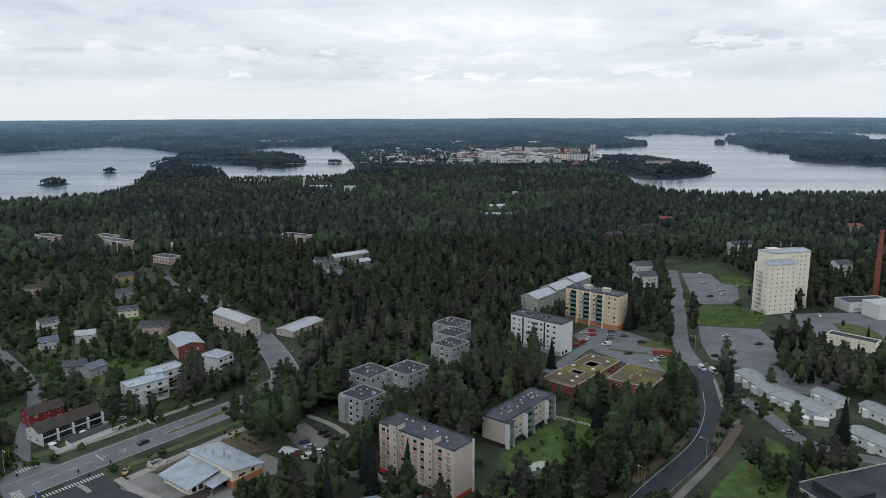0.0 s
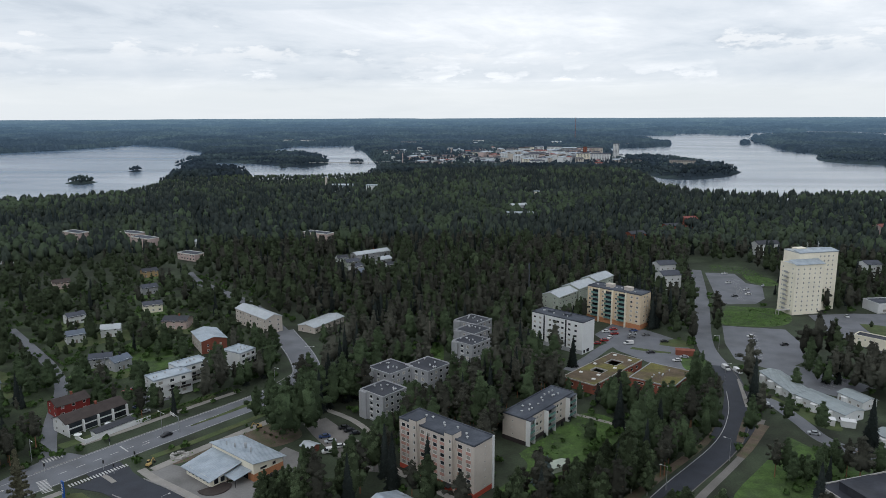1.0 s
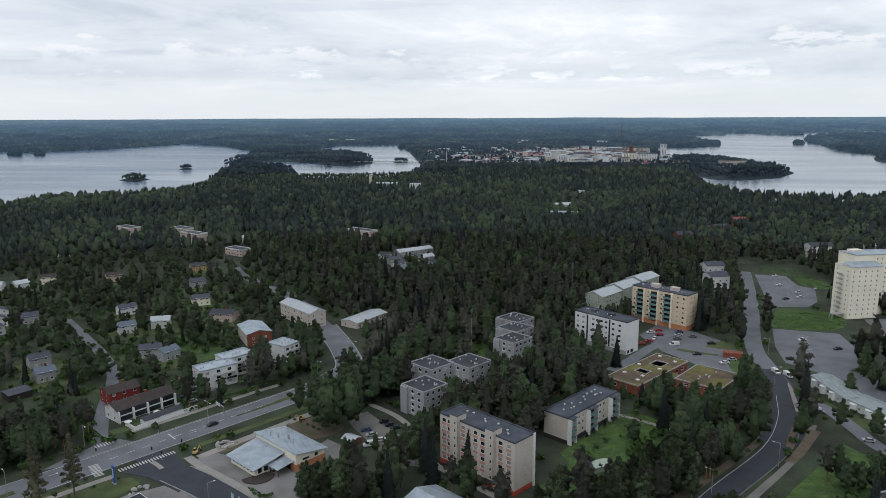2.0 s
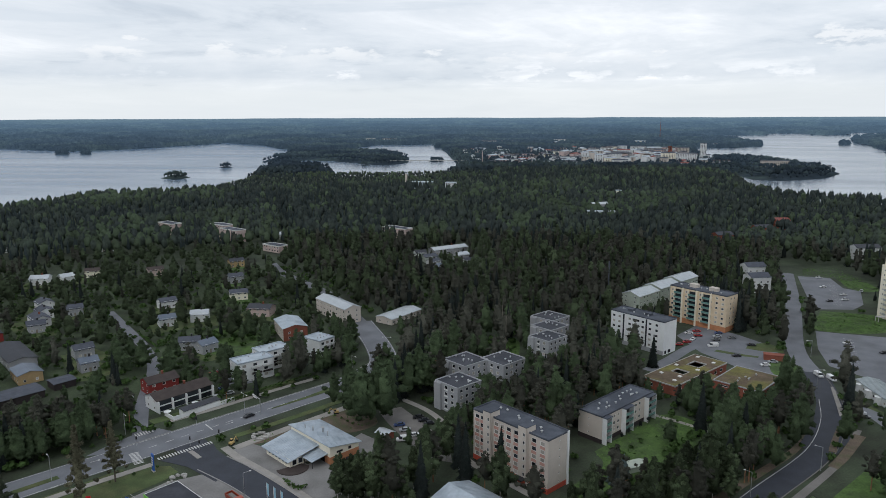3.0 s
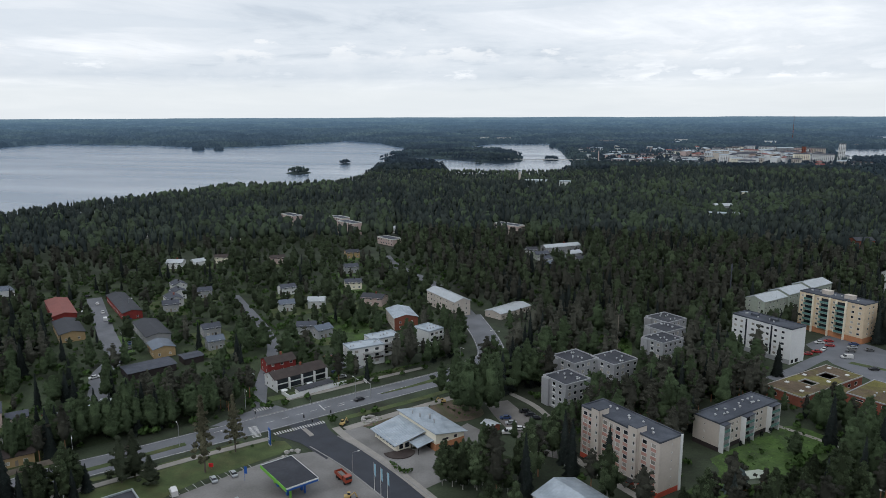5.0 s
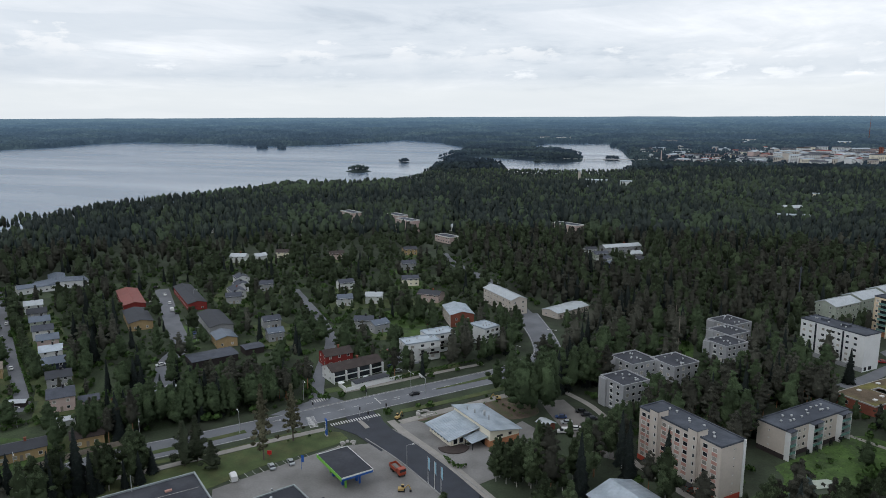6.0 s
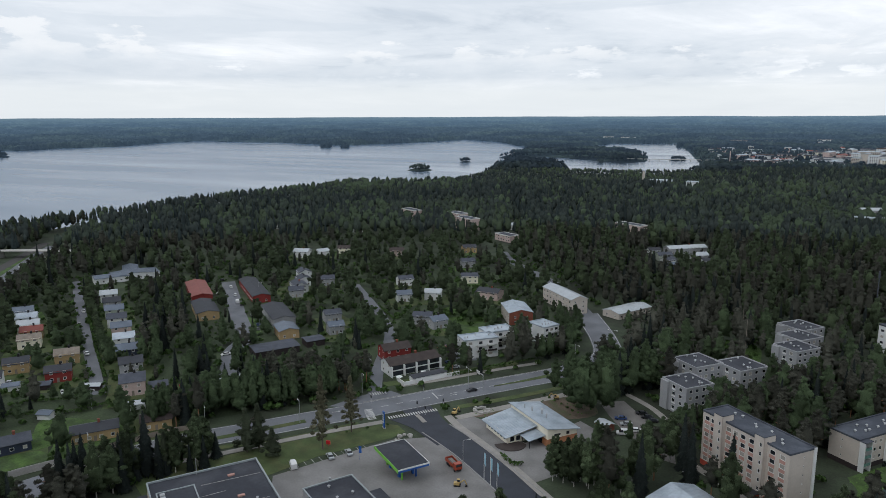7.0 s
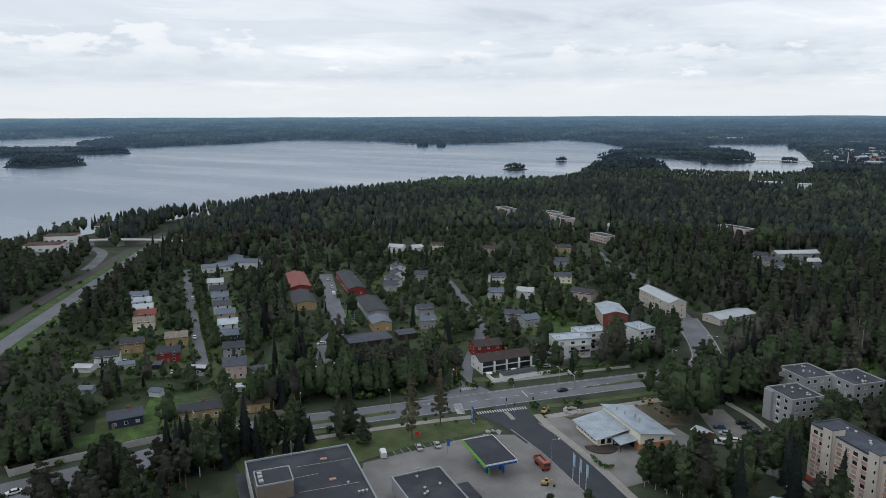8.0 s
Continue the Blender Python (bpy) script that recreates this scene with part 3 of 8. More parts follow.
road("road_lane_b", "grey residential street with parked cars", LANE_B, 9.0, M_ASPHALT, z=0.07, clear=1)
road("road_lane_c", "narrow garden street between hedges", LANE_C, 5.5, M_ASPHALT, z=0.05, clear=0.5)
road("road_highway", "grey asphalt highway beside the railway", HIGHWAY, 9.5, M_ASPHALT, clear=7)
band("verge_highway", "mown green verge along the highway", HIGHWAY[:-2], 6.0, 0.05, M_MEADOW, offset=-8.5, category="verge")
band("verge_highway_b", "mown green verge along the highway", HIGHWAY[:-2], 5.0, 0.05, M_MEADOW, offset=8.0, category="verge")
road("railway_bed", "dark gravel railway bed beside the highway", [(-340, 92), (-433, 196), (-478, 248), (-541, 320), (-596, 384), (-640, 440)], 8.0, mat("ballast", (0.07, 0.066, 0.064), 0.95, var=0.2), z=0.15, clear=2)
band("pavement_main", "pale foot and cycle path along the main road", [(-186, 138), (-168, 159), (-155.4, 176.1), (-144.2, 190.8), (-131.1, 206.5)], 2.8, 0.12, M_PAVE, category="pavement")
band("pavement_main_b", "pale foot and cycle path along the main road", [(-108, 222), (-98, 236), (-82, 257), (-70, 274), (-62, 292)], 3.6, 0.14, M_PAVE, category="pavement")
band("pavement_main_c", "pale footpath in front of the row houses", [(-143, 240), (-131, 254), (-115, 275), (-100, 293)], 2.6, 0.14, M_PAVE, category="pavement")
band("verge_a", "mown green verge between path and road", [(-188, 142), (-170, 164), (-154.4, 179.5), (-138.6, 201.6)], (3.4, 1.8), 0.10, M_LAWN, category="verge")
band("verge_b", "mown green verge beside the main road", [(-113, 232), (-101, 246), (-84, 268), (-73, 285)], 3.2, 0.12, M_LAWN, offset=-1.2, category="verge")
band("verge_c", "mown green bank below the row houses", [(-150, 238), (-139, 251), (-126, 268), (-110, 288)], 5.0, 0.11, M_LAWN, category="verge")
band("traffic_island_a", "grass median between the lanes", [(-108, 257), (-97, 271), (-90, 281)], (0.8, 3.2), 0.16, M_LAWN, category="median")
band("traffic_island_b", "long grass median between the lanes", [(-192, 148), (-180, 164), (-168.6, 178.6), (-157.2, 194.2)], (2.6, 2.6), 0.16, M_LAWN, category="median")
band("pavement_side", "pale paved footpath beside the side road", [(-112, 222), (-104, 215.5), (-88, 205), (-74, 195), (-60, 184), (-38, 168)], 3.0, 0.16, M_PAVE, offset=0, category="pavement")
band("pavement_new", "light gravel shoulder of the new road", [(120, 268), (104, 242), (78, 211), (58, 187)], (2.2, 3.0), 0.07, M_GRAVEL, category="pavement")
band("pavement_new_b", "pale paved traffic island in the new road", [(127, 312), (123, 296), (119, 280)], (1.2, 2.2), 0.17, M_PAVE, category="median")
band("bank_new", "bare brown soil bank beside the new road", [(118.5, 263), (113, 255), (105, 243.5), (99, 236)], (4.0, 3.2), 0.105, M_DIRT, category="bank")
band("island_new", "long bare soil island between the new lanes", [(114.4, 270.6), (110, 262), (105.8, 253.5), (103.2, 247.6)], (1.6, 2.6), 0.19, M_DIRT, category="median")
band("bank_new_b", "bare brown soil bank under the birches", [(103, 268), (90, 247), (66, 221), (45, 198)], (2.0, 4.0), 0.05, M_DIRT, category="bank")

patch("mouth_side", "fresh black asphalt mouth of the side road", [(-129.6, 209.4), (-124, 208.2), (-118, 206.6), (-104, 198.6), (-103.5, 210.2), (-110.9, 216.2), (-117.4, 224.3)], 0.107, M_NEWASPH, category="road", n=1)
patch("mouth_lane", "worn grey asphalt mouth of the garden street", [(-157.5, 209), (-154, 219), (-150.5, 227), (-144, 233.5), (-138, 232), (-138, 226), (-146, 214)], 0.066, M_ASPHALT, category="road", n=1)
patch("apron_new", "fresh black asphalt widening of the new road", [(131.4, 328), (125.8, 299.6), (121, 275.2), (113.6, 259.2), (104.8, 246.9), (98, 243), (93.1, 251.4), (105.2, 272.1), (113.8, 292.9), (121.8, 320.5)], 0.086, M_NEWASPH, category="road", n=1)
patch("lot_station", "pale sandy asphalt forecourt of the filling station", [(-141, 157), (-127, 184), (-120, 196), (-110, 203), (-96, 196), (-82, 186), (-72, 178), (-60, 165), (-80, 130), (-120, 130)], 0.05, M_LOT, category="forecourt", n=1)
patch("lawn_station", "mown green lawn beside the filling station", [(-184, 138), (-166, 158), (-153.8, 175.2), (-142.6, 190), (-130.3, 205.2), (-124.5, 206.5), (-119.5, 203), (-121.2, 197), (-127.3, 187.5), (-136.3, 173.8), (-142, 158), (-150, 145), (-164, 128)], 0.08, M_LAWN, category="lawn", n=1)
patch("lot_restaurant", "grey asphalt yard around the restaurant", [(-110, 219), (-103, 226), (-92, 222), (-78, 214), (-72, 226), (-66, 240), (-60, 236), (-57, 218), (-60, 200), (-66, 190), (-88, 206)], 0.06, M_LOT, category="yard", n=1)
patch("soil_restaurant", "bare brown building soil with tracks", [(-108, 222), (-101, 234), (-84, 254), (-72, 262), (-62, 250), (-70, 240), (-84, 240), (-96, 230)], 0.045, M_DIRT, category="soil")
patch("lot_flats", "worn asphalt car park by the flats", [(-64, 260), (-56, 266), (-45, 252.5), (-32.5, 237), (-29, 222), (-40, 224), (-48, 236), (-58, 250)], 0.05, M_GRAVEL, category="car park", n=1)
band("path_flats", "pale footpath along the flats", [(-60, 276), (-43, 262), (-31, 243), (-25, 226), (-14, 215), (4, 199), (18, 184)], 2.6, 0.08, M_PAVE, category="footpath")
band("path_garden", "pale footpath across the lawn", [(45, 272), (60, 262), (72, 250), (86, 252)], 2.0, 0.09, M_PAVE, category="footpath")
patch("lawn_flats", "long green lawn beside the flats", [(20, 237), (32, 252), (48, 272), (60, 268), (66, 250), (52, 228), (36, 214), (14, 203), (10, 210), (22, 226)], 0.04, M_MEADOW, category="lawn")
patch("lawn_flats_b", "green lawn among the flats", [(-10, 330), (-2, 320), (-8, 308), (-18, 318), (-24, 345), (-12, 360)], 0.04, M_MEADOW, category="lawn")
patch("lot_tower", "grey asphalt car park beside the tower", [(187, 538), (208, 534), (205, 503), (213, 495), (200, 459), (189, 446), (165, 444)], 0.05, M_ASPHALT, category="car park", n=1)
patch("meadow_tower", "lush green meadow before the tower", [(168, 440), (180, 438), (198, 432), (196, 410), (180, 396), (152, 399), (158, 420)], 0.06, M_MEADOW, category="meadow")
patch("meadow_tower_b", "green meadow beside the car park", [(200, 566), (225, 568), (228, 532), (227, 500), (214, 495), (209, 510), (212, 537), (192, 543)], 0.04, M_MEADOW, category="meadow")
patch("lot_big", "large worn asphalt parking yard", [(150, 397), (183, 390), (180, 360), (168, 336), (150, 322), (136, 340), (140, 365)], 0.05, M_ASPHALT, category="car park", n=1)
patch("lot_pines", "worn asphalt car park between tall pines", [(156, 336), (177, 317), (184, 302), (163, 292), (147, 303), (144, 320)], 0.045, M_ASPHALT, category="car park", n=1)
patch("lot_round", "wide asphalt street around a grass circle", [(210, 420), (240, 424), (290, 420), (290, 330), (226, 326), (212, 352), (205, 385)], 0.05, M_ASPHALT, category="street", n=1)
patch("lawn_round", "mown grass circle with a pale kerb", [(231, 402), (244, 396), (246, 380), (238, 362), (230, 366), (228, 385)], 0.2, M_LAWN, category="lawn")
patch("lot_school", "grey asphalt yard and car park by the flats", [(73, 379), (89, 402), (106, 385), (116, 370), (120, 345), (112, 318), (106, 312), (96, 326), (88, 340), (80, 352)], 0.05, M_ASPHALT, category="car park", n=1)
patch("lawn_school", "small mown lawn between street and car park", [(104, 361.5), (107.5, 369), (117.5, 372), (122.5, 363), (121, 357), (112, 357.5)], 0.09, M_LAWN, category="lawn", n=1)
patch("lawn_school_b", "rough grass under the birches by the school", [(108.5, 340), (118, 345.5), (121, 334), (113, 318), (106.8, 312), (106.6, 329)], 0.09, M_MEADOW, category="lawn", n=1)
patch("lawn_school_c", "narrow grass strip beside the street", [(89, 357.5), (101, 351.5), (107, 349.6), (106, 347.2), (98, 349), (87, 354.5)], 0.09, M_LAWN, category="lawn", n=1)
band("road_school", "grey access street to the flats", [(124, 340), (110, 346), (95, 352), (80, 362), (62, 338), (50, 322)], 6.0, 0.07, M_ASPHALT, category="road")
patch("yard_school", "bare sandy yard behind the school", [(76, 303), (88, 290), (98, 284), (88, 276), (74, 284), (66, 296)], 0.05, M_DIRT, category="yard")
band("lane_rowhouses", "pale asphalt lane before the row houses", [(122, 296), (131, 286), (134, 268), (136, 250), (146, 238), (160, 231), (180, 224)], 6.5, 0.06, M_ASPHALT, category="road")
patch("lawn_rowhouses", "green lawn with trees before the row houses", [(124, 252), (131, 238), (142, 226), (132, 205), (112, 190), (92, 184), (84, 204), (106, 232)], 0.04, M_MEADOW, category="lawn")
patch("lawn_rowhouses_b", "green lawn strip with shrubs", [(132, 300), (138, 284), (148, 268), (146, 258), (138, 264), (136, 276), (129, 290)], 0.05, M_LAWN, category="lawn")
patch("garden_ground", "rough green grass of the garden plots", [(-430, 205), (-330, 135), (-245, 100), (-222, 105), (-200, 165), (-150, 235), (-118, 322), (-140, 450), (-230, 520), (-330, 500), (-420, 420), (-440, 320)], 0.004, M_PLOT, category="grass")
patch("garden_lawn", "green garden lawn behind hedges", [(-236, 140), (-226, 133), (-222, 142), (-214, 150), (-224, 160), (-246, 152)], 0.05, M_MEADOW, category="lawn")
patch("garden_lawn_b", "green garden lawn in front of the house", [(-214, 134), (-224, 112), (-236, 112), (-232, 122), (-224, 134)], 0.05, M_MEADOW, category="lawn")
patch("garden_lawn_c", "green lawn between the terraced houses", [(-268, 290), (-246, 272), (-242, 262), (-250, 266), (-274, 288)], 0.05, M_MEADOW, category="lawn")
patch("garden_lawn_d", "green garden lawn among fruit trees", [(-176, 372), (-150, 352), (-142, 330), (-152, 316), (-170, 322), (-182, 350)], 0.05, M_MEADOW, category="lawn")
patch("yard_row", "grey asphalt yard with parked cars", [(-146, 296), (-138, 276), (-126, 284), (-128, 300), (-138, 312)], 0.05, M_ASPHALT, category="yard", n=1)
for pts in ([(-175, 125), (-166, 168), (-140, 203), (-126, 218), (-105, 232), (-62, 292), (-50, 268), (-25, 232), (-40, 215), (-60, 160), (-100, 110), (-160, 100)],
            [(60, 188), (75, 205), (118, 265), (132, 262), (112, 205), (90, 180)], [(-215, 60), (-203, 102), (-196, 120), (-186, 100), (-192, 60)],
            [(20, 237), (42, 272), (62, 268), (66, 246), (50, 226), (14, 200), (4, 206)], [(168, 440), (198, 432), (196, 408), (185, 335), (148, 318), (130, 350), (152, 400)],
            [(185, 545), (214, 538), (216, 490), (200, 440), (160, 440)], [(206, 422), (300, 430), (300, 320), (222, 322), (204, 360)], [(73, 379), (89, 404), (108, 387), (124, 350), (114, 305), (92, 280), (50, 290), (44, 318)],
            [(126, 300), (140, 318), (172, 300), (185, 250), (185, 220), (120, 222), (100, 205), (100, 222), (130, 262)], [(-10, 335), (0, 318), (-10, 305), (-24, 345)], [(198, 570), (228, 572), (230, 532), (229, 496), (212, 490), (212, 537), (188, 545)],
            [(-226, 133), (-210, 150), (-224, 165), (-250, 152), (-240, 110), (-222, 108)], [(-268, 290), (-242, 262), (-274, 288)]):
    CLEAR.append((np.array(pts, float), 0.0))
OPEN = [np.array([(-192, 160), (-176, 181), (-160, 202), (-147, 219), (-126, 246), (-108, 269), (-92, 290), (-80, 285), (-98, 260), (-117, 236), (-137, 210), (-151, 193), (-166, 174), (-181, 156)], float),
        np.array([(187, 538), (208, 534), (205, 503), (213, 495), (200, 459), (189, 446), (165, 444)], float), np.array([(200, 566), (225, 568), (228, 532), (227, 500), (214, 495), (212, 537), (192, 543)], float), np.array([(168, 440), (198, 432), (196, 410), (180, 396), (152, 399)], float),
        np.array([(150, 397), (183, 390), (180, 360), (168, 336), (150, 322), (136, 340), (140, 365)], float), np.array([(80, 385), (106, 385), (116, 370), (120, 345), (112, 318), (100, 330)], float),
        np.array([(120, 330), (130, 330), (125, 296), (117, 272), (102, 245), (75, 214), (60, 204), (65, 214), (92, 245), (107, 272), (115, 296)], float),
        np.array([(153, 458), (163, 458), (135, 368), (130, 330), (120, 330), (125, 368)], float), np.array([(-108, 220), (-84, 250), (-66, 248), (-58, 216), (-66, 192), (-88, 206)], float),
        np.array([(26, 236), (42, 262), (56, 262), (58, 246), (44, 226)], float), np.array([(210, 420), (240, 424), (262, 420), (262, 350), (226, 340), (212, 352)], float), np.array([(-56, 258), (-42, 247), (-33, 235), (-46, 238)], float)]
for (ax, ay), (bx, by) in zip(HIGHWAY, HIGHWAY[1:]):
    d = Vector((ay - by, bx - ax)).normalized() * 9
    OPEN.append(np.array([(ax - d.x, ay - d.y), (bx - d.x, by - d.y), (bx + d.x, by + d.y), (ax + d.x, ay + d.y)], float))
# gardens of the small houses: sparse, low trees
CLEAR.append((np.array([(-440, 200), (-205, 60), (-140, 230), (-115, 330), (-140, 470), (-300, 620), (-520, 560), (-430, 330)], float), 0.7))

# markings: zebra crossings, lane dashes, arrows, stop lines
def marks(name, label, x, y, rot, rects, z):
    sh = Shape()
    for x0, y0, x1, y1 in rects:
        sh.box(x0, y0, 0, x1, y1, 0.012)
    thing(name, label, "road marking", turn(x, y, rot, z), kind="structure", me=sh.mesh(name, M_MARK))


marks("crossing_a", "white zebra crossing stripes on asphalt", -148.4, 225.4, 48, [(k * 1.0, 0, k * 1.0 + 0.5, 3.2) for k in range(7)], 0.075)
marks("crossing_b", "white zebra crossing stripes on asphalt", -143.4, 212.4, -47, [(k * 1.0, 0, k * 1.0 + 0.5, 3.2) for k in range(10)], 0.075)
marks("crossing_c", "white zebra crossing stripes on asphalt", -130.2, 209.6, 49.5, [(k * 1.0, 0, k * 1.0 + 0.5, 2.2) for k in range(20)], 0.125)
marks("crossing_d", "white zebra crossing stripes on asphalt", -78, 318, 12, [(k * 1.1, 0, k * 1.1 + 0.6, 3.0) for k in range(11)], 0.075)
marks("lane_dashes", "white dashed lane line on asphalt", -139, 218, 52.5, [(k * 6.0, -0.12, k * 6.0 + 3, 0.12) for k in range(0, 14)], 0.075)
marks("lane_dashes_b", "white dashed lane line on asphalt", -185, 157, 50, [(k * 6.0, -3.6, k * 6.0 + 3, -3.4) for k in range(0, 9)], 0.075)
marks("stop_line", "white stop line on asphalt", -128, 239, -40, [(0, 0, 6.5, 0.5)], 0.075)
marks("lane_arrow", "white lane arrow on asphalt", -120, 240, 52, [(0, -0.1, 3, 0.1), (2.4, -0.5, 3, 0.5)], 0.075)
marks("lane_arrow", "white lane arrow on asphalt", -107, 259, 52, [(0, -0.1, 3, 0.1), (2.4, -0.5, 3, 0.5)], 0.075)
marks("lane_arrow", "white lane arrow on asphalt", -153, 205, 48, [(0, -0.1, 3, 0.1), (2.4, -0.5, 3, 0.5)], 0.075)
marks("highway_dashes", "white dashed lane line on the highway", -390, 181, 131, [(k * 9.0, -0.15, k * 9.0 + 4, 0.15) for k in range(0, 30)], 0.075)
marks("bay_lines", "white parking bay lines", -133, 172, 60, [(k * 2.7, 0, k * 2.7 + 0.12, 5) for k in range(-4, 7)], 0.065)
marks("bay_lines", "white parking bay lines", 150, 340, 72, [(k * 2.7, 0, k * 2.7 + 0.12, 5) for k in range(0, 18)], 0.065)
marks("bay_lines", "white parking bay lines", 163, 300, 37, [(k * 2.7, 0, k * 2.7 + 0.12, 5) for k in range(0, 7)], 0.06)
marks("bay_lines", "white parking bay lines", 186, 455, 73, [(k * 2.7, 0, k * 2.7 + 0.12, 5) for k in range(0, 24)], 0.065)
band("edge_line_main", "white edge line of the main road", MAIN[4:], 0.16, 0.075, M_MARK, thick=0.014, offset=6.5, category="road marking")
band("edge_line_main_b", "white edge line of the main road", MAIN[4:], 0.16, 0.075, M_MARK, thick=0.014, offset=-6.5, category="road marking")
band("edge_line_new", "white edge line of the new road", NEWROAD[1:], 0.22, 0.10, M_MARK, thick=0.02, offset=-3.9, category="road marking")
band("kerb_side", "pale granite kerb of the side road", SIDE[1:], 0.35, 0.24, M_KERB, offset=-5.9, category="kerb")
band("kerb_side_b", "pale granite kerb of the side road", SIDE[1:], 0.35, 0.24, M_KERB, offset=5.9, category="kerb")
band("kerb_new", "pale granite kerb of the new road", NEWROAD, 0.3, 0.18, M_GRAVEL, offset=4.6, category="kerb")
band("kerb_main", "pale granite kerb of the main road", MAIN[8:13], 0.3, 0.18, M_KERB, offset=7.1, category="kerb")
band("splitter_island", "pale kerbed traffic island with signs", [(-122.8, 217.4), (-120, 215.4), (-117.0, 213.0)], 1.7, 0.24, M_PAVE, category="median")


# ---------------------------------------------------------------- buildings
WIN = {}


def window_meshes(w, h, blind=False, style="plain"):
    key = (round(w, 2), round(h, 2), blind, style)
    if key not in WIN:
        t = 0.13
        fr = Shape()
        for y in (0.04, 0.16):
            fr.v += [(0, y, 0), (w, y, 0), (w, y, h), (0, y, h), (t, y, t), (w - t, y, t), (w - t, y, h - t), (t, y, h - t)]
        for k in range(4):
            n = (k + 1) % 4
            fr.f += [(k, n, 4 + n, 4 + k), (8 + n, 8 + k, 12 + k, 12 + n), (4 + k, 4 + n, 12 + n, 12 + k), (n, k, 8 + k, 8 + n)]
        fr.m += [0] * 16
        glass = M_BLIND if blind else M_GLASS
        if style == "far":
            fr.face([(t, 0.1, t), (w - t, 0.1, t), (w - t, 0.1, h - t), (t, 0.1, h - t)], 1)
            WIN[key] = (fr.mesh("window", M_FRAME, glass), None)
        else:
            WIN[key] = (fr.mesh("window", M_FRAME), Shape().box(t, 0.10, t, w - t, 0.13, h - t).mesh("pane", glass))
    return WIN[key]


def add_window(parent, m, x, z, w, h, blind=False):
    fr, pn = window_meshes(w, h, blind, "far" if parent.matrix_basis.translation.length > 300 else "plain")
    ob = part("window", fr, parent, m @ Matrix.Translation((x, 0, z)))
    if pn:
        part("pane", pn, ob)
    return ob


def wall_mesh(L, z0, z1, holes, m, thick=0.3):
    """A wall along x with openings right through it; its outer face lies at y = 0."""
    xs = sorted({0.0, L, *(h[0] for h in holes), *(h[1] for h in holes)})
    zs = sorted({z0, z1, *(h[2] for h in holes), *(h[3] for h in holes)})
    sh = Shape()
    for a, b in zip(xs, xs[1:]):
        run = None
        for c, d in zip(zs, zs[1:]):
            hit = any(h[0] - 1e-6 <= a and b <= h[1] + 1e-6 and h[2] - 1e-6 <= c and d <= h[3] + 1e-6 for h in holes)
            if hit:
                if run:
                    sh.face([(a, 0, run[0]), (b, 0, run[0]), (b, 0, run[1]), (a, 0, run[1])])
                    sh.face([(b, thick, run[0]), (a, thick, run[0]), (a, thick, run[1]), (b, thick, run[1])])
                run = None
            else:
                run = (run[0], d) if run else (c, d)
        if run:
            sh.face([(a, 0, run[0]), (b, 0, run[0]), (b, 0, run[1]), (a, 0, run[1])])
            sh.face([(b, thick, run[0]), (a, thick, run[0]), (a, thick, run[1]), (b, thick, run[1])])
    for a, b, c, d in holes:
        sh.face([(a, 0, c), (a, 0, d), (a, thick, d), (a, thick, c)])
        sh.face([(b, 0, d), (b, 0, c), (b, thick, c), (b, thick, d)])
        sh.face([(b, 0, c), (a, 0, c), (a, thick, c), (b, thick, c)])
        sh.face([(a, 0, d), (b, 0, d), (b, thick, d), (a, thick, d)])
    return sh.mesh("wall", m)


def sides(L, D):
    """Poses of the front, right, back and left wall of a block with its front left corner at the origin."""
    return [Matrix(), pose(L, 0, 0, 0, 0, 90), pose(L, D, 0, 0, 0, 180), pose(0, D, 0, 0, 0, -90)]


def grid(cols, floors, z, dz, w, h):
    return [(x, x + w, z + k * dz, z + k * dz + h) for k in range(floors) for x in cols]


def flat_roof(ob, L, D, H, roofm, edge, para=0.35, over=0.12, units=0, seed=1):
    sh = Shape()
    sh.box(0.25, 0.25, H - 0.3, L - 0.25, D - 0.25, H)
    part("roof", sh.mesh("roof", roofm), ob)
    e = Shape()
    o = over
    for a in ((-o, -o, L + o, 0.28), (-o, D - 0.28, L + o, D + o), (-o, 0.28, 0.28, D - 0.28), (L - 0.28, 0.28, L + o, D - 0.28)):
        e.box(a[0], a[1], H - 0.25, a[2], a[3], H + para)
    part("parapet", e.mesh("parapet", edge), ob)
    rg = random.Random(seed)
    vent = Shape().rod(0, 0, 0, 0.55, 0.28, 0.28).rod(0, 0, 0.55, 0.8, 0.5, 0.2).mesh("roof_vent", M_STEEL)
    for k in range(units):
        part("roof_vent", vent, ob, Matrix.Translation((L * (0.08 + 0.84 * rg.random()), D * (0.3 + 0.45 * rg.random()), H)))
    return ob


def block(name, label, x, y, rot, L, D, H, wallm, roofm=None, edge=None, front=(), right=(), back=(), left=(), para=0.35, units=0, blind=0.2,
          category="apartment building", group="", front_clear=9.0, wallms=None, seed=1, base=0.0):
    """A flat-roofed house; openings of a wall as x0, x1, z0, z1."""
    FOOT.append((x, y, rot, L, D, front_clear))
    VIEW.append((x, y, rot, L, D, H))
    ob = thing(name, label, category, turn(x, y, rot, base), group)
    rg = random.Random(seed)
    for i, (m, holes) in enumerate(zip(sides(L, D), (front, right, back, left))):
        part("wall", wall_mesh(L if i % 2 == 0 else D, -0.3, H - 0.25, list(holes), (wallms or {}).get(i, wallm)), ob, m)
        for a, b, c, d in holes:
            add_window(ob, m, a, c, b - a, d - c, rg.random() < blind)
    if roofm:
        flat_roof(ob, L, D, H, roofm, edge or wallm, para, units=units, seed=seed)
    return ob


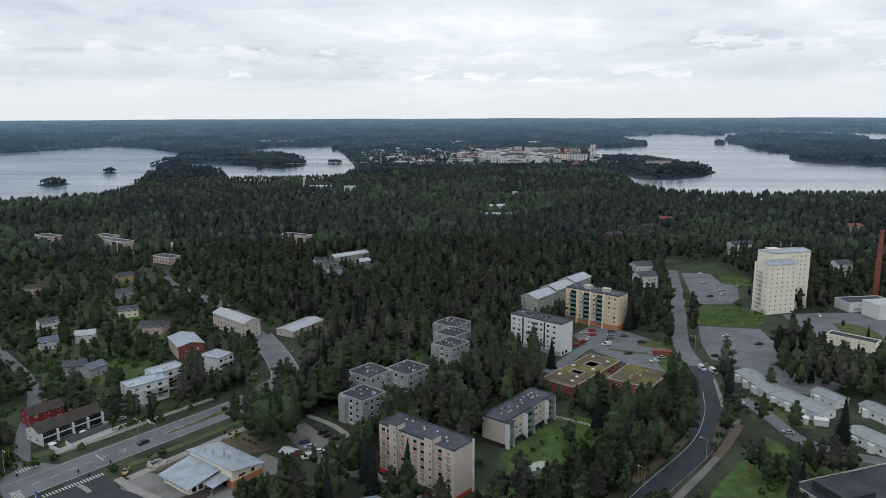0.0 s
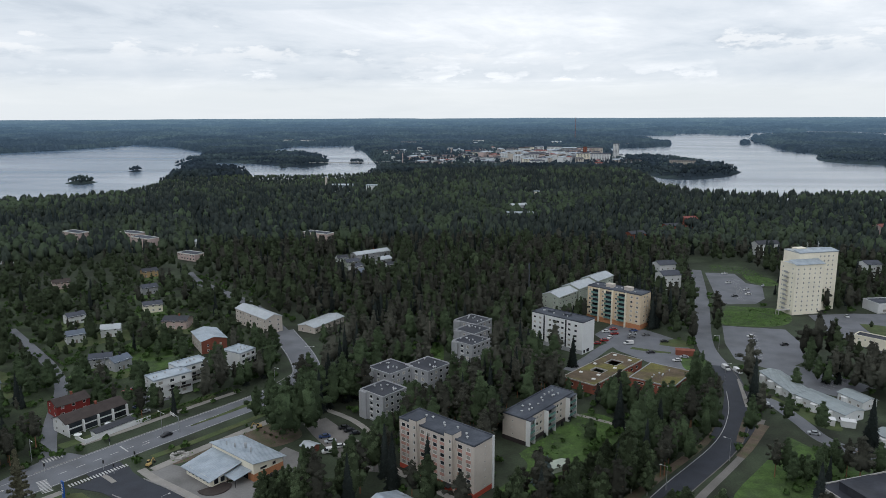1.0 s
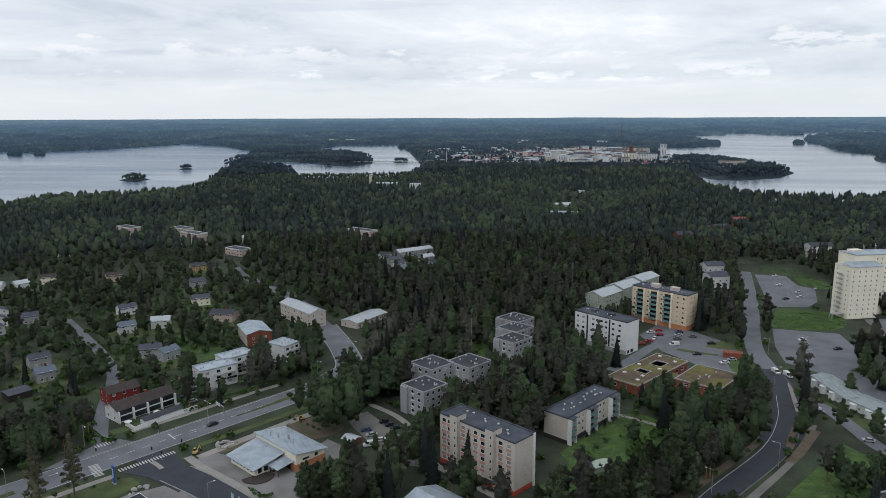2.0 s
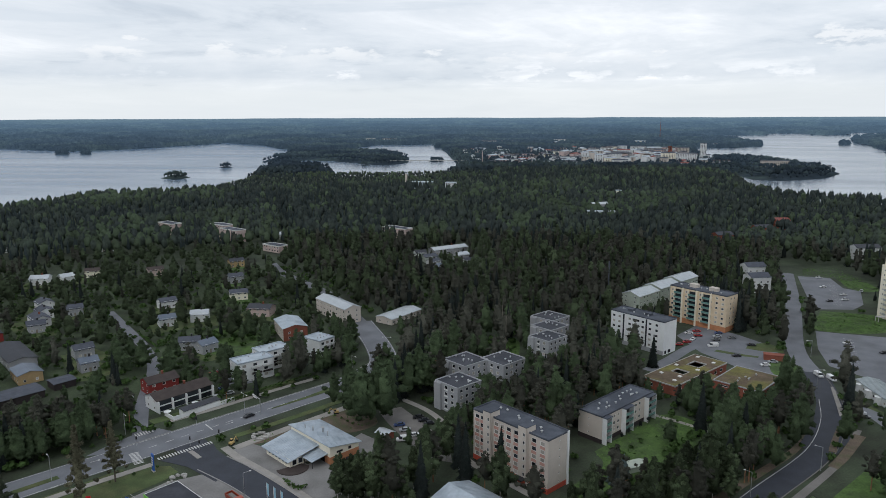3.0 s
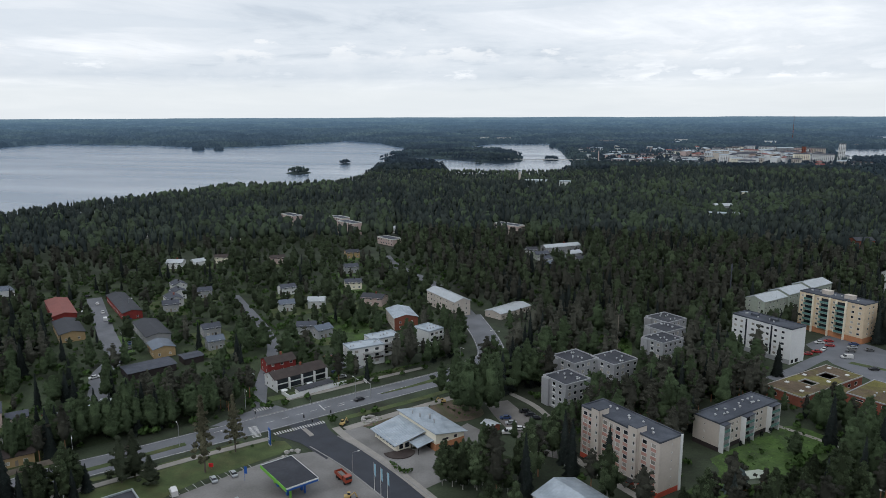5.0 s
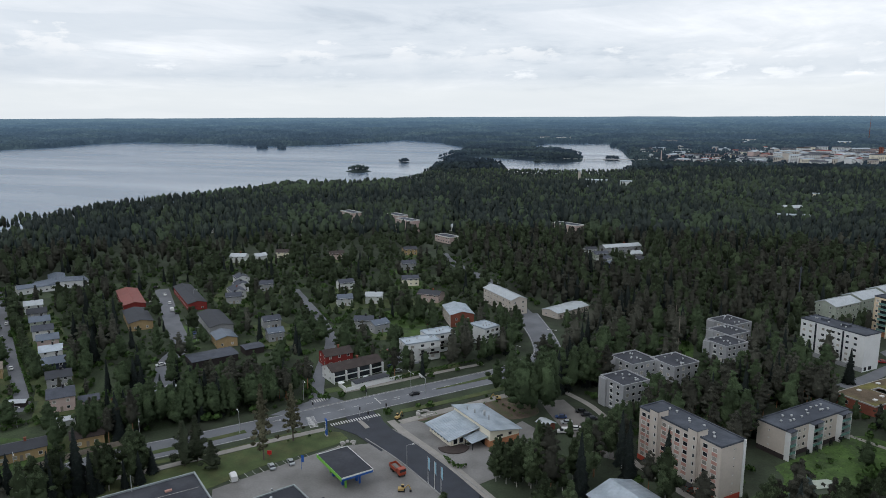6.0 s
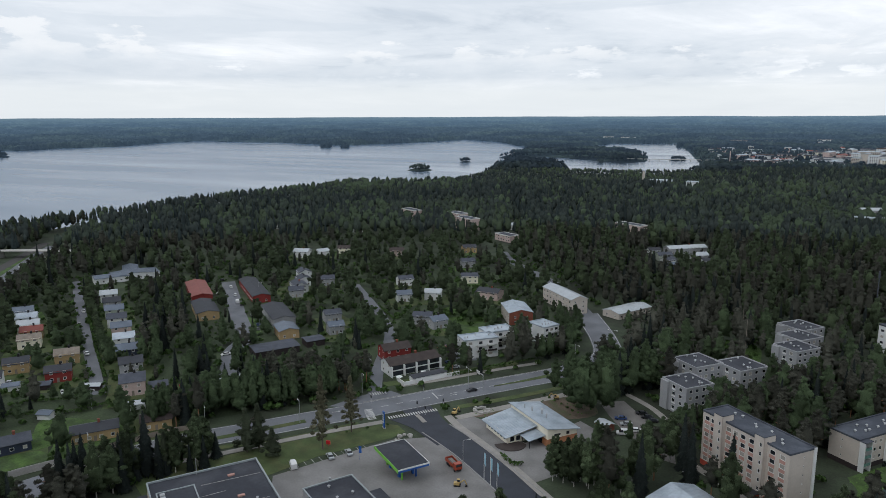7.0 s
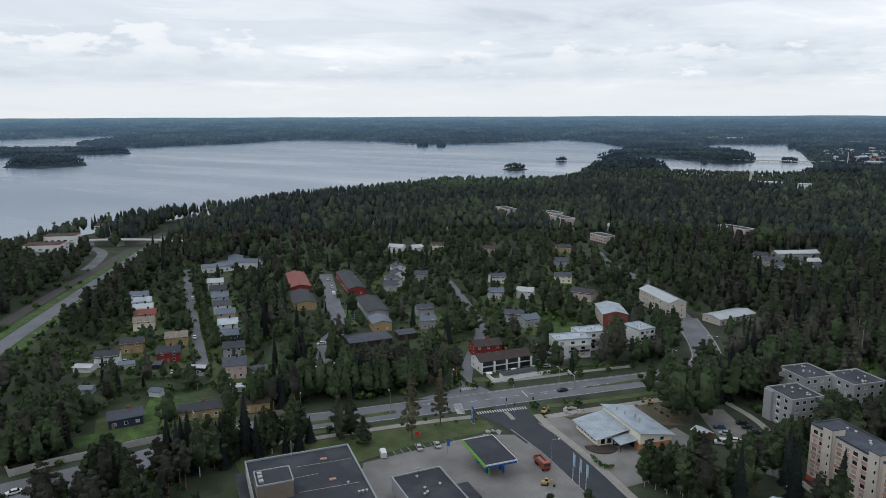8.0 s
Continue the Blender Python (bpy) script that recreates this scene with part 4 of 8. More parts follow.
def ribbed(x0, x1, ya, za, yb, zb, thick, gap):
    """A sloping sheet-metal roof with standing seams, one closed skin. Line a is the eaves, b the ridge."""
    xs = [(x0, 0.0)]
    n = int((x1 - x0) / gap) if gap else 0
    for k in range(1, n):
        x = x0 + k * (x1 - x0) / n
        xs += [(x - 0.035, 0.0), (x - 0.035, 0.07), (x + 0.035, 0.07), (x + 0.035, 0.0)]
    xs.append((x1, 0.0))
    sh = Shape()
    for x, d in xs:
        sh.v += [(x, ya, za + d), (x, yb, zb + d)]
    for k in range(len(xs) - 1):
        q = (2 * k, 2 * k + 2, 2 * k + 3, 2 * k + 1)
        sh.f.append(q if yb > ya else q[::-1])
    e = 2 * len(xs)
    sh.v += [(x0, ya, za - thick), (x1, ya, za - thick), (x1, yb, zb - thick), (x0, yb, zb - thick)]
    low = [(e, e + 3, e + 2, e + 1), (0, 1, e + 3, e), (e - 2, e + 1, e + 2, e - 1), (0, e, e + 1, e - 2), (1, e - 1, e + 2, e + 3)]
    sh.f += low if yb > ya else [f[::-1] for f in low]
    sh.m += [0] * len(sh.f)
    return sh


def gable(ob, L, D, H, rise, roofm, wallm, over=0.45, thick=0.16, seams=0.0, ridge=0.5):
    """A pitched roof along x over a block of L by D, with its gables."""
    yr = D * ridge
    for s in (0, 1):
        y0, y1 = (-over, yr) if s == 0 else (D + over, yr)
        run = yr if s == 0 else D - yr
        z0 = H - rise * over / run
        sh = ribbed(-over, L + over, y0, z0, y1, H + rise, thick, seams)
        part("roof", sh.mesh("roof", roofm), ob)
    for xx, o in ((0.0, 1), (L - 0.3, -1)):
        sh = Shape()
        n = [(xx, 0.02, H - 0.26), (xx, D - 0.02, H - 0.26), (xx, yr, H + rise - thick - 0.03)]
        f = [(p[0] + 0.3, p[1], p[2]) for p in n]
        sh.face([n[0], n[2], n[1]]), sh.face([f[0], f[1], f[2]])
        sh.face([n[0], n[1], f[1], f[0]]), sh.face([n[1], n[2], f[2], f[1]]), sh.face([n[2], n[0], f[0], f[2]])
        part("gable", sh.mesh("gable", wallm), ob)


LAWNS = []


def house(label, x, y, rot, L, D, H, rise, wallm, roofm, group="small houses", name="house", floors=1, chimney=True, seams=0.0, ridge=0.5, category="house", clear=5.0, wins=True, wallms=None):
    f = []
    if wins:
        nf, ne = max(2, int(L / 3.6)), max(1, int(D / 4.5))
        for k in range(floors):
            z = 0.95 + 2.75 * k
            f.append((grid([L * (i + 0.5) / nf - 0.65 for i in range(nf)], 1, z, 1, 1.3, 1.25), grid([D * (i + 0.5) / ne - 0.55 for i in range(ne)], 1, z, 1, 1.1, 1.25)))
    fr, en = [h for a, _ in f for h in a], [h for _, b in f for h in b]
    ob = block(name, label, x, y, rot, L, D, H, wallm, front=fr, right=en, left=en, back=[], category=category, group=group, front_clear=clear, blind=0.35, wallms=wallms, seed=int(abs(x * 7 + y)))
    gable(ob, L, D, H, rise, roofm, wallm, seams=seams, ridge=ridge)
    if group == "small houses" and x < -120:
        # the garden round the house
        LAWNS.append(0)
        e = (x * 7 + y * 3) % 4
        me = Shape().prism([(-5 - e, -10), (L * 0.4, -12 + e), (L + 4 + e, -9), (L + 5, D * 0.5), (L + 3, D + 5), (L * 0.3, D + 6 - e), (-4, D + 4)], -0.2, 0.0).mesh("garden_lawn", M_MEADOW if e > 2 else M_LAWN)
        thing("garden_lawn", "green garden lawn around a small house", "lawn", turn(x, y, rot, 0.008 + 0.0009 * len(LAWNS)), kind="structure", me=me)
    if wins:
        part("door", Shape().box(0, -0.06, 0, 0.95, 0.1, 2.05).mesh("door", M_WOODG), ob, Matrix.Translation((L * 0.5 - 0.47 if int(L / 3.6) % 2 == 0 else L * 0.08, 0, 0.05)))
    if chimney:
        part("chimney", Shape().box(-0.4, -0.4, -0.8, 0.4, 0.4, 1.0).box(-0.48, -0.48, 1.0, 0.48, 0.48, 1.12).mesh("chimney", M_BRICK if L > 11 else M_DARKM), ob, Matrix.Translation((L * 0.6, D * 0.5, H + rise)))
    return ob


# --- tall beige slab of flats with stair towers and a red plinth
def slab_flats():
    L, D, H = 33.0, 10.2, 18.2
    z0, dz = 2.0, 2.72
    cols = [0.9, 3.4, 9.8, 12.5, 15.4, 18.6, 26.2, 29.7]
    front = grid(cols, 6, z0 - 0.1, dz, 1.9, 1.5)
    ob = block("apartment_building", "beige concrete slab of flats with red plinth and pink panels", -22.2, 226.4, -39.5, L, D, H, M_BEIGE, M_FELT, M_FELT, front=front,
               right=grid([5.4], 6, z0 + 0.4, dz, 0.6, 0.6), units=10, front_clear=12, blind=0.45)
    pink = Shape().box(0, -0.05, 0, 2.0, 0.02, 1.05).mesh("spandrel", M_PINKP)
    for x in cols:
        for k in range(6):
            part("spandrel", pink, ob, Matrix.Translation((x - 0.05, 0, z0 + k * dz - 1.2)))
    for x in (6.0, 21.8):
        w = wall_mesh(3.4, -0.3, H + 1.9, grid([1.9], 6, z0 + 1.3, dz, 0.9, 1.3), M_BEIGE)
        tower = part("stair_tower", w, ob, Matrix.Translation((x, -1.5, 0)))
        sh = Shape().box(0, 0.31, -0.3, 0.3, 4.6, H + 1.9).box(3.1, 0.31, -0.3, 3.4, 4.6, H + 1.9).box(0.3, 4.3, H, 3.1, 4.6, H + 1.9)
        part("side_wall", sh.mesh("side_wall", M_BEIGE), tower)
        part("roof", Shape().box(-0.1, -0.1, H + 1.9, 3.5, 4.7, H + 2.1).mesh("roof", M_FELT), tower)
        for k in range(6):
            add_window(tower, Matrix(), 1.9, z0 + 1.3 + k * dz, 0.9, 1.3)
        part("entrance_canopy", Shape().box(-0.3, -2.4, 2.7, 3.7, 0, 2.95).mesh("entrance_canopy", M_DARKM), tower)
        part("entrance", Shape().box(0.1, -0.06, 0, 3.3, 0.0, 2.6).mesh("entrance", M_REDP), tower)
    sh = Shape()
    for a in ((-0.06, -0.06, 5.9, 0.0), (9.5, -0.06, 21.7, 0.0), (25.3, -0.06, L + 0.06, 0.0), (L, 0.0, L + 0.06, D)):
        sh.box(a[0], a[1], -0.3, a[2], a[3], 1.75)
    part("plinth", sh.mesh("plinth", M_REDP), ob, label="red painted plinth")
    part("corner_strip", Shape().box(L - 0.02, D - 0.9, 0, L + 0.35, D + 0.1, H + 0.3).mesh("corner_strip", M_WHITE), ob)


slab_flats()


# --- long low flats with balcony stacks and dark ground floor
def balcony_flats():
    L, D, H = 34.5, 10.4, 10.4
    xs = [4.6, 7.2, 9.8, 19.2, 21.8, 24.4]
    front = grid(xs, 3, 2.6, 2.6, 1.3, 1.3)
    ob = block("apartment_building", "pale beige low block of flats with white balcony stacks", 22.8, 243.0, 51.2, L, D, H, M_BEIGE, M_FELT, M_FELT, front=front,
               left=grid([4.2], 3, 2.7, 2.6, 0.6, 0.7), units=14, front_clear=26, blind=0.3, seed=4)
    part("plinth", Shape().box(-0.06, -0.06, -0.3, L, 0.0, 1.7).box(-0.06, 0.0, -0.3, 0.0, D, 1.7).mesh("plinth", M_DARKCLAD), ob, label="dark brown clad ground floor")
    for x0, w in ((0.2, 3.6), (12.6, 5.6), (28.4, 5.6)):
        st = part("balcony_frame", Shape().box(0, -1.9, 0.0, 0.25, 0, H - 0.3).box(w - 0.25, -1.9, 0.0, w, 0, H - 0.3).mesh("balcony_frame", M_WHITE), ob, Matrix.Translation((x0, 0, 0)))
        part("roof", Shape().box(-0.1, -2.0, H - 0.3, w + 0.1, 0.1, H - 0.1).mesh("roof", M_FELT), st)
        for k in range(3):
            z = 2.2 + 2.6 * k
            part("balcony_floor", Shape().box(0.25, -1.8, z - 0.2, w - 0.25, 0, z).mesh("balcony_floor", M_CONC), st)
            part("railing", Shape().box(0.25, -1.85, z, w - 0.25, -1.8, z + 1.0).mesh("railing", M_TEAL), st)
            part("balcony_door", Shape().box(0.4, -0.05, z, w - 0.4, 0.0, z + 2.2).mesh("balcony_door", M_GLASS), st)


balcony_flats()


# --- white five-storey flats
def white_flats():
    L, D, H = 31.5, 11.2, 17.0
    cols = [1.0, 4.4, 10.6, 13.0, 15.6, 18.4, 22.6, 26.4]
    ob = block("apartment_building", "white rendered block of flats with dark recessed joints", 36.6, 365.4, -41.2, L, D, H, M_WHITE, M_FELT, M_FELT,
               front=grid(cols, 5, 2.9, 2.75, 1.7, 1.35), units=5, front_clear=8, blind=0.15, seed=7, right=[(1.2, 3.4, 0.2, 2.2), (4.2, 7.0, 0.2, 2.2)])
    for x in (7.4, 20.9):
        part("recess", Shape().box(0, -0.04, 2.2, 0.9, 0.0, H - 0.6).mesh("recess", M_GLASS), ob, Matrix.Translation((x, 0, 0)))
    part("plinth", Shape().box(-0.05, -0.05, -0.3, L, 0, 2.2).mesh("plinth", M_GREY), ob)
    for x in (6.5, 17):
        part("roof_box", Shape().box(0, 0, 0, 3.2, 2.4, 1.0).box(-0.1, -0.1, 1.0, 3.3, 2.5, 1.15).mesh("roof_box", M_FELT), ob, Matrix.Translation((x, 5, H)))


white_flats()


# --- orange-brick flats with green balconies
def orange_flats():
    L, D, H = 34.8, 11.5, 20.5
    cols = [0.9, 9.6, 18.4, 24.6, 28.2, 31.8]
    ob = block("apartment_building", "yellow-brick flats with green glass balconies and orange base", 74.0, 410.6, -42.2, L, D, H, M_TAN, M_FELT, M_FELT,
               front=grid(cols, 6, 4.1, 2.72, 1.5, 1.3), right=grid([4.0, 7.4], 6, 4.1, 2.72, 1.0, 1.3), units=8, front_clear=20, blind=0.3, seed=9)
    part("plinth", Shape().box(-0.06, -0.06, -0.3, L, 0, 3.0).box(L, -0.06, -0.3, L + 0.06, D, 3.0).mesh("plinth", M_ORANGE), ob, label="orange brick ground floor")
    for x in (3.2, 12.0, 20.6):
        st = part("balcony_frame", Shape().box(-0.12, -1.5, 3.0, 0.12, 0, H - 0.6).box(4.9, -1.5, 0, 5.3, 0, H).mesh("balcony_frame", M_CREAM), ob, Matrix.Translation((x, 0, 0)))
        for k in range(6):
            z = 3.4 + 2.72 * k
            part("balcony_floor", Shape().box(0.12, -1.5, z - 0.2, 4.9, 0, z).mesh("balcony_floor", M_CONC), st)
            part("railing", Shape().box(0.12, -1.55, z, 4.9, -1.5, z + 1.05).mesh("railing", M_TEAL), st)
            part("balcony_door", Shape().box(0.3, -0.05, z, 4.7, 0.0, z + 2.2).mesh("balcony_door", M_GLASS), st)
    for x in (9.5, 21.5):
        part("roof_box", Shape().box(0, 0, 0, 4.4, 3.4, 1.8).box(-0.15, -0.15, 1.8, 4.55, 3.55, 2.0).mesh("roof_box", M_BEIGE), ob, Matrix.Translation((x, 4.5, H)))


orange_flats()


# --- cream tower of two joined volumes
def tower():
    lo = block("apartment_building", "cream high-rise of flats with two joined volumes", 200.0, 419.5, 15.5, 20.3, 13.5, 31.0, M_CREAM, M_TINW, M_CREAM,
               front=grid([1.5, 5.6, 9.6, 13.4, 17.2], 10, 2.2, 2.85, 0.95, 1.1), left=grid([2.0, 10.4], 10, 2.2, 2.85, 0.9, 1.1), front_clear=34, blind=0.1, seed=11, units=2)
    for k in range(9):
        b = part("balcony", Shape().box(-1.3, 5.2, 2.6 + 2.85 * k, 0, 8.4, 2.8 + 2.85 * k).mesh("balcony", M_CONC), lo)
        part("railing", Shape().box(-1.35, 5.2, 2.8 + 2.85 * k, -1.3, 8.4, 3.8 + 2.85 * k).mesh("railing", M_STEEL), b)
    L, D, H = 27.8, 14.0, 37.0
    m = turn(7.2, 6.4, -1.0)
    for i, (sd, holes) in enumerate(zip(sides(L, D), (grid([14.6, 17.6, 20.6, 23.8], 12, 2.4, 2.85, 0.95, 1.1), grid([2, 6, 11], 12, 2.4, 2.85, 0.95, 1.1), [], []))):
        part("wall", wall_mesh(L if i % 2 == 0 else D, -0.3, H - 0.25, holes, M_CREAM), lo, m @ sd)
        for a, b, c, d in holes:
            add_window(lo, m @ sd, a, c, b - a, d - c)
    part("roof", Shape().box(0.2, 0.2, H - 0.3, L - 0.2, D - 0.2, H).box(-0.1, -0.1, H - 0.25, L + 0.1, 0.25, H + 0.3).box(-0.1, D - 0.25, H - 0.25, L + 0.1, D + 0.1, H + 0.3)
         .box(-0.1, 0.25, H - 0.25, 0.25, D - 0.25, H + 0.3).box(L - 0.25, 0.25, H - 0.25, L + 0.1, D - 0.25, H + 0.3).mesh("roof", M_TINW), lo, m)
    part("plant_room", Shape().box(3, 6, H, 10, 11, H + 1.6).box(2.8, 5.8, H + 1.6, 10.2, 11.2, H + 1.8).mesh("plant_room", M_CREAM), lo, m)
    part("roof", ribbed(-0.3, 20.6, -0.4, 31.35, 6.4, 33.4, 0.25, 1.0).mesh("roof", M_TIN), lo)
    part("roof", ribbed(-0.3, L + 0.3, -0.4, H + 0.35, 7.0, H + 1.5, 0.25, 1.0).mesh("roof", M_TIN), lo, m)
    for x in (14, 22):
        part("antenna", Shape().rod(x, 11, H, H + 4.5, 0.09).rod(x + 0.6, 11, H, H + 3.2, 0.09).box(x - 0.3, 10.9, H + 3, x + 0.9, 11.1, H + 3.3).mesh("antenna", M_STEEL), lo, m)
    part("entrance_canopy", Shape().box(-8, 2, 2.8, 0, 5, 3.1).box(-8, 2.2, 0, -7.7, 2.5, 2.8).box(-8, 4.5, 0, -7.7, 4.8, 2.8).mesh("entrance_canopy", M_CONC), lo)


tower()

# --- grey concrete flats in stepped cubes
def cube_flats(x, y, L, D, seed):
    z0, dz = 1.3, 2.7
    ob = block("apartment_building", "grey concrete cube of flats with a dark flat roof", x, y, -40, L, D, 11.6 - 0.06 * (seed % 3), M_GREY, M_FELTB, M_GREY,
               front=grid([L * 0.42, L * 0.70], 4, z0, dz, 1.7, 1.45), right=grid([1.4, 4.4, 7.6, D - 2.9], 4, z0, dz, 1.6, 1.45), left=grid([2, 6], 4, z0, dz, 1.5, 1.45),
               group="grey stepped flats", units=7, front_clear=6, blind=0.25, seed=seed)
    part("bay", Shape().box(0, -0.9, -0.3, L * 0.3, 0, 11.3).mesh("bay", M_GREY), ob)
    sill = Shape().box(-0.1, -0.06, 0, 1.9, 0.02, 0.5).mesh("spandrel", M_WHITE)
    for k in range(4):
        part("spandrel", sill, ob, Matrix.Translation((L * 0.42, 0, z0 - 0.55 + dz * k)))
    return ob


for i, (x, y, L, D) in enumerate([(-42, 268.2, 13.2, 13.2), (-42.3, 293.2, 13.9, 14), (-26.0, 296.6, 13.8, 14.6), (-5.6, 331.6, 12.5, 14), (-4.8, 349.4, 13.2, 14), (-5.2, 367.2, 14.5, 14.5)]):
    cube_flats(x, y, L, D, 20 + i)

# --- stepped pale flats with gabled metal roofs
for i in range(3):
    x, y = 58 + i * 15.2, 418 + i * 18.6
    ob = house("pale green flats with a white metal gable roof", x, y, 51, 22, 12.5, 11.2 + 0.8 * i, 2.2, M_GREENB, M_TINW, "stepped gabled flats", "apartment_building", floors=4, chimney=False, seams=1.2, category="apartment building")

# --- three white stepped flats with balconies
for i, (x, y, r, L, D) in enumerate([(-133, 281, 46, 17, 9.5), (-128.5, 297, 50, 15, 9.5), (-107, 317, 60, 10, 12)]):
    ob = block("apartment_building", "white low flats with pale metal roof and balconies", x, y, r, L, D, 9.0, M_WHITE, M_TIN, M_TIN, front=grid([L * 0.12, L * 0.42, L * 0.72], 3, 1.0, 2.8, 2.0, 1.5),
               left=grid([2], 3, 1.2, 2.8, 1.0, 1.0), group="white stepped flats", units=5, front_clear=10, seed=40 + i)
    for k in range(3):
        for fx in (0.35, 0.66):
            b = part("balcony", Shape().box(0, -1.6, 0, L * 0.27, 0, 0.18).mesh("balcony", M_CONC), ob, Matrix.Translation((L * fx, 0, 0.4 + 2.8 * k)))
            part("railing", Shape().box(0, -1.62, 0.18, L * 0.27, -1.55, 1.1).mesh("railing", M_DARKCLAD if k % 2 else M_WHITE), b)

# --- row house with dark roof and walled terraces
def row_house():
    L, D = 24.5, 10
    ob = house("dark-roofed white row house with glazed terraces", -152, 246.6, 57, L, D, 5.2, 1.9, M_WHITE, M_TILEB, "row houses", "row_house", floors=2, category="row house", clear=16)
    for k in range(5):
        part("pier", Shape().box(0, -1.6, 0, 0.35, 0, 4.9).mesh("pier", M_WHITE), ob, Matrix.Translation((k * (L - 0.35) / 4, 0, 0)))
    for k in range(4):
        x0 = 0.45 + k * (L - 0.35) / 4
        part("terrace_glazing", Shape().box(x0, -0.12, 2.9, x0 + 5.6, -0.02, 4.8).box(x0, -0.12, 0.3, x0 + 5.6, -0.02, 2.3).mesh("terrace_glazing", M_GLASS), ob)
    thing("garden_wall", "low white rendered garden wall with dark coping", "wall", turn(-141.5, 241.5, 56), kind="structure",
          me=Shape().box(-1, -0.3, -0.2, 26, 0, 1.7).box(-1, 0, -0.2, -0.7, 7, 1.7).mesh("garden_wall", M_WHITE))
    house("flat dark-roofed carport beside the row house", -139.6, 245.0, 57, 16, 4.2, 2.4, 0.3, M_WHITE, M_TINB, "carports", "carport", chimney=False, wins=False, category="carport", clear=0)


row_house()
house("red wooden row house with a grey roof", -164.5, 262, 52, 13, 9.5, 5.4, 1.8, M_FALU, M_TILEB, "row houses", "row_house", floors=2, category="row house")
house("red brick house with a pale arched metal roof", -146.5, 358.5, -56, 21, 13, 7.0, 1.6, M_BRICK, M_TIN, "brick houses", "brick_house", floors=2, chimney=False, seams=1.2, category="house", clear=10, wallms={0: M_BEIGE})
house("long pale house with a white metal roof", -135.5, 398.5, -43.5, 34, 10.5, 9.0, 1.9, M_BEIGE, M_TINW, "metal-roofed houses", "apartment_building", floors=3, chimney=False, seams=1.2, category="apartment building", clear=6)
house("low building with a white metal roof among trees", -84, 377, 62, 27, 12, 3.6, 1.2, M_BEIGE, M_TINW, "metal-roofed houses", "low_building", chimney=False, seams=1.2, category="building", clear=6)


# --- restaurant with split metal roofs
def restaurant():
    m = turn(-95, 219.5, -37.5)
    FOOT.append((-95, 219.5, -37.5, 26, 24, 14))
    VIEW.append((-95, 219.5, -37.5, 26, 24, 3))
    ob = thing("restaurant", "yellow restaurant with pale split metal roofs and orange base", "restaurant", m)
    front = grid([1.0, 3.2, 5.4, 7.6, 9.8, 12.0], 1, 0.9, 1, 1.5, 1.5)
    part("wall", wall_mesh(15, -0.2, 3.3, front, M_CREAM), ob)
    right = grid([1.0, 3.4], 1, 0.6, 1, 1.8, 2.0)
    part("wall", wall_mesh(11, -0.2, 3.3, right, M_CREAM), ob, pose(15, 0, 0, 0, 0, 90))
    part("wall", wall_mesh(11, -0.2, 3.3, [], M_CREAM), ob, pose(0, 11, 0, 0, 0, -90))
    for a, b, c, d in front:
        add_window(ob, Matrix(), a, c, b - a, d - c)
    for a, b, c, d in right:
        add_window(ob, pose(15, 0, 0, 0, 0, 90), a, c, b - a, d - c)
    up = Shape()
    up.box(-1.5, 11.3, -0.2, 22.5, 11.6, 6.6)
    up.box(-1.5, 23.2, -0.2, 22.5, 23.5, 4.6)
    for x in (-1.5, 22.2):
        up.hexa([(x, 11.6, -0.2), (x + 0.3, 11.6, -0.2), (x + 0.3, 23.2, -0.2), (x, 23.2, -0.2)], [(x, 11.6, 6.5), (x + 0.3, 11.6, 6.5), (x + 0.3, 23.2, 4.5), (x, 23.2, 4.5)])
    part("upper_wall", up.mesh("upper_wall", M_CREAM), ob)
    part("plinth", Shape().box(22.5, 11.3, -0.2, 22.58, 23.5, 2.6).box(15.4, 11.22, -0.2, 22.58, 11.3, 2.6).mesh("plinth", M_ORANGE), ob, label="orange brick base")

    def slope(x0, x1, ya, za, yb, zb, nm):
        sh = ribbed(x0, x1, ya, za, yb, zb, 0.22, 0.9)
        part(nm, sh.mesh(nm, M_TIN), ob)

    slope(-1.2, 16.2, -1.4, 3.0, 11.3, 5.2, "roof")
    slope(-2.4, 23.4, 10.6, 7.0, 24.4, 4.6, "roof")
    slope(15.3, 21.5, 4.5, 3.0, 11.2, 3.9, "porch_roof")
    for p in ((20.8, 5.2), (16.2, 5.2)):
        part("porch_post", Shape().rod(p[0], p[1], -0.1, 2.95, 0.14).mesh("porch_post", M_DARKM), ob)
    part("porch_door", Shape().box(16.6, 11.1, 0, 19.4, 11.2, 2.4).mesh("porch_door", M_GLASS), ob)
    for x, y, r in ((7, 15, 0.5), (9.6, 17.5, 0.7), (3.5, 14, 0.35), (14, 16.5, 0.4)):
        part("roof_fan", Shape().rod(x, y, 5.0, 7.4, r * 0.6).rod(x, y, 7.4, 7.8, r, r * 0.5).mesh("roof_fan", M_STEEL), ob)
    part("wall_sign", Shape().box(22.6, 14, 3.4, 22.7, 16.5, 4.1).box(22.6, 19, 3.2, 22.7, 20.2, 4.2).mesh("wall_sign", M_DARKM), ob)
    thing("terrace", "low curved paved terrace by the restaurant", "terrace", m, kind="structure",
              me=Shape().prism([(15.2 + 5.5 * math.cos(a), 1.0 + 5.5 * math.sin(a)) for a in np.linspace(-1.9, 1.0, 14)] + [(15.2, 4.4)], 0.0, 0.35).mesh("terrace", M_TILEB))
    bin_me = Shape().box(0, 0, 0, 1.3, 1.0, 1.15).box(-0.05, -0.05, 1.15, 1.35, 1.05, 1.3).mesh("waste_bin", M_DARKM)
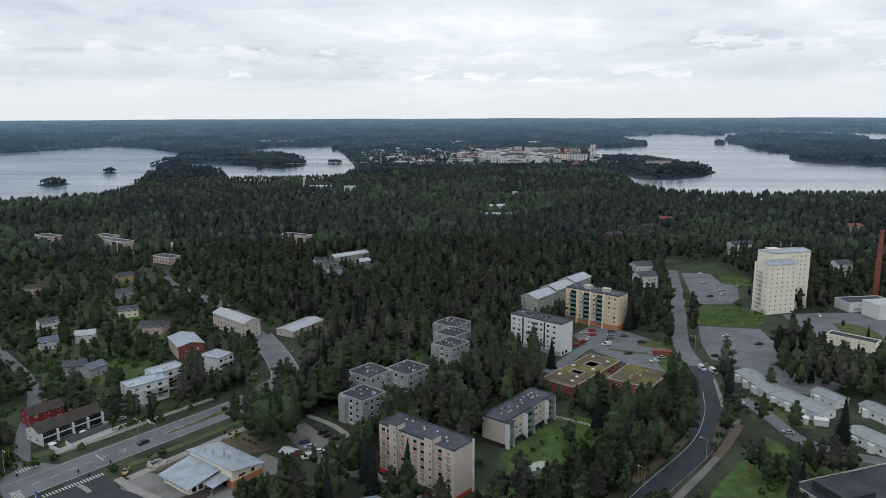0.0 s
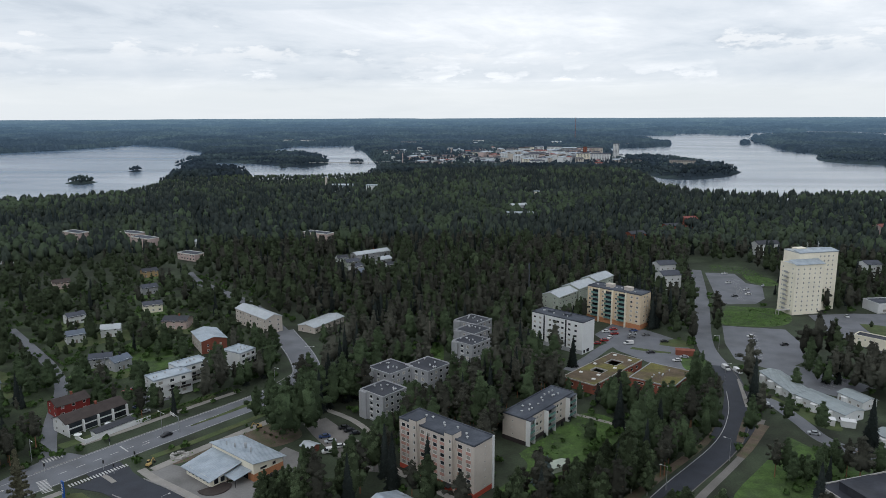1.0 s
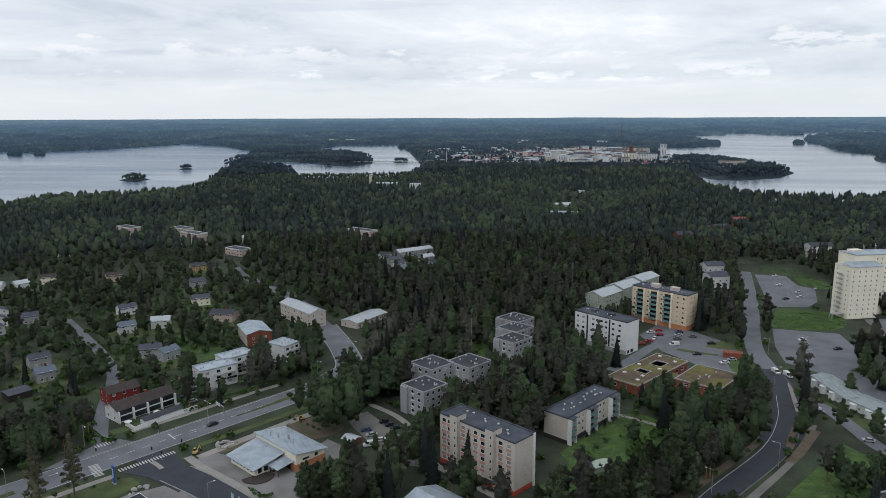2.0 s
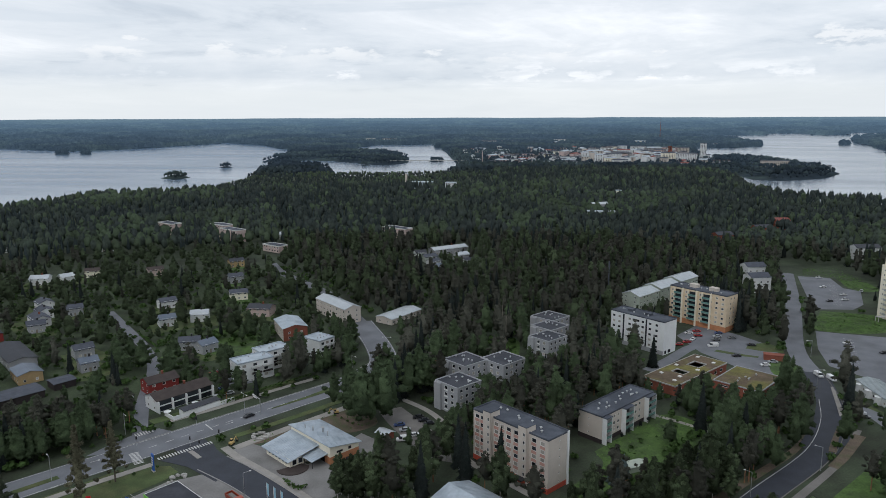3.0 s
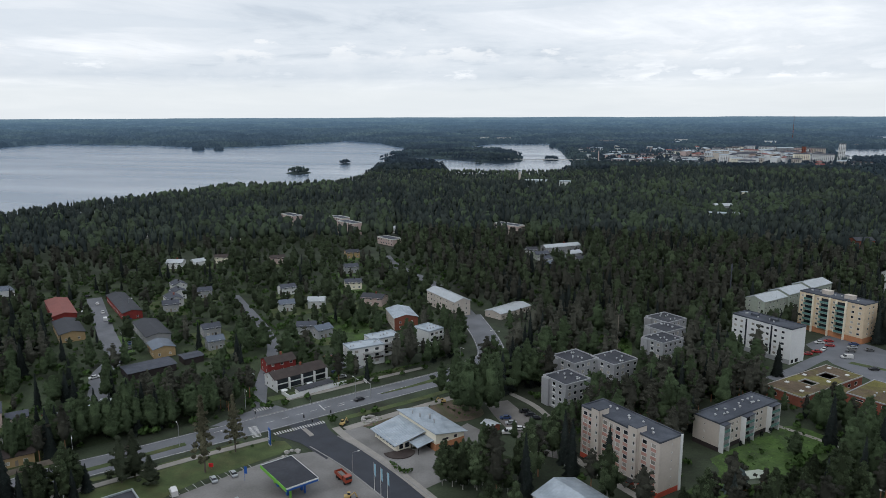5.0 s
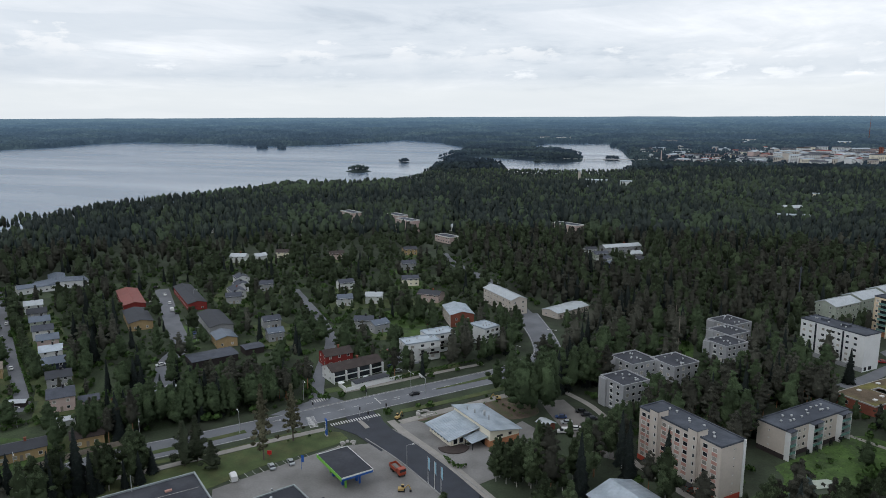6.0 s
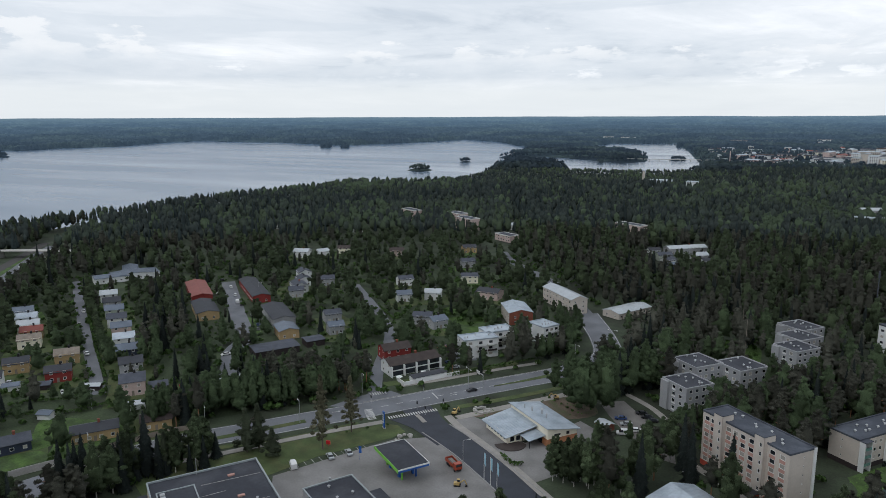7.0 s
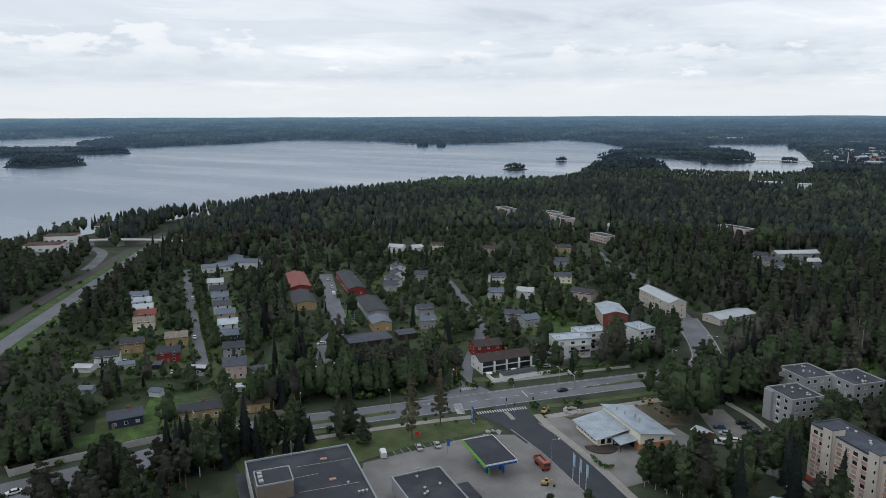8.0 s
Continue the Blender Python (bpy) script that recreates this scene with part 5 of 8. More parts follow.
    for k in range(4):
        thing("waste_bin", "dark grey wheeled waste bin by the orange wall", "waste bin", m @ pose(24.0, 13.4 + 1.7 * k, 0.05), "bins by the restaurant", me=bin_me)


restaurant()


# --- filling station: canopy, shop, totem, flags
def station():
    FOOT.append((-117.5, 179.5, -34.5, 19, 11, 10))
    ob = thing("station_canopy", "dark flat filling-station canopy with lime, blue and white fascia", "canopy", turn(-117.3, 179.2, -34.5))
    L, D, z = 18.4, 10.8, 4.7
    part("roof", Shape().box(0.1, 0.1, z, L - 0.1, D - 0.1, z + 0.85).mesh("roof", M_FELTB), ob)
    part("fascia", Shape().box(-0.05, -0.05, z - 0.1, L + 0.05, 0.1, z + 1.0).mesh("fascia", M_LIME), ob, label="lime green fascia")
    part("fascia", Shape().box(L - 0.1, 0.1, z + 0.55, L + 0.05, D - 0.1, z + 1.0).mesh("fascia", M_FRAME), ob, label="white fascia")
    part("fascia", Shape().box(L - 0.1, 0.1, z - 0.1, L + 0.05, D - 0.1, z + 0.55).mesh("fascia", M_BLUE), ob, label="dark blue fascia band")
    part("fascia", Shape().box(-0.05, 0.1, z - 0.1, 0.1, D - 0.1, z + 1.0).box(-0.05, D - 0.1, z - 0.1, L + 0.05, D + 0.05, z + 1.0).mesh("fascia", M_WHITE), ob)
    for x, y in ((3.5, 3), (14.8, 3), (3.5, 7.8), (14.8, 7.8)):
        part("column", Shape().box(x - 0.25, y - 0.25, 0, x + 0.25, y + 0.25, z).mesh("column", M_LIME if y < 4 else M_BLUE), ob)
    for x, y in ((6, 3), (12.6, 3), (6, 7.8), (12.6, 7.8)):
        thing("fuel_pump", "blue and white fuel pump under the canopy", "fuel pump", turn(-117.3, 179.2, -34.5) @ Matrix.Translation((x, y, 0.05)), "pumps under the canopy",
                  me=Shape().box(-0.5, -0.35, 0, 0.5, 0.35, 1.7).box(-0.55, -0.4, 1.7, 0.55, 0.4, 1.95).mesh("fuel_pump", M_BLUE))
    sh = block("station_shop", "low grey shop with a flat dark roof", -122, 148.2, -31, 20, 15.5, 4.8, M_GREY, M_FELTB, M_TINROW, front=[], right=grid([1, 4, 7, 10], 1, 0.5, 1, 2.4, 2.2), units=5, category="shop", seed=50, front_clear=6)
    part("annex", Shape().box(10, 15.5, -0.2, 19, 20, 3.6).box(9.8, 15.4, 3.6, 19.2, 20.2, 3.9).mesh("annex", M_FELTB), sh)
    part("cooling_unit", Shape().box(-2.2, 10, 0, -0.4, 14, 2.6).rod(-1.2, 9, 0, 5.4, 0.3).mesh("cooling_unit", M_STEEL), sh)
    hall = block("market_hall", "large hall with a black bitumen roof and tan wall", -158.5, 124.5, -34.2, 44, 31, 9.0, M_BEIGE, M_FELTB, M_TINROW, units=0, para=0.5, category="market hall", seed=52, front_clear=14)
    clad = mat("tan_cladding", (0.20, 0.165, 0.13), 0.8, var=0.1)
    pent = part("penthouse", Shape().box(15.8, 1.0, 9.0, 24.2, 10.6, 13.6).mesh("penthouse", clad), hall, label="tan ribbed plant room")
    for k in range(12):
        part("cladding_rib", Shape().box(24.2, 1.3 + 0.78 * k, 9.0, 24.26, 1.42 + 0.78 * k, 13.5).mesh("cladding_rib", clad), pent)
    part("penthouse_roof", Shape().box(16.0, 1.2, 13.6, 24.0, 10.4, 13.7).mesh("penthouse_roof", M_FELTB), pent)
    part("penthouse_edge", Shape().box(15.7, 0.9, 13.5, 24.3, 1.2, 13.95).box(15.7, 10.4, 13.5, 24.3, 10.7, 13.95).box(15.7, 1.2, 13.5, 16.0, 10.4, 13.95).box(24.0, 1.2, 13.5, 24.3, 10.4, 13.95).mesh("penthouse_edge", M_TINROW), pent)
    for x in (17.2, 19.2, 21.6):
        part("cooling_unit", Shape().box(x, 1.7, 13.7, x + 1.3, 2.9, 14.3).rod(x + 0.65, 2.3, 14.3, 14.42, 0.45).mesh("cooling_unit", M_STEEL), pent)
    part("annex", Shape().box(-1.6, -2.5, -0.2, 30, 0, 4.7).mesh("annex", clad), hall)
    part("annex_roof", Shape().box(-1.8, -2.7, 4.7, 30.2, -0.02, 4.95).mesh("annex_roof", M_FELTB), hall)
    for x, y in ((6.0, 21.2), (18.8, 21.2), (34, 20)):
        part("skylight", Shape().box(x, y, 9.0, x + 0.9, y + 1.9, 9.4).mesh("skylight", M_PINKP), hall)
    for x, y in ((22.9, 25.7), (28.9, 27.4), (28.9, 28.4), (28.9, 29.5)):
        part("roof_fan", Shape().rod(x, y, 9.0, 9.6, 0.3).rod(x, y, 9.6, 9.8, 0.45, 0.2).mesh("roof_fan", M_STEEL), hall)
    # thin pale strips added for the pale marks on the felt
    for x, y0, y1, tilt in ((8.2, 13.4, 30.0, 0.7), (22.8, 12.2, 29.0, 0.5), (14.6, 12.0, 19.0, -0.3), (35.0, 4.0, 27.0, 0.6)):
        part("roof_seam", Shape().prism([(x, y0), (x + tilt, y1), (x + tilt - 0.14, y1), (x - 0.14, y0)], 8.99, 9.03).mesh("roof_seam", M_CONC), hall, label="pale streak on the roof felt")
    part("mast", Shape().rod(0.8, 13.5, 9, 14, 0.1).mesh("mast", M_STEEL), hall)
    tot = thing("price_totem", "tall blue price totem at the road corner", "sign", turn(-128, 202.3, -40))
    part("panel", Shape().box(-0.8, -0.2, 0.4, 0.8, 0.2, 6.4).mesh("panel", M_BLUE), tot)
    for k in range(4):
        part("price_bar", Shape().box(-0.6, -0.24, 2.2 + k * 0.9, 0.6, -0.2, 2.7 + k * 0.9).mesh("price_bar", M_FRAME), tot)
    part("foot", Shape().box(-1.0, -0.4, -0.1, 1.0, 0.4, 0.4).mesh("foot", M_CONC), tot)
    for x, y in ((-80.5, 184.5), (-77.5, 182.5), (-74.5, 180.5)):
        fp = thing("flagpole", "white flagpole with a pale blue banner", "flagpole", turn(x, y, 20), "flagpoles by the station")
        part("pole", Shape().rod(0, 0, -0.1, 9.5, 0.09, 0.05).mesh("pole", M_FRAME), fp)
        fl = Shape()
        for k in range(4):
            a, b = k * 0.15, (k + 1) * 0.15
            fl.hexa([(a, 0.08 * math.sin(k), 5.6 - 0.25 * k), (b, 0.08 * math.sin(k + 1), 5.35 - 0.25 * k), (b, 0.08 * math.sin(k + 1) + 0.02, 5.35 - 0.25 * k), (a, 0.08 * math.sin(k) + 0.02, 5.6 - 0.25 * k)],
                    [(a, 0.08 * math.sin(k), 9.2 - 0.1 * k), (b, 0.08 * math.sin(k + 1), 9.1 - 0.1 * k), (b, 0.08 * math.sin(k + 1) + 0.02, 9.1 - 0.1 * k), (a, 0.08 * math.sin(k) + 0.02, 9.2 - 0.1 * k)])
        part("banner", fl.mesh("banner", M_FLAG), fp)
    thing("banner_flag", "dark blue beach flag on the forecourt", "flag", turn(-122.5, 178, 10), me=Shape().rod(0, 0, 0, 5.2, 0.05).box(0.05, -0.02, 2.6, 0.9, 0.02, 5.0).mesh("banner_flag", M_BLUE))
    thing("red_sign", "small red sign on the lawn", "sign", turn(-137.5, 181.5, 20), me=Shape().rod(0, 0, 0, 1.0, 0.06).box(-0.7, -0.15, 0.8, 0.7, 0.15, 2.1).mesh("red_sign", M_SIGNRED))
    rg = random.Random(3)
    for k in range(9):
        s = 0.5 + 0.6 * rg.random()
        x, y = -124 + 9 * rg.random(), 193 + 8 * rg.random()
        v = [(s * math.cos(a) * (0.7 + 0.5 * rg.random()), s * 0.8 * math.sin(a) * (0.7 + 0.5 * rg.random())) for a in np.linspace(0, 5.4, 7)]
        rk = Shape()
        rk.prism(v, -0.1, s * 0.5).prism([(0.6 * a, 0.6 * b) for a, b in v], s * 0.5, s * 0.75)
        thing("boulder", "grey granite boulder beside the forecourt", "boulder", turn(x, y, 0, 0.05), "boulders on the forecourt edge", me=rk.mesh("boulder", M_CONC))


station()


# --- red brick school with mossy flat roofs
def school():
    L, D, H = 44, 16, 4.4
    ob = block("school", "low red-brick school with a mossy flat roof and courts", 57, 292.5, 49, L, D, H, M_BRICK, None, front=grid([3, 8, 13, 18, 23, 28, 33, 38], 1, 1.2, 1, 2.4, 1.6), left=grid([3, 8], 1, 1.2, 1, 2.4, 1.6), category="school", front_clear=6, seed=60)
    xs, ys = [0.2, 15, 20, 28, 35, L - 0.2], [0.2, 5, 11, D - 0.2]
    for i in range(5):
        for j in range(3):
            if j == 1 and i in (1, 3):
                continue
            part("roof_field", Shape().box(xs[i], ys[j], H - 0.35, xs[i + 1], ys[j + 1], H).mesh("roof_field", M_MOSS), ob)
    e = Shape()
    for a in ((-0.2, -0.2, L + 0.2, 0.1), (-0.2, D - 0.1, L + 0.2, D + 0.2), (-0.2, 0.1, 0.1, D - 0.1), (L - 0.1, 0.1, L + 0.2, D - 0.1)):
        e.box(a[0], a[1], H - 0.45, a[2], a[3], H + 0.1)
    for x0, x1 in ((15, 20), (28, 35)):
        for a in ((x0 - 0.2, 4.8, x1 + 0.2, 5.1), (x0 - 0.2, 10.9, x1 + 0.2, 11.2), (x0 - 0.2, 5.1, x0 + 0.1, 10.9), (x1 - 0.1, 5.1, x1 + 0.2, 10.9)):
            e.box(a[0], a[1], H - 0.45, a[2], a[3], H + 0.1)
    part("fascia", e.mesh("fascia", M_CONC), ob)
    sky = Shape().box(0, 0, 0, 1.4, 1.4, 0.4).mesh("skylight", M_FRAME)
    for x, y in ((5, 3), (9, 12), (23, 13), (24, 3), (38, 3), (40, 12), (11, 4)):
        part("skylight", sky, ob, Matrix.Translation((x, y, H)))
    b = block("school", "low red-brick school wing with a mossy flat roof", 90.3, 289, 53, 24, 20, 5.0, M_BRICK, M_MOSS, M_GREY, front=grid([12, 16], 1, 1.4, 1, 2.8, 1.6), left=grid([3, 8, 13], 1, 3.0, 1, 3.6, 0.9), units=6, category="school", front_clear=10, seed=61, para=0.2)
    part("link", Shape().box(2, 20, -0.2, 9, 27, 3.4).box(1.8, 20, 3.4, 9.2, 27.2, 3.7).mesh("link", M_MOSS), b)
    thing("shed", "small dark red shed on the yard", "shed", turn(108, 345, -12), me=Shape().box(0, 0, 0, 9, 3.5, 2.6).box(-0.2, -0.2, 2.6, 9.2, 3.7, 2.85).mesh("shed", M_BRICK))
    FOOT.append((108, 345, -12, 9, 4, 4))
    for x, y in ((78, 288), (81, 291), (84, 287), (80, 284)):
        thing("playground_slab", "pale concrete slab on the school yard", "slab", turn(x, y, 40, 0.04), "slabs on the school yard", me=Shape().box(0, 0, 0, 3.4, 1.8, 0.35).mesh("playground_slab", M_FRAME))


school()

# --- long white row houses with metal roofs
def white_rows():
    for x, y, r, L, D in [(137, 313, -84, 27, 9.5), (140.2, 287, -65, 24.5, 11), (153, 249.5, -66, 20, 9.5), (160, 288.5, -69, 12, 8), (172.5, 274, -72, 13, 8), (181, 262, -72, 12, 8)]:
        ob = house("long white row house with a pale metal roof", x, y, r, L, D, 3.9, 1.1, M_WHITE, M_TINROW, "white row houses", "row_house", chimney=False, seams=1.0, category="row house", clear=9)
        for k in range(1, int(L / 7) + 1):
            part("porch", Shape().rod(0, 0, -0.1, 3.3, 1.5, n=12).mesh("porch", M_WHITE), ob, Matrix.Translation((k * 7 - 3, -0.6, 0)))
    for x, y in ((141, 264), (148, 262)):
        thing("shed", "small white shed with a flat metal roof", "shed", turn(x, y, -20), me=Shape().box(0, 0, -0.1, 5.0, 3.2, 2.4).box(-0.2, -0.2, 2.4, 5.2, 3.4, 2.6).mesh("shed", M_WHITE))


white_rows()
hr = block("market_hall", "large grey hall with a black bitumen roof", 120, 176, 19, 55, 30, 7.0, M_GREY, M_FELTB, M_CONC, units=6, category="market hall", seed=70, front_clear=6)
part("penthouse", Shape().box(4, 14, 7, 16, 26, 9.6).box(3.8, 13.8, 9.6, 16.2, 26.2, 9.9).mesh("penthouse", M_FELTB), hr)
# --- pump house, depot and chimney by the grass circle
block("pump_house", "cream low building with a black flat roof", 207, 364, -47, 24, 8, 5.5, M_CREAM, M_FELTB, M_CREAM, front=grid([2, 5, 8, 18], 1, 3.4, 1, 0.8, 0.8), right=[(2, 6, 0.0, 3.2)], category="building", front_clear=8, seed=71)
block("depot", "white flat-roofed depot building", 254, 424, 8, 30, 14, 6.0, M_WHITE, M_FELT, M_WHITE, front=grid([3, 9, 15, 21], 1, 1, 1, 4, 1.6), category="building", front_clear=10, seed=72)
block("depot", "white high depot hall with narrow windows", 262, 407, 10, 40, 14, 9.0, M_WHITE, M_TINW, M_WHITE, front=grid([8, 10, 12, 14, 16], 1, 1.5, 1, 0.8, 4), category="building", front_clear=10, seed=73)
ch = thing("chimney_stack", "tall red-brick factory chimney", "chimney", turn(288, 454, 0), me=Shape().rod(0, 0, -0.2, 46, 1.9, 1.3, n=20).rod(0, 0, 46, 47.2, 1.5, 1.5, n=20).mesh("chimney_stack", M_BRICK))
FOOT.append((286, 452, 0, 5, 5, 4))


# ---------------------------------------------------------------- terraced and detached houses
for x, y, L, D, wm, rm, lab in [(-356, 323, 42, 12, M_FALU, M_TINR, "terraced houses with a faded red metal roof"), (-315, 289, 30, 12, M_YELB, M_TINB, "terraced houses with a dark roof and ochre boards"),
                                (-330, 345, 51, 10.5, M_FALU, M_TINB, "long terraced house with a dark roof and red end wall"), (-272, 301, 33, 12, M_GREY, M_TINB, "terraced houses with dark metal roofs"),
                                (-240, 274, 14, 10, M_YELB, M_TINBL, "ochre end house with a bluish roof")]:
    house(lab, x, y, -38, L, D, 4.6, 1.3, wm, rm, "terraced houses", "terraced_house", chimney=False, category="terraced house", clear=6)
house("long low garage with a flat grey roof", -220, 238, 57, 21, 12, 3.4, 0.5, M_DARKCLAD, M_TILEG, "garages", "garage", chimney=False, wins=False, category="garage", clear=10)
house("small garage with a grey roof", -209, 262, 57, 9, 8, 3.2, 0.5, M_DARKCLAD, M_TILEG, "garages", "garage", chimney=False, wins=False, category="garage", clear=5)
house("dark blue wooden house with a grey tile roof", -232, 124, 62, 11.5, 8, 3.6, 1.8, M_BLUEB, M_TILEG, clear=18)
house("ochre wooden house with a dark roof", -217, 142, 54, 15, 8.5, 3.8, 1.5, M_YELB, M_TINB, clear=8)
house("ochre wooden house with a brown roof", -204, 160, 50, 10.5, 8, 3.8, 1.3, M_YELB, M_TILEB, clear=8)
house("pale pink rendered house with a grey roof", -238, 178.5, 50, 9.5, 12, 6.0, 1.8, M_PINKB, M_TILEG, floors=2, clear=10)
house("pale pink annex with a grey roof", -230, 186, 50, 7, 7, 3.2, 1.2, M_PINKB, M_TILEG, chimney=False)
# both sides of the narrow street, each house a little different
row_r = [(-374, 273, M_WHITE, M_TINW), (-357, 262, M_GREY, M_TINB), (-341, 251, M_GREENB, M_TINBL), (-325, 240, M_WHITE, M_TILEG), (-309, 230, M_PINKB, M_TINBL), (-292, 218, M_WHITE, M_TIN), (-276, 207, M_BLUEB, M_TINBL), (-259, 195, M_GREY, M_TINB)]
for x, y, wm, rm in row_r:
    house({M_WHITE: "white", M_GREY: "grey", M_GREENB: "pale green", M_PINKB: "pink", M_BLUEB: "dark blue"}[wm] + " two-storey house with a pitched metal roof", x, y, -38 + 90, 9.5, 9, 5.2, 1.9, wm, rm, floors=2, clear=5)
row_l = [(-385, 226, M_WHITE, M_TINBL), (-371, 219, M_WHITE, M_TIN), (-357, 211, M_GREENB, M_TINW), (-345, 205, M_YELB, M_TINR), (-333, 196, M_CREAM, M_WOODG), (-305, 172, M_YELB, M_TINB), (-297, 155, M_WHITE, M_TINB), (-279, 174, M_FALU, M_TINB), (-296, 190, M_YELB, M_WOODG)]
for x, y, wm, rm in row_l:
    house({M_WHITE: "white", M_GREENB: "pale green", M_YELB: "ochre", M_CREAM: "cream", M_FALU: "red"}[wm] + " house with a pitched roof behind trees", x, y, 52, 10, 9, 4.8, 1.9, wm, rm, floors=2, clear=6)
for x, y, r, L, D, wm, rm, lab in [(-232, 390, 50, 10, 8, M_WHITE, M_TILEG, "white house with a grey roof among trees"), (-213, 355, 40, 9, 8, M_WHITE, M_TINBL, "white cottage with a bluish roof"), (-201, 367, 20, 10, 8, M_WHITE, M_TINW, "white gabled house with a pale roof"),
                                   (-199, 416, 30, 11, 9, M_CREAM, M_TILEG, "cream gabled house with a mossy roof"), (-174, 384, 0, 14, 11, M_PINKB, M_TINB, "pale house with a dark roof"), (-182, 319, 20, 10, 7, M_GREY, M_TILEG, "grey cottage with a dark roof"),
                                   (-167, 315, 60, 9, 8, M_GREY, M_TINBL, "grey hipped cottage among trees"), (-220, 461, 40, 10, 9, M_GREY, M_TILEG, "grey tiled house among trees"), (-290, 474, 40, 11, 9, M_PINKB, M_TILEB, "pink house with a brown roof"),
                                   (-243, 512, 40, 11, 9, M_YELB, M_TINB, "ochre board house among trees"), (-359, 437, 20, 12, 10, M_WHITE, M_TINW, "white house with a pale metal roof"), (-339, 445, 60, 9, 8, M_WHITE, M_TINW, "white gabled house among trees"),
                                   (-313, 383, -38, 10, 9, M_WHITE, M_TILEG, "white house with a grey tile roof"), (-300, 366, -38, 10, 9, M_WHITE, M_TILEG, "white house with a grey tile roof"), (-294, 353, -38, 14, 9, M_WHITE, M_TILEG, "white house with a grey tile roof"),
                                   (-279, 334, 40, 9, 8, M_GREY, M_TILEG, "grey house with a tile roof"), (-280, 368, 40, 9, 8, M_GREY, M_TILEG, "grey house with a tile roof"), (-226, 300, 50, 9, 8, M_GREY, M_TILEG, "small grey cottage under trees"), (-211, 283, 50, 8, 7, M_GREY, M_TINBL, "small grey cottage under trees"),
                                   (-335, 464, 30, 10, 9, M_CREAM, M_TILEB, "cream rendered house among trees"), (-385, 559, 30, 13, 11, M_WHITE, M_TILEG, "white two-storey house among trees"), (-527, 591, 30, 13, 11, M_PINKB, M_TILEG, "pale rendered villa among trees"),
                                   (-472, 542, 30, 12, 10, M_WHITE, M_TILEG, "white rendered villa among trees"), (-500, 537, 30, 10, 8, M_GREY, M_TINB, "grey rendered villa among trees"), (-255, 640, 20, 14, 12, M_WHITE, M_TINW, "white flat-roofed building in the woods"),
                                   (-91, 580, 40, 34, 10, M_GREY, M_TINW, "long low pale building in a clearing"), (-78, 514, 40, 11, 9, M_BLUEB, M_TINBL, "small dark blue house in a clearing"), (-68, 561, 40, 11, 9, M_GREY, M_TINW, "grey house with a pale roof"), (-94, 550, 30, 11, 9, M_GREENB, M_TILEG, "pale green house in a clearing"),
                                   (-84, 532, 60, 9, 8, M_WHITE, M_TILEG, "white house in a clearing"), (-60, 540, 30, 9, 8, M_WHITE, M_TINB, "white house in a clearing"), (-104, 566, 30, 9, 8, M_WHITE, M_TINB, "white house in a clearing")]:
    house(lab, x, y, r, L, D, 4.8, 1.9, wm, rm, clear=6, floors=2)
for x, y, L, H in [(-307, 628, 26, 12), (-388, 658, 26, 12), (-246, 584, 22, 6), (-157, 670, 30, 10), (-330, 655, 24, 12)]:
    block("apartment_building", "pale flats half hidden by trees", x, y, -30, L, 11, H, M_PINKB, M_FELT, M_FRAME, front=grid([L * k / 6 + 1 for k in range(6)], int(H / 3), 1.2, 2.9, 1.8, 1.4), group="flats in the woods", front_clear=26)
# school with bluish roofs by the highway
for x, y, r, L, D in [(-419, 303, 60, 22, 13), (-428, 322, -30, 16, 30), (-440, 342, -38, 26, 10)]:
    house("low school wing with bluish metal roof", x, y, r, L, D, 4.0, 1.2, M_WHITE, M_TINBL, "school wings", "school", chimney=False, seams=1.5, category="school", clear=10)
# white flats by the lake
for x, y, L, H in [(-560, 247, 26, 14.2), (-588, 276, 24, 14.6), (-642, 348, 13, 9.4)]:
    ob = block("apartment_building", "white flats with balconies and red-brown roof by the lake", x, y, 44, L, 14, H, M_WHITE, M_TILEB, M_BRICK, front=grid([L * k / 5 + 0.3 for k in range(5)], int(H / 3), 1.0, 2.9, 3.0, 1.5), group="flats by the lake", front_clear=24, blind=0.05)
    for k in range(int(H / 3)):
        part("balcony", Shape().box(0.4, -1.3, 0.6 + 2.9 * k, L - 0.4, -0.02, 0.75 + 2.9 * k).box(0.4, -1.4, 0.6 + 2.9 * k, L - 0.4, -1.3, 1.75 + 2.9 * k).mesh("balcony", M_FRAME), ob, label="white balcony band")
for x, y, r, wm, rm, L in [(157, 655, 20, M_BRICK, M_TINB, 16), (204, 703, 20, M_BRICK, M_TINB, 18), (238, 756, 10, M_BRICK, M_TINR, 14), (146, 517, 15, M_WHITE, M_TILEG, 14), (139, 482, 15, M_WHITE, M_TILEG, 14), (60, 868, 20, M_GREY, M_TINW, 20), (254, 604, 10, M_WHITE, M_TINB, 20), (414, 702, 10, M_PINKB, M_TINR, 14), (300, 520, 10, M_WHITE, M_TILEG, 12)]:
    house({M_BRICK: "red-brick", M_FALU: "red", M_WHITE: "white", M_GREY: "grey", M_PINKB: "pink"}[wm] + " building rising above the trees", x, y, r, L, 11, 10.5, 2.2, wm, rm, "houses in the woods", "building", floors=3, chimney=False, category="building", clear=14)


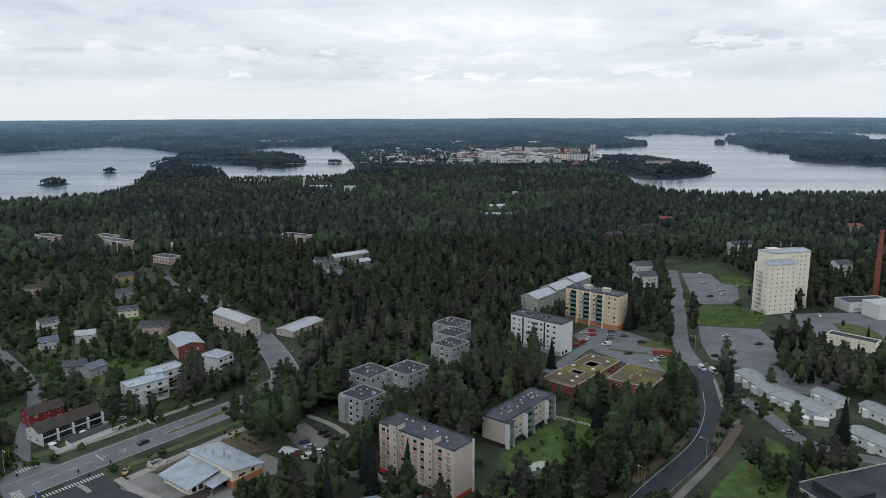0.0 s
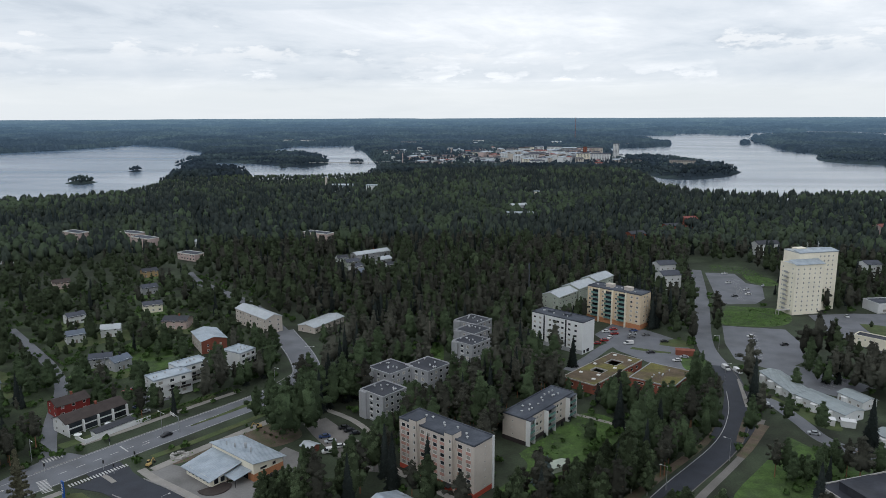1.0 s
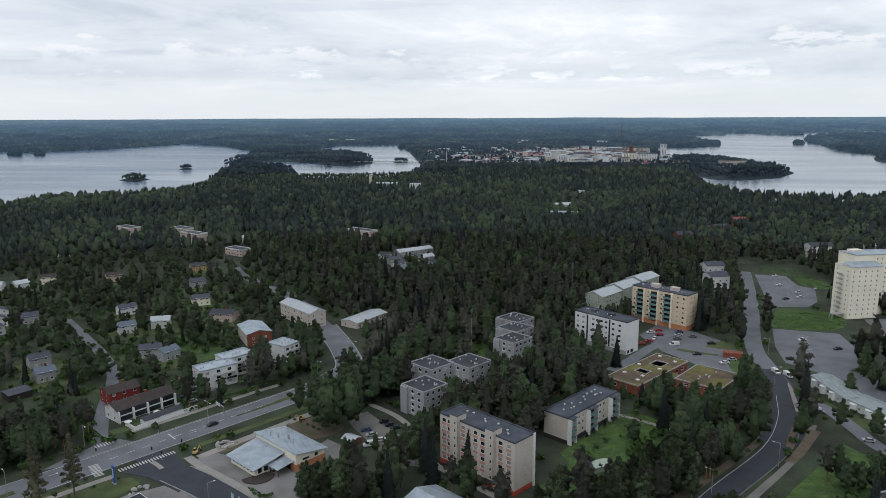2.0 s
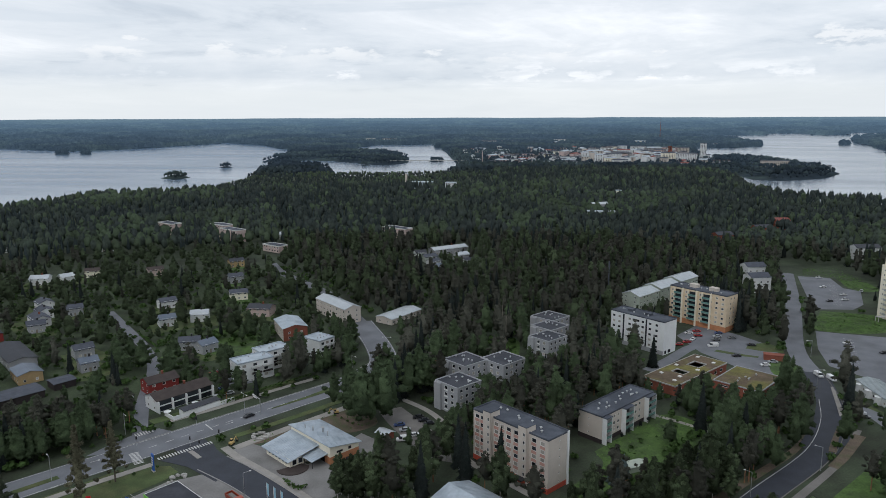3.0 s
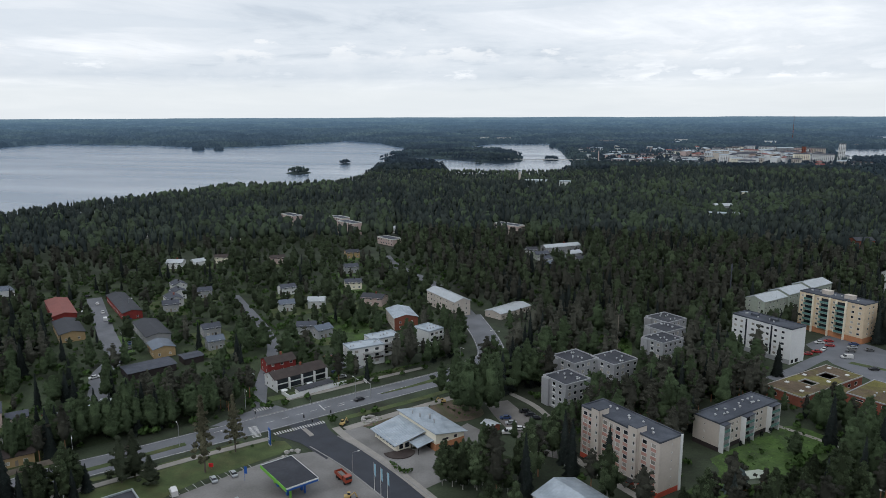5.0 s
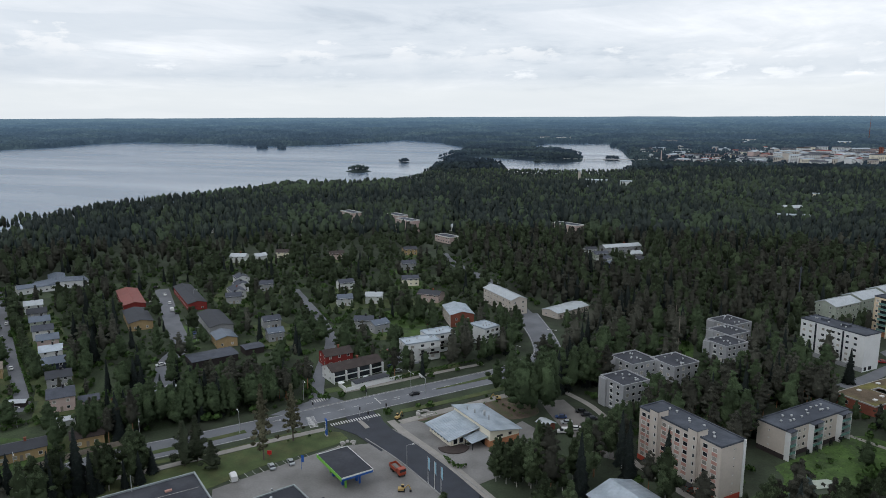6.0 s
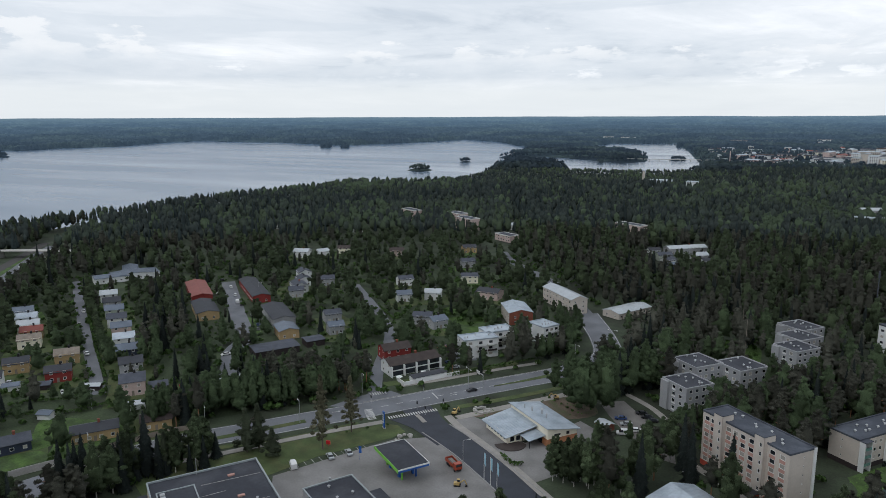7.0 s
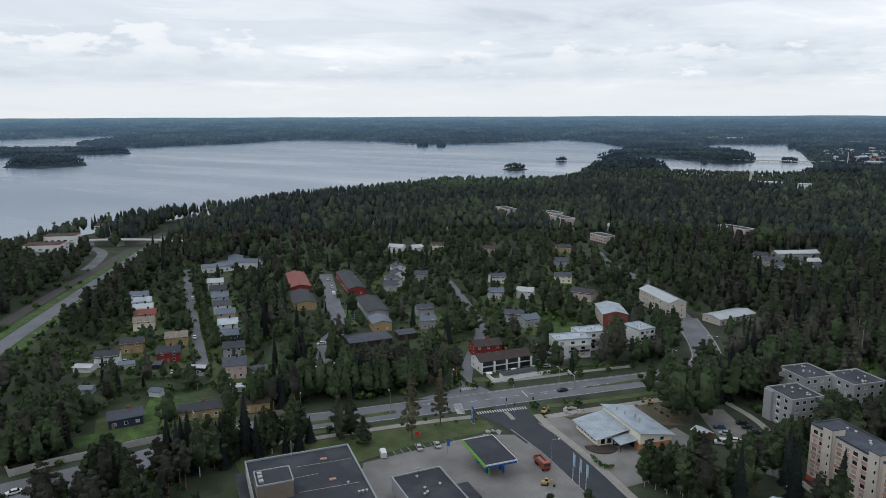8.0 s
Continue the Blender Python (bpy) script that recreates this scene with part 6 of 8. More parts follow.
# highway bridge
def overpass():
    ob = thing("overpass", "pale concrete road bridge over the highway", "bridge", Matrix())
    part("deck", strip_mesh("deck", [(-600, 305), (-575, 328), (-545, 345), (-515, 358)], 8, 0, 0.7, M_CONC, zs=lambda c: 6.2 - 0.00022 * ((c.x + 552) ** 2)), ob)
    for x, y in ((-570, 331), (-538, 349)):
        part("pier", Shape().box(x - 0.8, y - 3, -0.3, x + 0.8, y + 3, 5.4).mesh("pier", M_CONC), ob)
    band("ramp", "grey asphalt ramp to the bridge", [(-500, 262), (-528, 287), (-556, 306), (-590, 315), (-640, 340)], 8, 0.1, M_ASPHALT)
    LINES.append((np.array([(-500, 262), (-528, 287), (-556, 306), (-590, 315), (-640, 340)], float), 7))
    LINES.append((np.array([(-600, 305), (-545, 345), (-515, 358)], float), 9))


overpass()



# works half hidden by the woods
for a, r, L, D, H, m, nm, lab in [(-11.2, 1110, 3.0, 3.0, 25, M_BEIGE, "works_chimney", "slim white chimney of a works"), (-10.0, 1120, 34, 20, 10, M_TIN, "works_hall", "grey works hall above the trees"), (-7.6, 1080, 16, 14, 13, M_WHITE, "works_hall", "white works hall above the trees"), (4.6, 800, 30, 10, 10, M_GREY, "apartment_building", "grey flats half hidden by trees"), (5.9, 1010, 8, 7, 12, M_CREAM, "building", "cream house on the hill")]:
    x, y = polar(a, r)
    z = float(land(np.array([x]), np.array([y]))[0][0])
    FOOT.append((x - L / 2, y, 0, L, D, 14))
    ob = thing(nm, lab, "building", turn(x, y, 0, z))
    part("wall", Shape().box(-L / 2, 0, -2, L / 2, D, H).mesh("wall", m), ob)
    part("roof", Shape().box(-L / 2 - 0.4, -0.4, H, L / 2 + 0.4, D + 0.4, H + 0.7).mesh("roof", M_TIN), ob)


# ---------------------------------------------------------------- cars
def car_meshes(kind, paint):
    """Body, glass and roof of a small car or a van, one closed skin each; length along x."""
    L, W = (4.4, 1.75) if kind == "car" else (5.2, 1.95)
    prof = [(0.0, 0.35), (0.0, 0.78), (0.95, 0.95), (3.75, 1.0), (4.4, 0.85), (4.4, 0.35)] if kind == "car" else [(0.0, 0.35), (0.0, 0.95), (0.8, 1.15), (5.2, 1.2), (5.2, 0.4), (5.2, 0.35)]
    cab = [(1.05, 0.97, 1.55, 1.42), (3.75, 1.0, 3.15, 1.42)] if kind == "car" else [(0.85, 1.15, 1.5, 2.0), (5.15, 1.2, 5.1, 2.0)]
    body = Shape()
    n = len(prof)
    for y in (-W / 2, W / 2):
        body.v += [(x - L / 2, y, z) for x, z in prof]
    body.f += [tuple(range(n - 1, -1, -1))[::-1], tuple(range(n, 2 * n))[::-1]] + [(i, n + i, n + (i + 1) % n, (i + 1) % n) for i in range(n)]
    body.m += [0] * len(body.f)
    (xa, za, xb, zb), (xc, zc, xd, zd) = cab
    w1, w2 = W / 2 - 0.06, W / 2 - 0.22
    glass = Shape().hexa([(xa - L / 2, -w1, za), (xc - L / 2, -w1, zc), (xc - L / 2, w1, zc), (xa - L / 2, w1, za)], [(xb - L / 2, -w2, zb), (xd - L / 2, -w2, zd), (xd - L / 2, w2, zd), (xb - L / 2, w2, zb)])
    roof = Shape().box(xb - L / 2 - 0.03, -w2 - 0.02, zb, xd - L / 2 + 0.03, w2 + 0.02, zb + 0.06)
    if kind == "van":
        roof.box(1.2 - L / 2 + 0.9, -w1 - 0.02, 1.2, xc - L / 2 + 0.02, w1 + 0.02, zb)
    return body.mesh("body", paint), glass.mesh("cabin_glazing", M_GLASS), roof.mesh("roof", paint)


PAINT = {k: mat("car_paint_" + k, c, 0.3, 0.1, var=0.03, bump=0, spec=0.5) for k, c in
         (("white", (0.62, 0.62, 0.62)), ("silver", (0.36, 0.38, 0.40)), ("black", (0.02, 0.02, 0.024)), ("red", (0.30, 0.02, 0.02)), ("blue", (0.03, 0.06, 0.16)), ("grey", (0.12, 0.125, 0.13)))}
WHEEL = Shape()
for k in range(10):
    a = 0.6283 * k
    WHEEL.v += [(0.32 * math.cos(a), -0.1, 0.32 * math.sin(a)), (0.32 * math.cos(a), 0.1, 0.32 * math.sin(a))]
WHEEL.f = [tuple(range(0, 20, 2)), tuple(range(19, 0, -2))] + [(2 * k, 2 * k + 1, (2 * k + 3) % 20, (2 * k + 2) % 20) for k in range(10)]
WHEEL.m = [0] * 12
WHEEL = WHEEL.mesh("wheel", M_RUBBER)
CARS = {}


def car(x, y, rot, colour="silver", kind="car"):
    if (colour, kind) not in CARS:
        ob = thing("car" if kind == "car" else "van", colour + (" hatchback car parked on grey asphalt" if kind == "car" else " van parked on grey asphalt"), kind, turn(x, y, rot, 0.07), "parked cars")
        b, g, r = car_meshes(kind, PAINT[colour])
        part("body", b, ob), part("cabin_glazing", g, ob), part("roof", r, ob)
        for wx in (-1.35, 1.4):
            for wy in (-0.8, 0.8):
                part("wheel", WHEEL, ob, Matrix.Translation((wx, wy, 0.32)))
        CARS[colour, kind] = ob
        return ob
    return copy_thing(CARS[colour, kind], turn(x, y, rot, 0.07))


car(-114, 248, 52, "black")
# cars by place: x, y, turn, colour
for x, y, r, c in [(127, 284, 160, "silver"), (127, 280, 165, "grey"), (80, 383, 10, "white"), (85, 387, 10, "red"), (84, 379, 10, "red"), (80, 372, 60, "white"), (76, 367, 10, "red"), (71, 362, 10, "red"), (96, 385, 10, "blue"), (94, 379, 10, "silver"),
                   (92, 373, 10, "grey"), (101, 377, 10, "grey"), (96, 348, 10, "black"), (108, 366, 0, "black"), (106, 336, 10, "white"), (111, 341, 0, "silver"), (200, 533, 15, "white"), (192, 503, 15, "white"), (197, 482, 15, "white"), (193, 469, 15, "white")]:
    car(x, y, r, c)
for x, y, r, c in [(182, 464, 15, "black"), (213, 494, 60, "silver"), (151, 411, 72, "white"), (148, 403, 72, "grey"), (158, 376, 15, "white"), (156, 368, 15, "silver"), (170, 362, 10, "black"), (231, 416, 80, "white"), (222, 376, -30, "grey"), (225, 369, -30, "black"),
                   (227, 363, -30, "silver"), (229, 357, -30, "grey"), (233, 353, -30, "grey"), (134, 255, -20, "silver"), (146, 241, -15, "black"), (-137, 273, -30, "blue"), (-132, 269, 40, "silver"), (-150, 291, 50, "red"), (-148, 295, 50, "black"), (-146, 340, 0, "red"), (-143, 333, 0, "blue")]:
    car(x, y, r, c)
for x, y, r, c in [(-53, 248, 20, "blue"), (-50, 244, 20, "silver"), (-46, 240, 20, "white"), (-47, 256, 20, "black"), (-44.5, 253.5, 20, "black"), (-42, 251, 20, "black"), (-37, 220, 30, "white"), (-37, 224, 30, "black"), (-24, 217, 10, "white"), (-132, 175, -40, "silver"),
                   (-128, 180, -40, "silver"), (-237, 236, 60, "white"), (-256, 280, -40, "blue"), (-251, 274, -40, "grey"), (-272, 293, -42, "grey"), (-294, 308, -42, "black"), (-313, 323, -42, "white"), (-331, 338, -42, "white"), (-330, 327, 50, "silver"), (-325, 322, 50, "white"), (-351, 350, 50, "black"), (-289, 316, 50, "blue")]:
    car(x, y, r, c)
for x, y, r, c in [(-344, 237, -34, "grey"), (-365, 255, -34, "white"), (-297, 207, -34, "white"), (-263, 171, -30, "white"), (-293, 167, 40, "white"), (-428, 220, 131, "black"), (-366, 163, 131, "black"), (-214, 84, 70, "white"), (-224, 199, 30, "red"), (-176, 254, 60, "black"), (-172, 258, 60, "silver")]:
    car(x, y, r, c)
for x, y, r, c in [(-300, 311, -42, "white"), (-139, 164.6, -42, "white"), (-49, 236, 20, "white"), (-40, 229, 60, "grey"), (126, 325, 100, "white"), (130, 321, 100, "white"), (-520, 316, 131, "white"), (88, 362, 10, "white")]:
    car(x, y, r, c, "van")


# ---------------------------------------------------------------- machines
def tipper_truck():
    ob = thing("tipper_truck", "orange tipper truck on the forecourt edge", "truck", turn(-92.5, 187.5, -37, 0.1))
    part("chassis", Shape().box(-3.6, -0.5, 0.7, 3.6, 0.5, 1.0).mesh("chassis", M_DARKM), ob)
    cab = part("cab", Shape().prism([(2.0, -1.2), (3.7, -1.2), (3.7, 1.2), (2.0, 1.2)], 0.9, 2.9).mesh("cab", M_TRUCK), ob)
    part("windscreen", Shape().box(3.7, -1.05, 1.9, 3.74, 1.05, 2.7).mesh("windscreen", M_GLASS), cab)
    bed = Shape().box(-3.7, -1.25, 1.1, 1.7, 1.25, 1.3).box(-3.7, -1.25, 1.3, 1.7, -1.15, 2.3).box(-3.7, 1.15, 1.3, 1.7, 1.25, 2.3).box(-3.7, -1.15, 1.3, -3.6, 1.15, 2.2).box(1.55, -1.15, 1.3, 1.7, 1.15, 2.5)
    part("tipper_body", bed.mesh("tipper_body", M_TRUCK), ob)
    part("load", Shape().hexa([(-3.5, -1.1, 1.35), (1.5, -1.1, 1.35), (1.5, 1.1, 1.35), (-3.5, 1.1, 1.35)], [(-2.6, -0.6, 2.1), (0.6, -0.6, 2.1), (0.6, 0.6, 2.1), (-2.6, 0.6, 2.1)]).mesh("load", M_GRAVEL), ob)
    for x in (2.7, -1.2, -2.5):
        for y in (-1.0, 1.0):
            part("wheel", WHEEL, ob, Matrix.Translation((x, y, 0.5)) @ Matrix.Diagonal((1.6, 1.6, 1.6, 1)))


tipper_truck()


def digger(x, y, rot, label):
    ob = thing("excavator", label, "excavator", turn(x, y, rot, 0.05) @ Matrix.Diagonal((0.7, 0.7, 0.7, 1)), "building machines")
    for yy in (-1.0, 0.6):
        part("track", Shape().prism([(-1.5, yy), (1.5, yy), (1.5, yy + 0.45), (-1.5, yy + 0.45)], 0.0, 0.7).mesh("track", M_RUBBER), ob)
    part("house", Shape().box(-1.5, -1.0, 0.75, 1.0, 1.0, 1.7).mesh("house", M_YELM), ob)
    cab = part("cab", Shape().box(0.0, 0.1, 1.7, 1.1, 1.0, 2.8).mesh("cab", M_GLASS), ob)
    part("cab_roof", Shape().box(-0.1, 0.0, 2.8, 1.2, 1.1, 2.9).mesh("cab_roof", M_YELM), cab)
    part("boom", Shape().hexa([(0.9, -0.5, 1.2), (3.2, -0.5, 3.1), (3.2, -0.2, 3.1), (0.9, -0.2, 1.2)], [(0.9, -0.5, 1.7), (3.1, -0.5, 3.5), (3.1, -0.2, 3.5), (0.9, -0.2, 1.7)]).mesh("boom", M_YELM), ob)
    part("stick", Shape().hexa([(3.0, -0.48, 3.0), (3.4, -0.48, 3.3), (3.4, -0.22, 3.3), (3.0, -0.22, 3.0)], [(4.1, -0.48, 0.9), (4.4, -0.48, 1.1), (4.4, -0.22, 1.1), (4.1, -0.22, 0.9)]).mesh("stick", M_YELM), ob)
    part("bucket", Shape().box(3.6, -0.8, 0.1, 4.5, 0.1, 0.9).mesh("bucket", M_DARKM), ob)


digger(-80.5, 256, 200, "small yellow excavator on bare soil")
digger(-86.5, 177.8, 20, "dark loader on the forecourt edge")
digger(-110.3, 224.5, 80, "small yellow excavator beside the path")
digger(-62, 303, 120, "yellow excavator by the woods edge")
ring = Shape()
for k in range(14):
    a, b = 0.4488 * k, 0.4488 * k + 0.40
    p = [(3.4 * math.cos(a), 3.0 * math.sin(a)), (3.4 * math.cos(b), 3.0 * math.sin(b)), (2.3 * math.cos(b), 2.0 * math.sin(b)), (2.3 * math.cos(a), 2.0 * math.sin(a))]
    ring.prism(p[::-1] if k < 0 else [p[0], p[1], p[2], p[3]], 0, 0.6 + 0.3 * math.sin(5 * a))
thing("stone_ring", "ring of pale stones around a planting bed", "stone ring", turn(-102.5, 232, 0, 0.04), me=ring.mesh("stone_ring", M_CONC), kind="stuff")


# ---------------------------------------------------------------- lamps, poles and signs
def street_lamp(x, y, rot, h=8.5, arm=2.0, two=False):
    ob = thing("street_lamp", "slim galvanised street lamp beside the road", "street lamp", turn(x, y, rot), "street lamps")
    part("pole", Shape().rod(0, 0, -0.1, h, 0.11, 0.07).mesh("pole", M_STEEL), ob)
    for s in ((1, -1) if two else (1,)):
        part("arm", Shape().box(min(0, s * arm), -0.04, h - 0.1, max(0, s * arm), 0.04, h).mesh("arm", M_STEEL), ob)
        part("lamp_head", Shape().hexa([(s * arm - 0.1, -0.16, h - 0.16), (s * arm + 0.75, -0.16, h - 0.16), (s * arm + 0.75, 0.16, h - 0.16), (s * arm - 0.1, 0.16, h - 0.16)],
                                       [(s * arm, -0.1, h + 0.06), (s * arm + 0.6, -0.1, h + 0.06), (s * arm + 0.6, 0.1, h + 0.06), (s * arm, 0.1, h + 0.06)]).mesh("lamp_head", M_FRAME), ob)


for x, y, r, two in [(-117, 251, -38, True), (-90.6, 190.6, 50, False), (-153.6, 226.8, -40, False), (-86.2, 300.7, -30, False), (-76.7, 330, 0, True), (66, 212.5, 140, False), (-187, 174, -40, False), (-205, 140, -30, False), (120, 310, 0, False), (132, 352, 180, False),
                     (-237.9, 165.5, 0, False), (-158, 192, 140, False), (94, 233, 140, False), (148, 440, 180, False), (-178, 152, 130, False), (-62, 196, 50, False), (-300, 330, 10, False), (-244, 268, 30, False)]:
    street_lamp(x, y, r, two=two)
gan = thing("sign_gantry", "galvanised road sign gantry with a long arm", "sign gantry", turn(-110.5, 251.5, 140))
part("pole", Shape().rod(0, 0, -0.1, 6.5, 0.16, 0.12).mesh("pole", M_STEEL), gan)
part("arm", Shape().box(0, -0.1, 6.2, 6.5, 0.1, 6.45).mesh("arm", M_STEEL), gan)
part("sign_panel", Shape().box(3.2, -0.14, 5.4, 6.4, -0.1, 6.7).mesh("sign_panel", M_FRAME), gan)
for x, y, r in [(-124.9, 221.5, 140), (-117, 228.2, 50), (-144.2, 218.9, 230), (-131, 238, 320), (-120, 219, 140), (-141, 205, 230)]:
    ob = thing("traffic_light", "dark traffic light on a slim pole", "traffic light", turn(x, y, r), "traffic lights of the crossing")
    part("pole", Shape().rod(0, 0, -0.1, 3.2, 0.08).mesh("pole", M_STEEL), ob)
    part("signal_head", Shape().box(-0.22, -0.2, 2.5, 0.22, 0.2, 3.7).mesh("signal_head", M_DARKM), ob)
ms = thing("lattice_mast", "slim grey telecom mast above the woods", "mast", turn(42, 444, 0))
part("pole", Shape().rod(0, 0, -0.2, 27, 0.35, 0.25).mesh("pole", M_TILEG), ms)
part("antenna_ring", Shape().box(-0.5, -0.5, 23, 0.5, 0.5, 26.5).mesh("antenna_ring", M_TILEG), ms)
FOOT.append((40, 442, 0, 4, 4, 14))
for x, y, h in [(-17, 336, 20), (-20, 356, 20)]:
    thing("wooden_pole", "tall pale wooden pole by the lawn", "pole", turn(x, y, 0), me=Shape().rod(0, 0, -0.2, h, 0.16, 0.12).mesh("wooden_pole", M_WOODG))

# ---------------------------------------------------------------- small buildings and yard things
house("small kiosk with a pale metal roof", -59.5, 236.8, -30, 5.0, 4.4, 2.5, 0.8, M_BRICK, M_TINW, "sheds", "kiosk", chimney=False, wins=False, category="kiosk", clear=0)
pav = house("pavilion with a pale blue metal roof", -32, 190, -39.5, 27, 17, 4.2, 2.6, M_WHITE, M_TIN, "sheds", "pavilion", chimney=False, seams=0.9, wins=False, category="pavilion", clear=0)
for x, y, r, L, D, wm, rm, lab in [(-224, 171, 50, 6, 4, M_WHITE, M_TINW, "small white shed in a garden"), (-216, 203, 30, 7, 4, M_FALU, M_TINW, "red carport with a white roof"), (-210, 211, 30, 5, 4, M_FALU, M_TINW, "red carport with a white roof"), (30, 222, 30, 7, 4, M_GREENB, M_GREENB, "pale green garden shed under trees"),
                                   (-300, 147, 30, 8, 5, M_WHITE, M_TINW, "white garage with a pale roof"), (-273, 134, 40, 6, 5, M_GREY, M_TINBL, "shed with a bluish roof"), (-286, 160, 50, 6, 5, M_WHITE, M_TINBL, "white playhouse with a blue roof"), (-276, 167, 40, 6, 5, M_DARKCLAD, M_TILEG, "brown garden shed by hedges"),
                                   (-258, 176, 30, 7, 3, M_DARKCLAD, M_TINW, "dark carport with a pale roof"), (-248, 150, 20, 5, 4, M_WHITE, M_TINBL, "small white garden shed")]:
    house(lab, x, y, r, L, D, 2.4, 0.7, wm, rm, "sheds", "shed", chimney=False, wins=False, category="shed", clear=0)
nw = thing("noise_barrier", "grey concrete noise barrier along the road", "barrier", Matrix())
for (ax, ay), (bx, by) in zip([(-240, 92), (-226, 88), (-222, 100), (-217, 110), (-213, 121)], [(-226, 88), (-222, 100), (-217, 110), (-213, 121), (-208, 131)]):
    ln, an = math.hypot(bx - ax, by - ay), math.degrees(math.atan2(by - ay, bx - ax))
    part("panel", Shape().box(0, -0.12, -0.2, ln, 0.12, 2.4).mesh("panel", M_CONC), nw, turn(ax, ay, an))
fe = thing("noise_fence", "grey board fence between garden and road", "fence", Matrix())
for (ax, ay), (bx, by) in zip([(-206, 138), (-203, 147), (-199, 156), (-193, 166)], [(-203, 147), (-199, 156), (-193, 166), (-188, 172)]):
    ln, an = math.hypot(bx - ax, by - ay), math.degrees(math.atan2(by - ay, bx - ax))
    part("panel", Shape().box(0, -0.06, -0.1, ln, 0.06, 1.9).mesh("panel", M_WOODG), fe, turn(ax, ay, an))
# ---------------------------------------------------------------- trees
RG = np.random.default_rng(11)


def cards(centres, outward, size, rg, flat=0.5):
    """Bent four-cornered leaf clumps round the centres."""
    n = len(centres)
    nrm = outward + rg.normal(0, flat, (n, 3))
    nrm /= np.linalg.norm(nrm, axis=1)[:, None] + 1e-9
    a = np.cross(nrm, rg.normal(0, 1, (n, 3)))
    a /= np.linalg.norm(a, axis=1)[:, None] + 1e-9
    b = np.cross(nrm, a)
    s = size * rg.uniform(0.6, 1.35, (n, 1))
    k = rg.uniform(0.55, 1.0, (n, 1))
    V = np.stack([centres - a * s, centres - b * s * k - nrm * s * 0.35, centres + a * s, centres + b * s * k - nrm * s * 0.35], 1).reshape(-1, 3)
    F = np.arange(4 * n).reshape(n, 4)
    soft = outward * 0.95 + nrm * 0.15 + [0, 0, 0.15]
    soft /= np.linalg.norm(soft, axis=1)[:, None] + 1e-9
    return V, F, np.repeat(soft, 4, axis=0)


def lobes_crown(lobes, per, size, rg):
    C, O = [], []
    for x, y, z, rx, rz in lobes:
        d = rg.normal(0, 1, (per, 3))
        d /= np.linalg.norm(d, axis=1)[:, None]
        d[:, 2] = np.where(d[:, 2] < -0.4, -d[:, 2] * 0.5, d[:, 2])
        r = rg.uniform(0.55, 1.0, (per, 1)) ** 0.6
        C.append(d * r * [rx, rx, rz] + [x, y, z])
        O.append(d)
    return cards(np.concatenate(C), np.concatenate(O), size, rg)


def thinned(shape):
    """The same crown with three-cornered clumps."""
    V, F, O = shape
    if F.shape[1] == 4:
        V = V.reshape(-1, 4, 3)
        V = np.stack([V[:, 0], V[:, 1] * 1.25 - V[:, 0] * 0.125 - V[:, 2] * 0.125, V[:, 2] * 0.7 + V[:, 3] * 0.3], 1).reshape(-1, 3)
        O = O.reshape(-1, 4, 3)[:, :3].reshape(-1, 3)
        F = np.arange(len(V)).reshape(-1, 3)[:, :: 1 if F[0, 1] == 1 else -1]
    return V, F, O


def ball():
    bm = bmesh.new()
    bmesh.ops.create_icosphere(bm, subdivisions=1, radius=1.0)
    V, F = np.array([v.co[:] for v in bm.verts]), np.array([[v.index for v in f.verts] for f in bm.faces])
    bm.free()
    return V, F


BALL_V, BALL_F = ball()


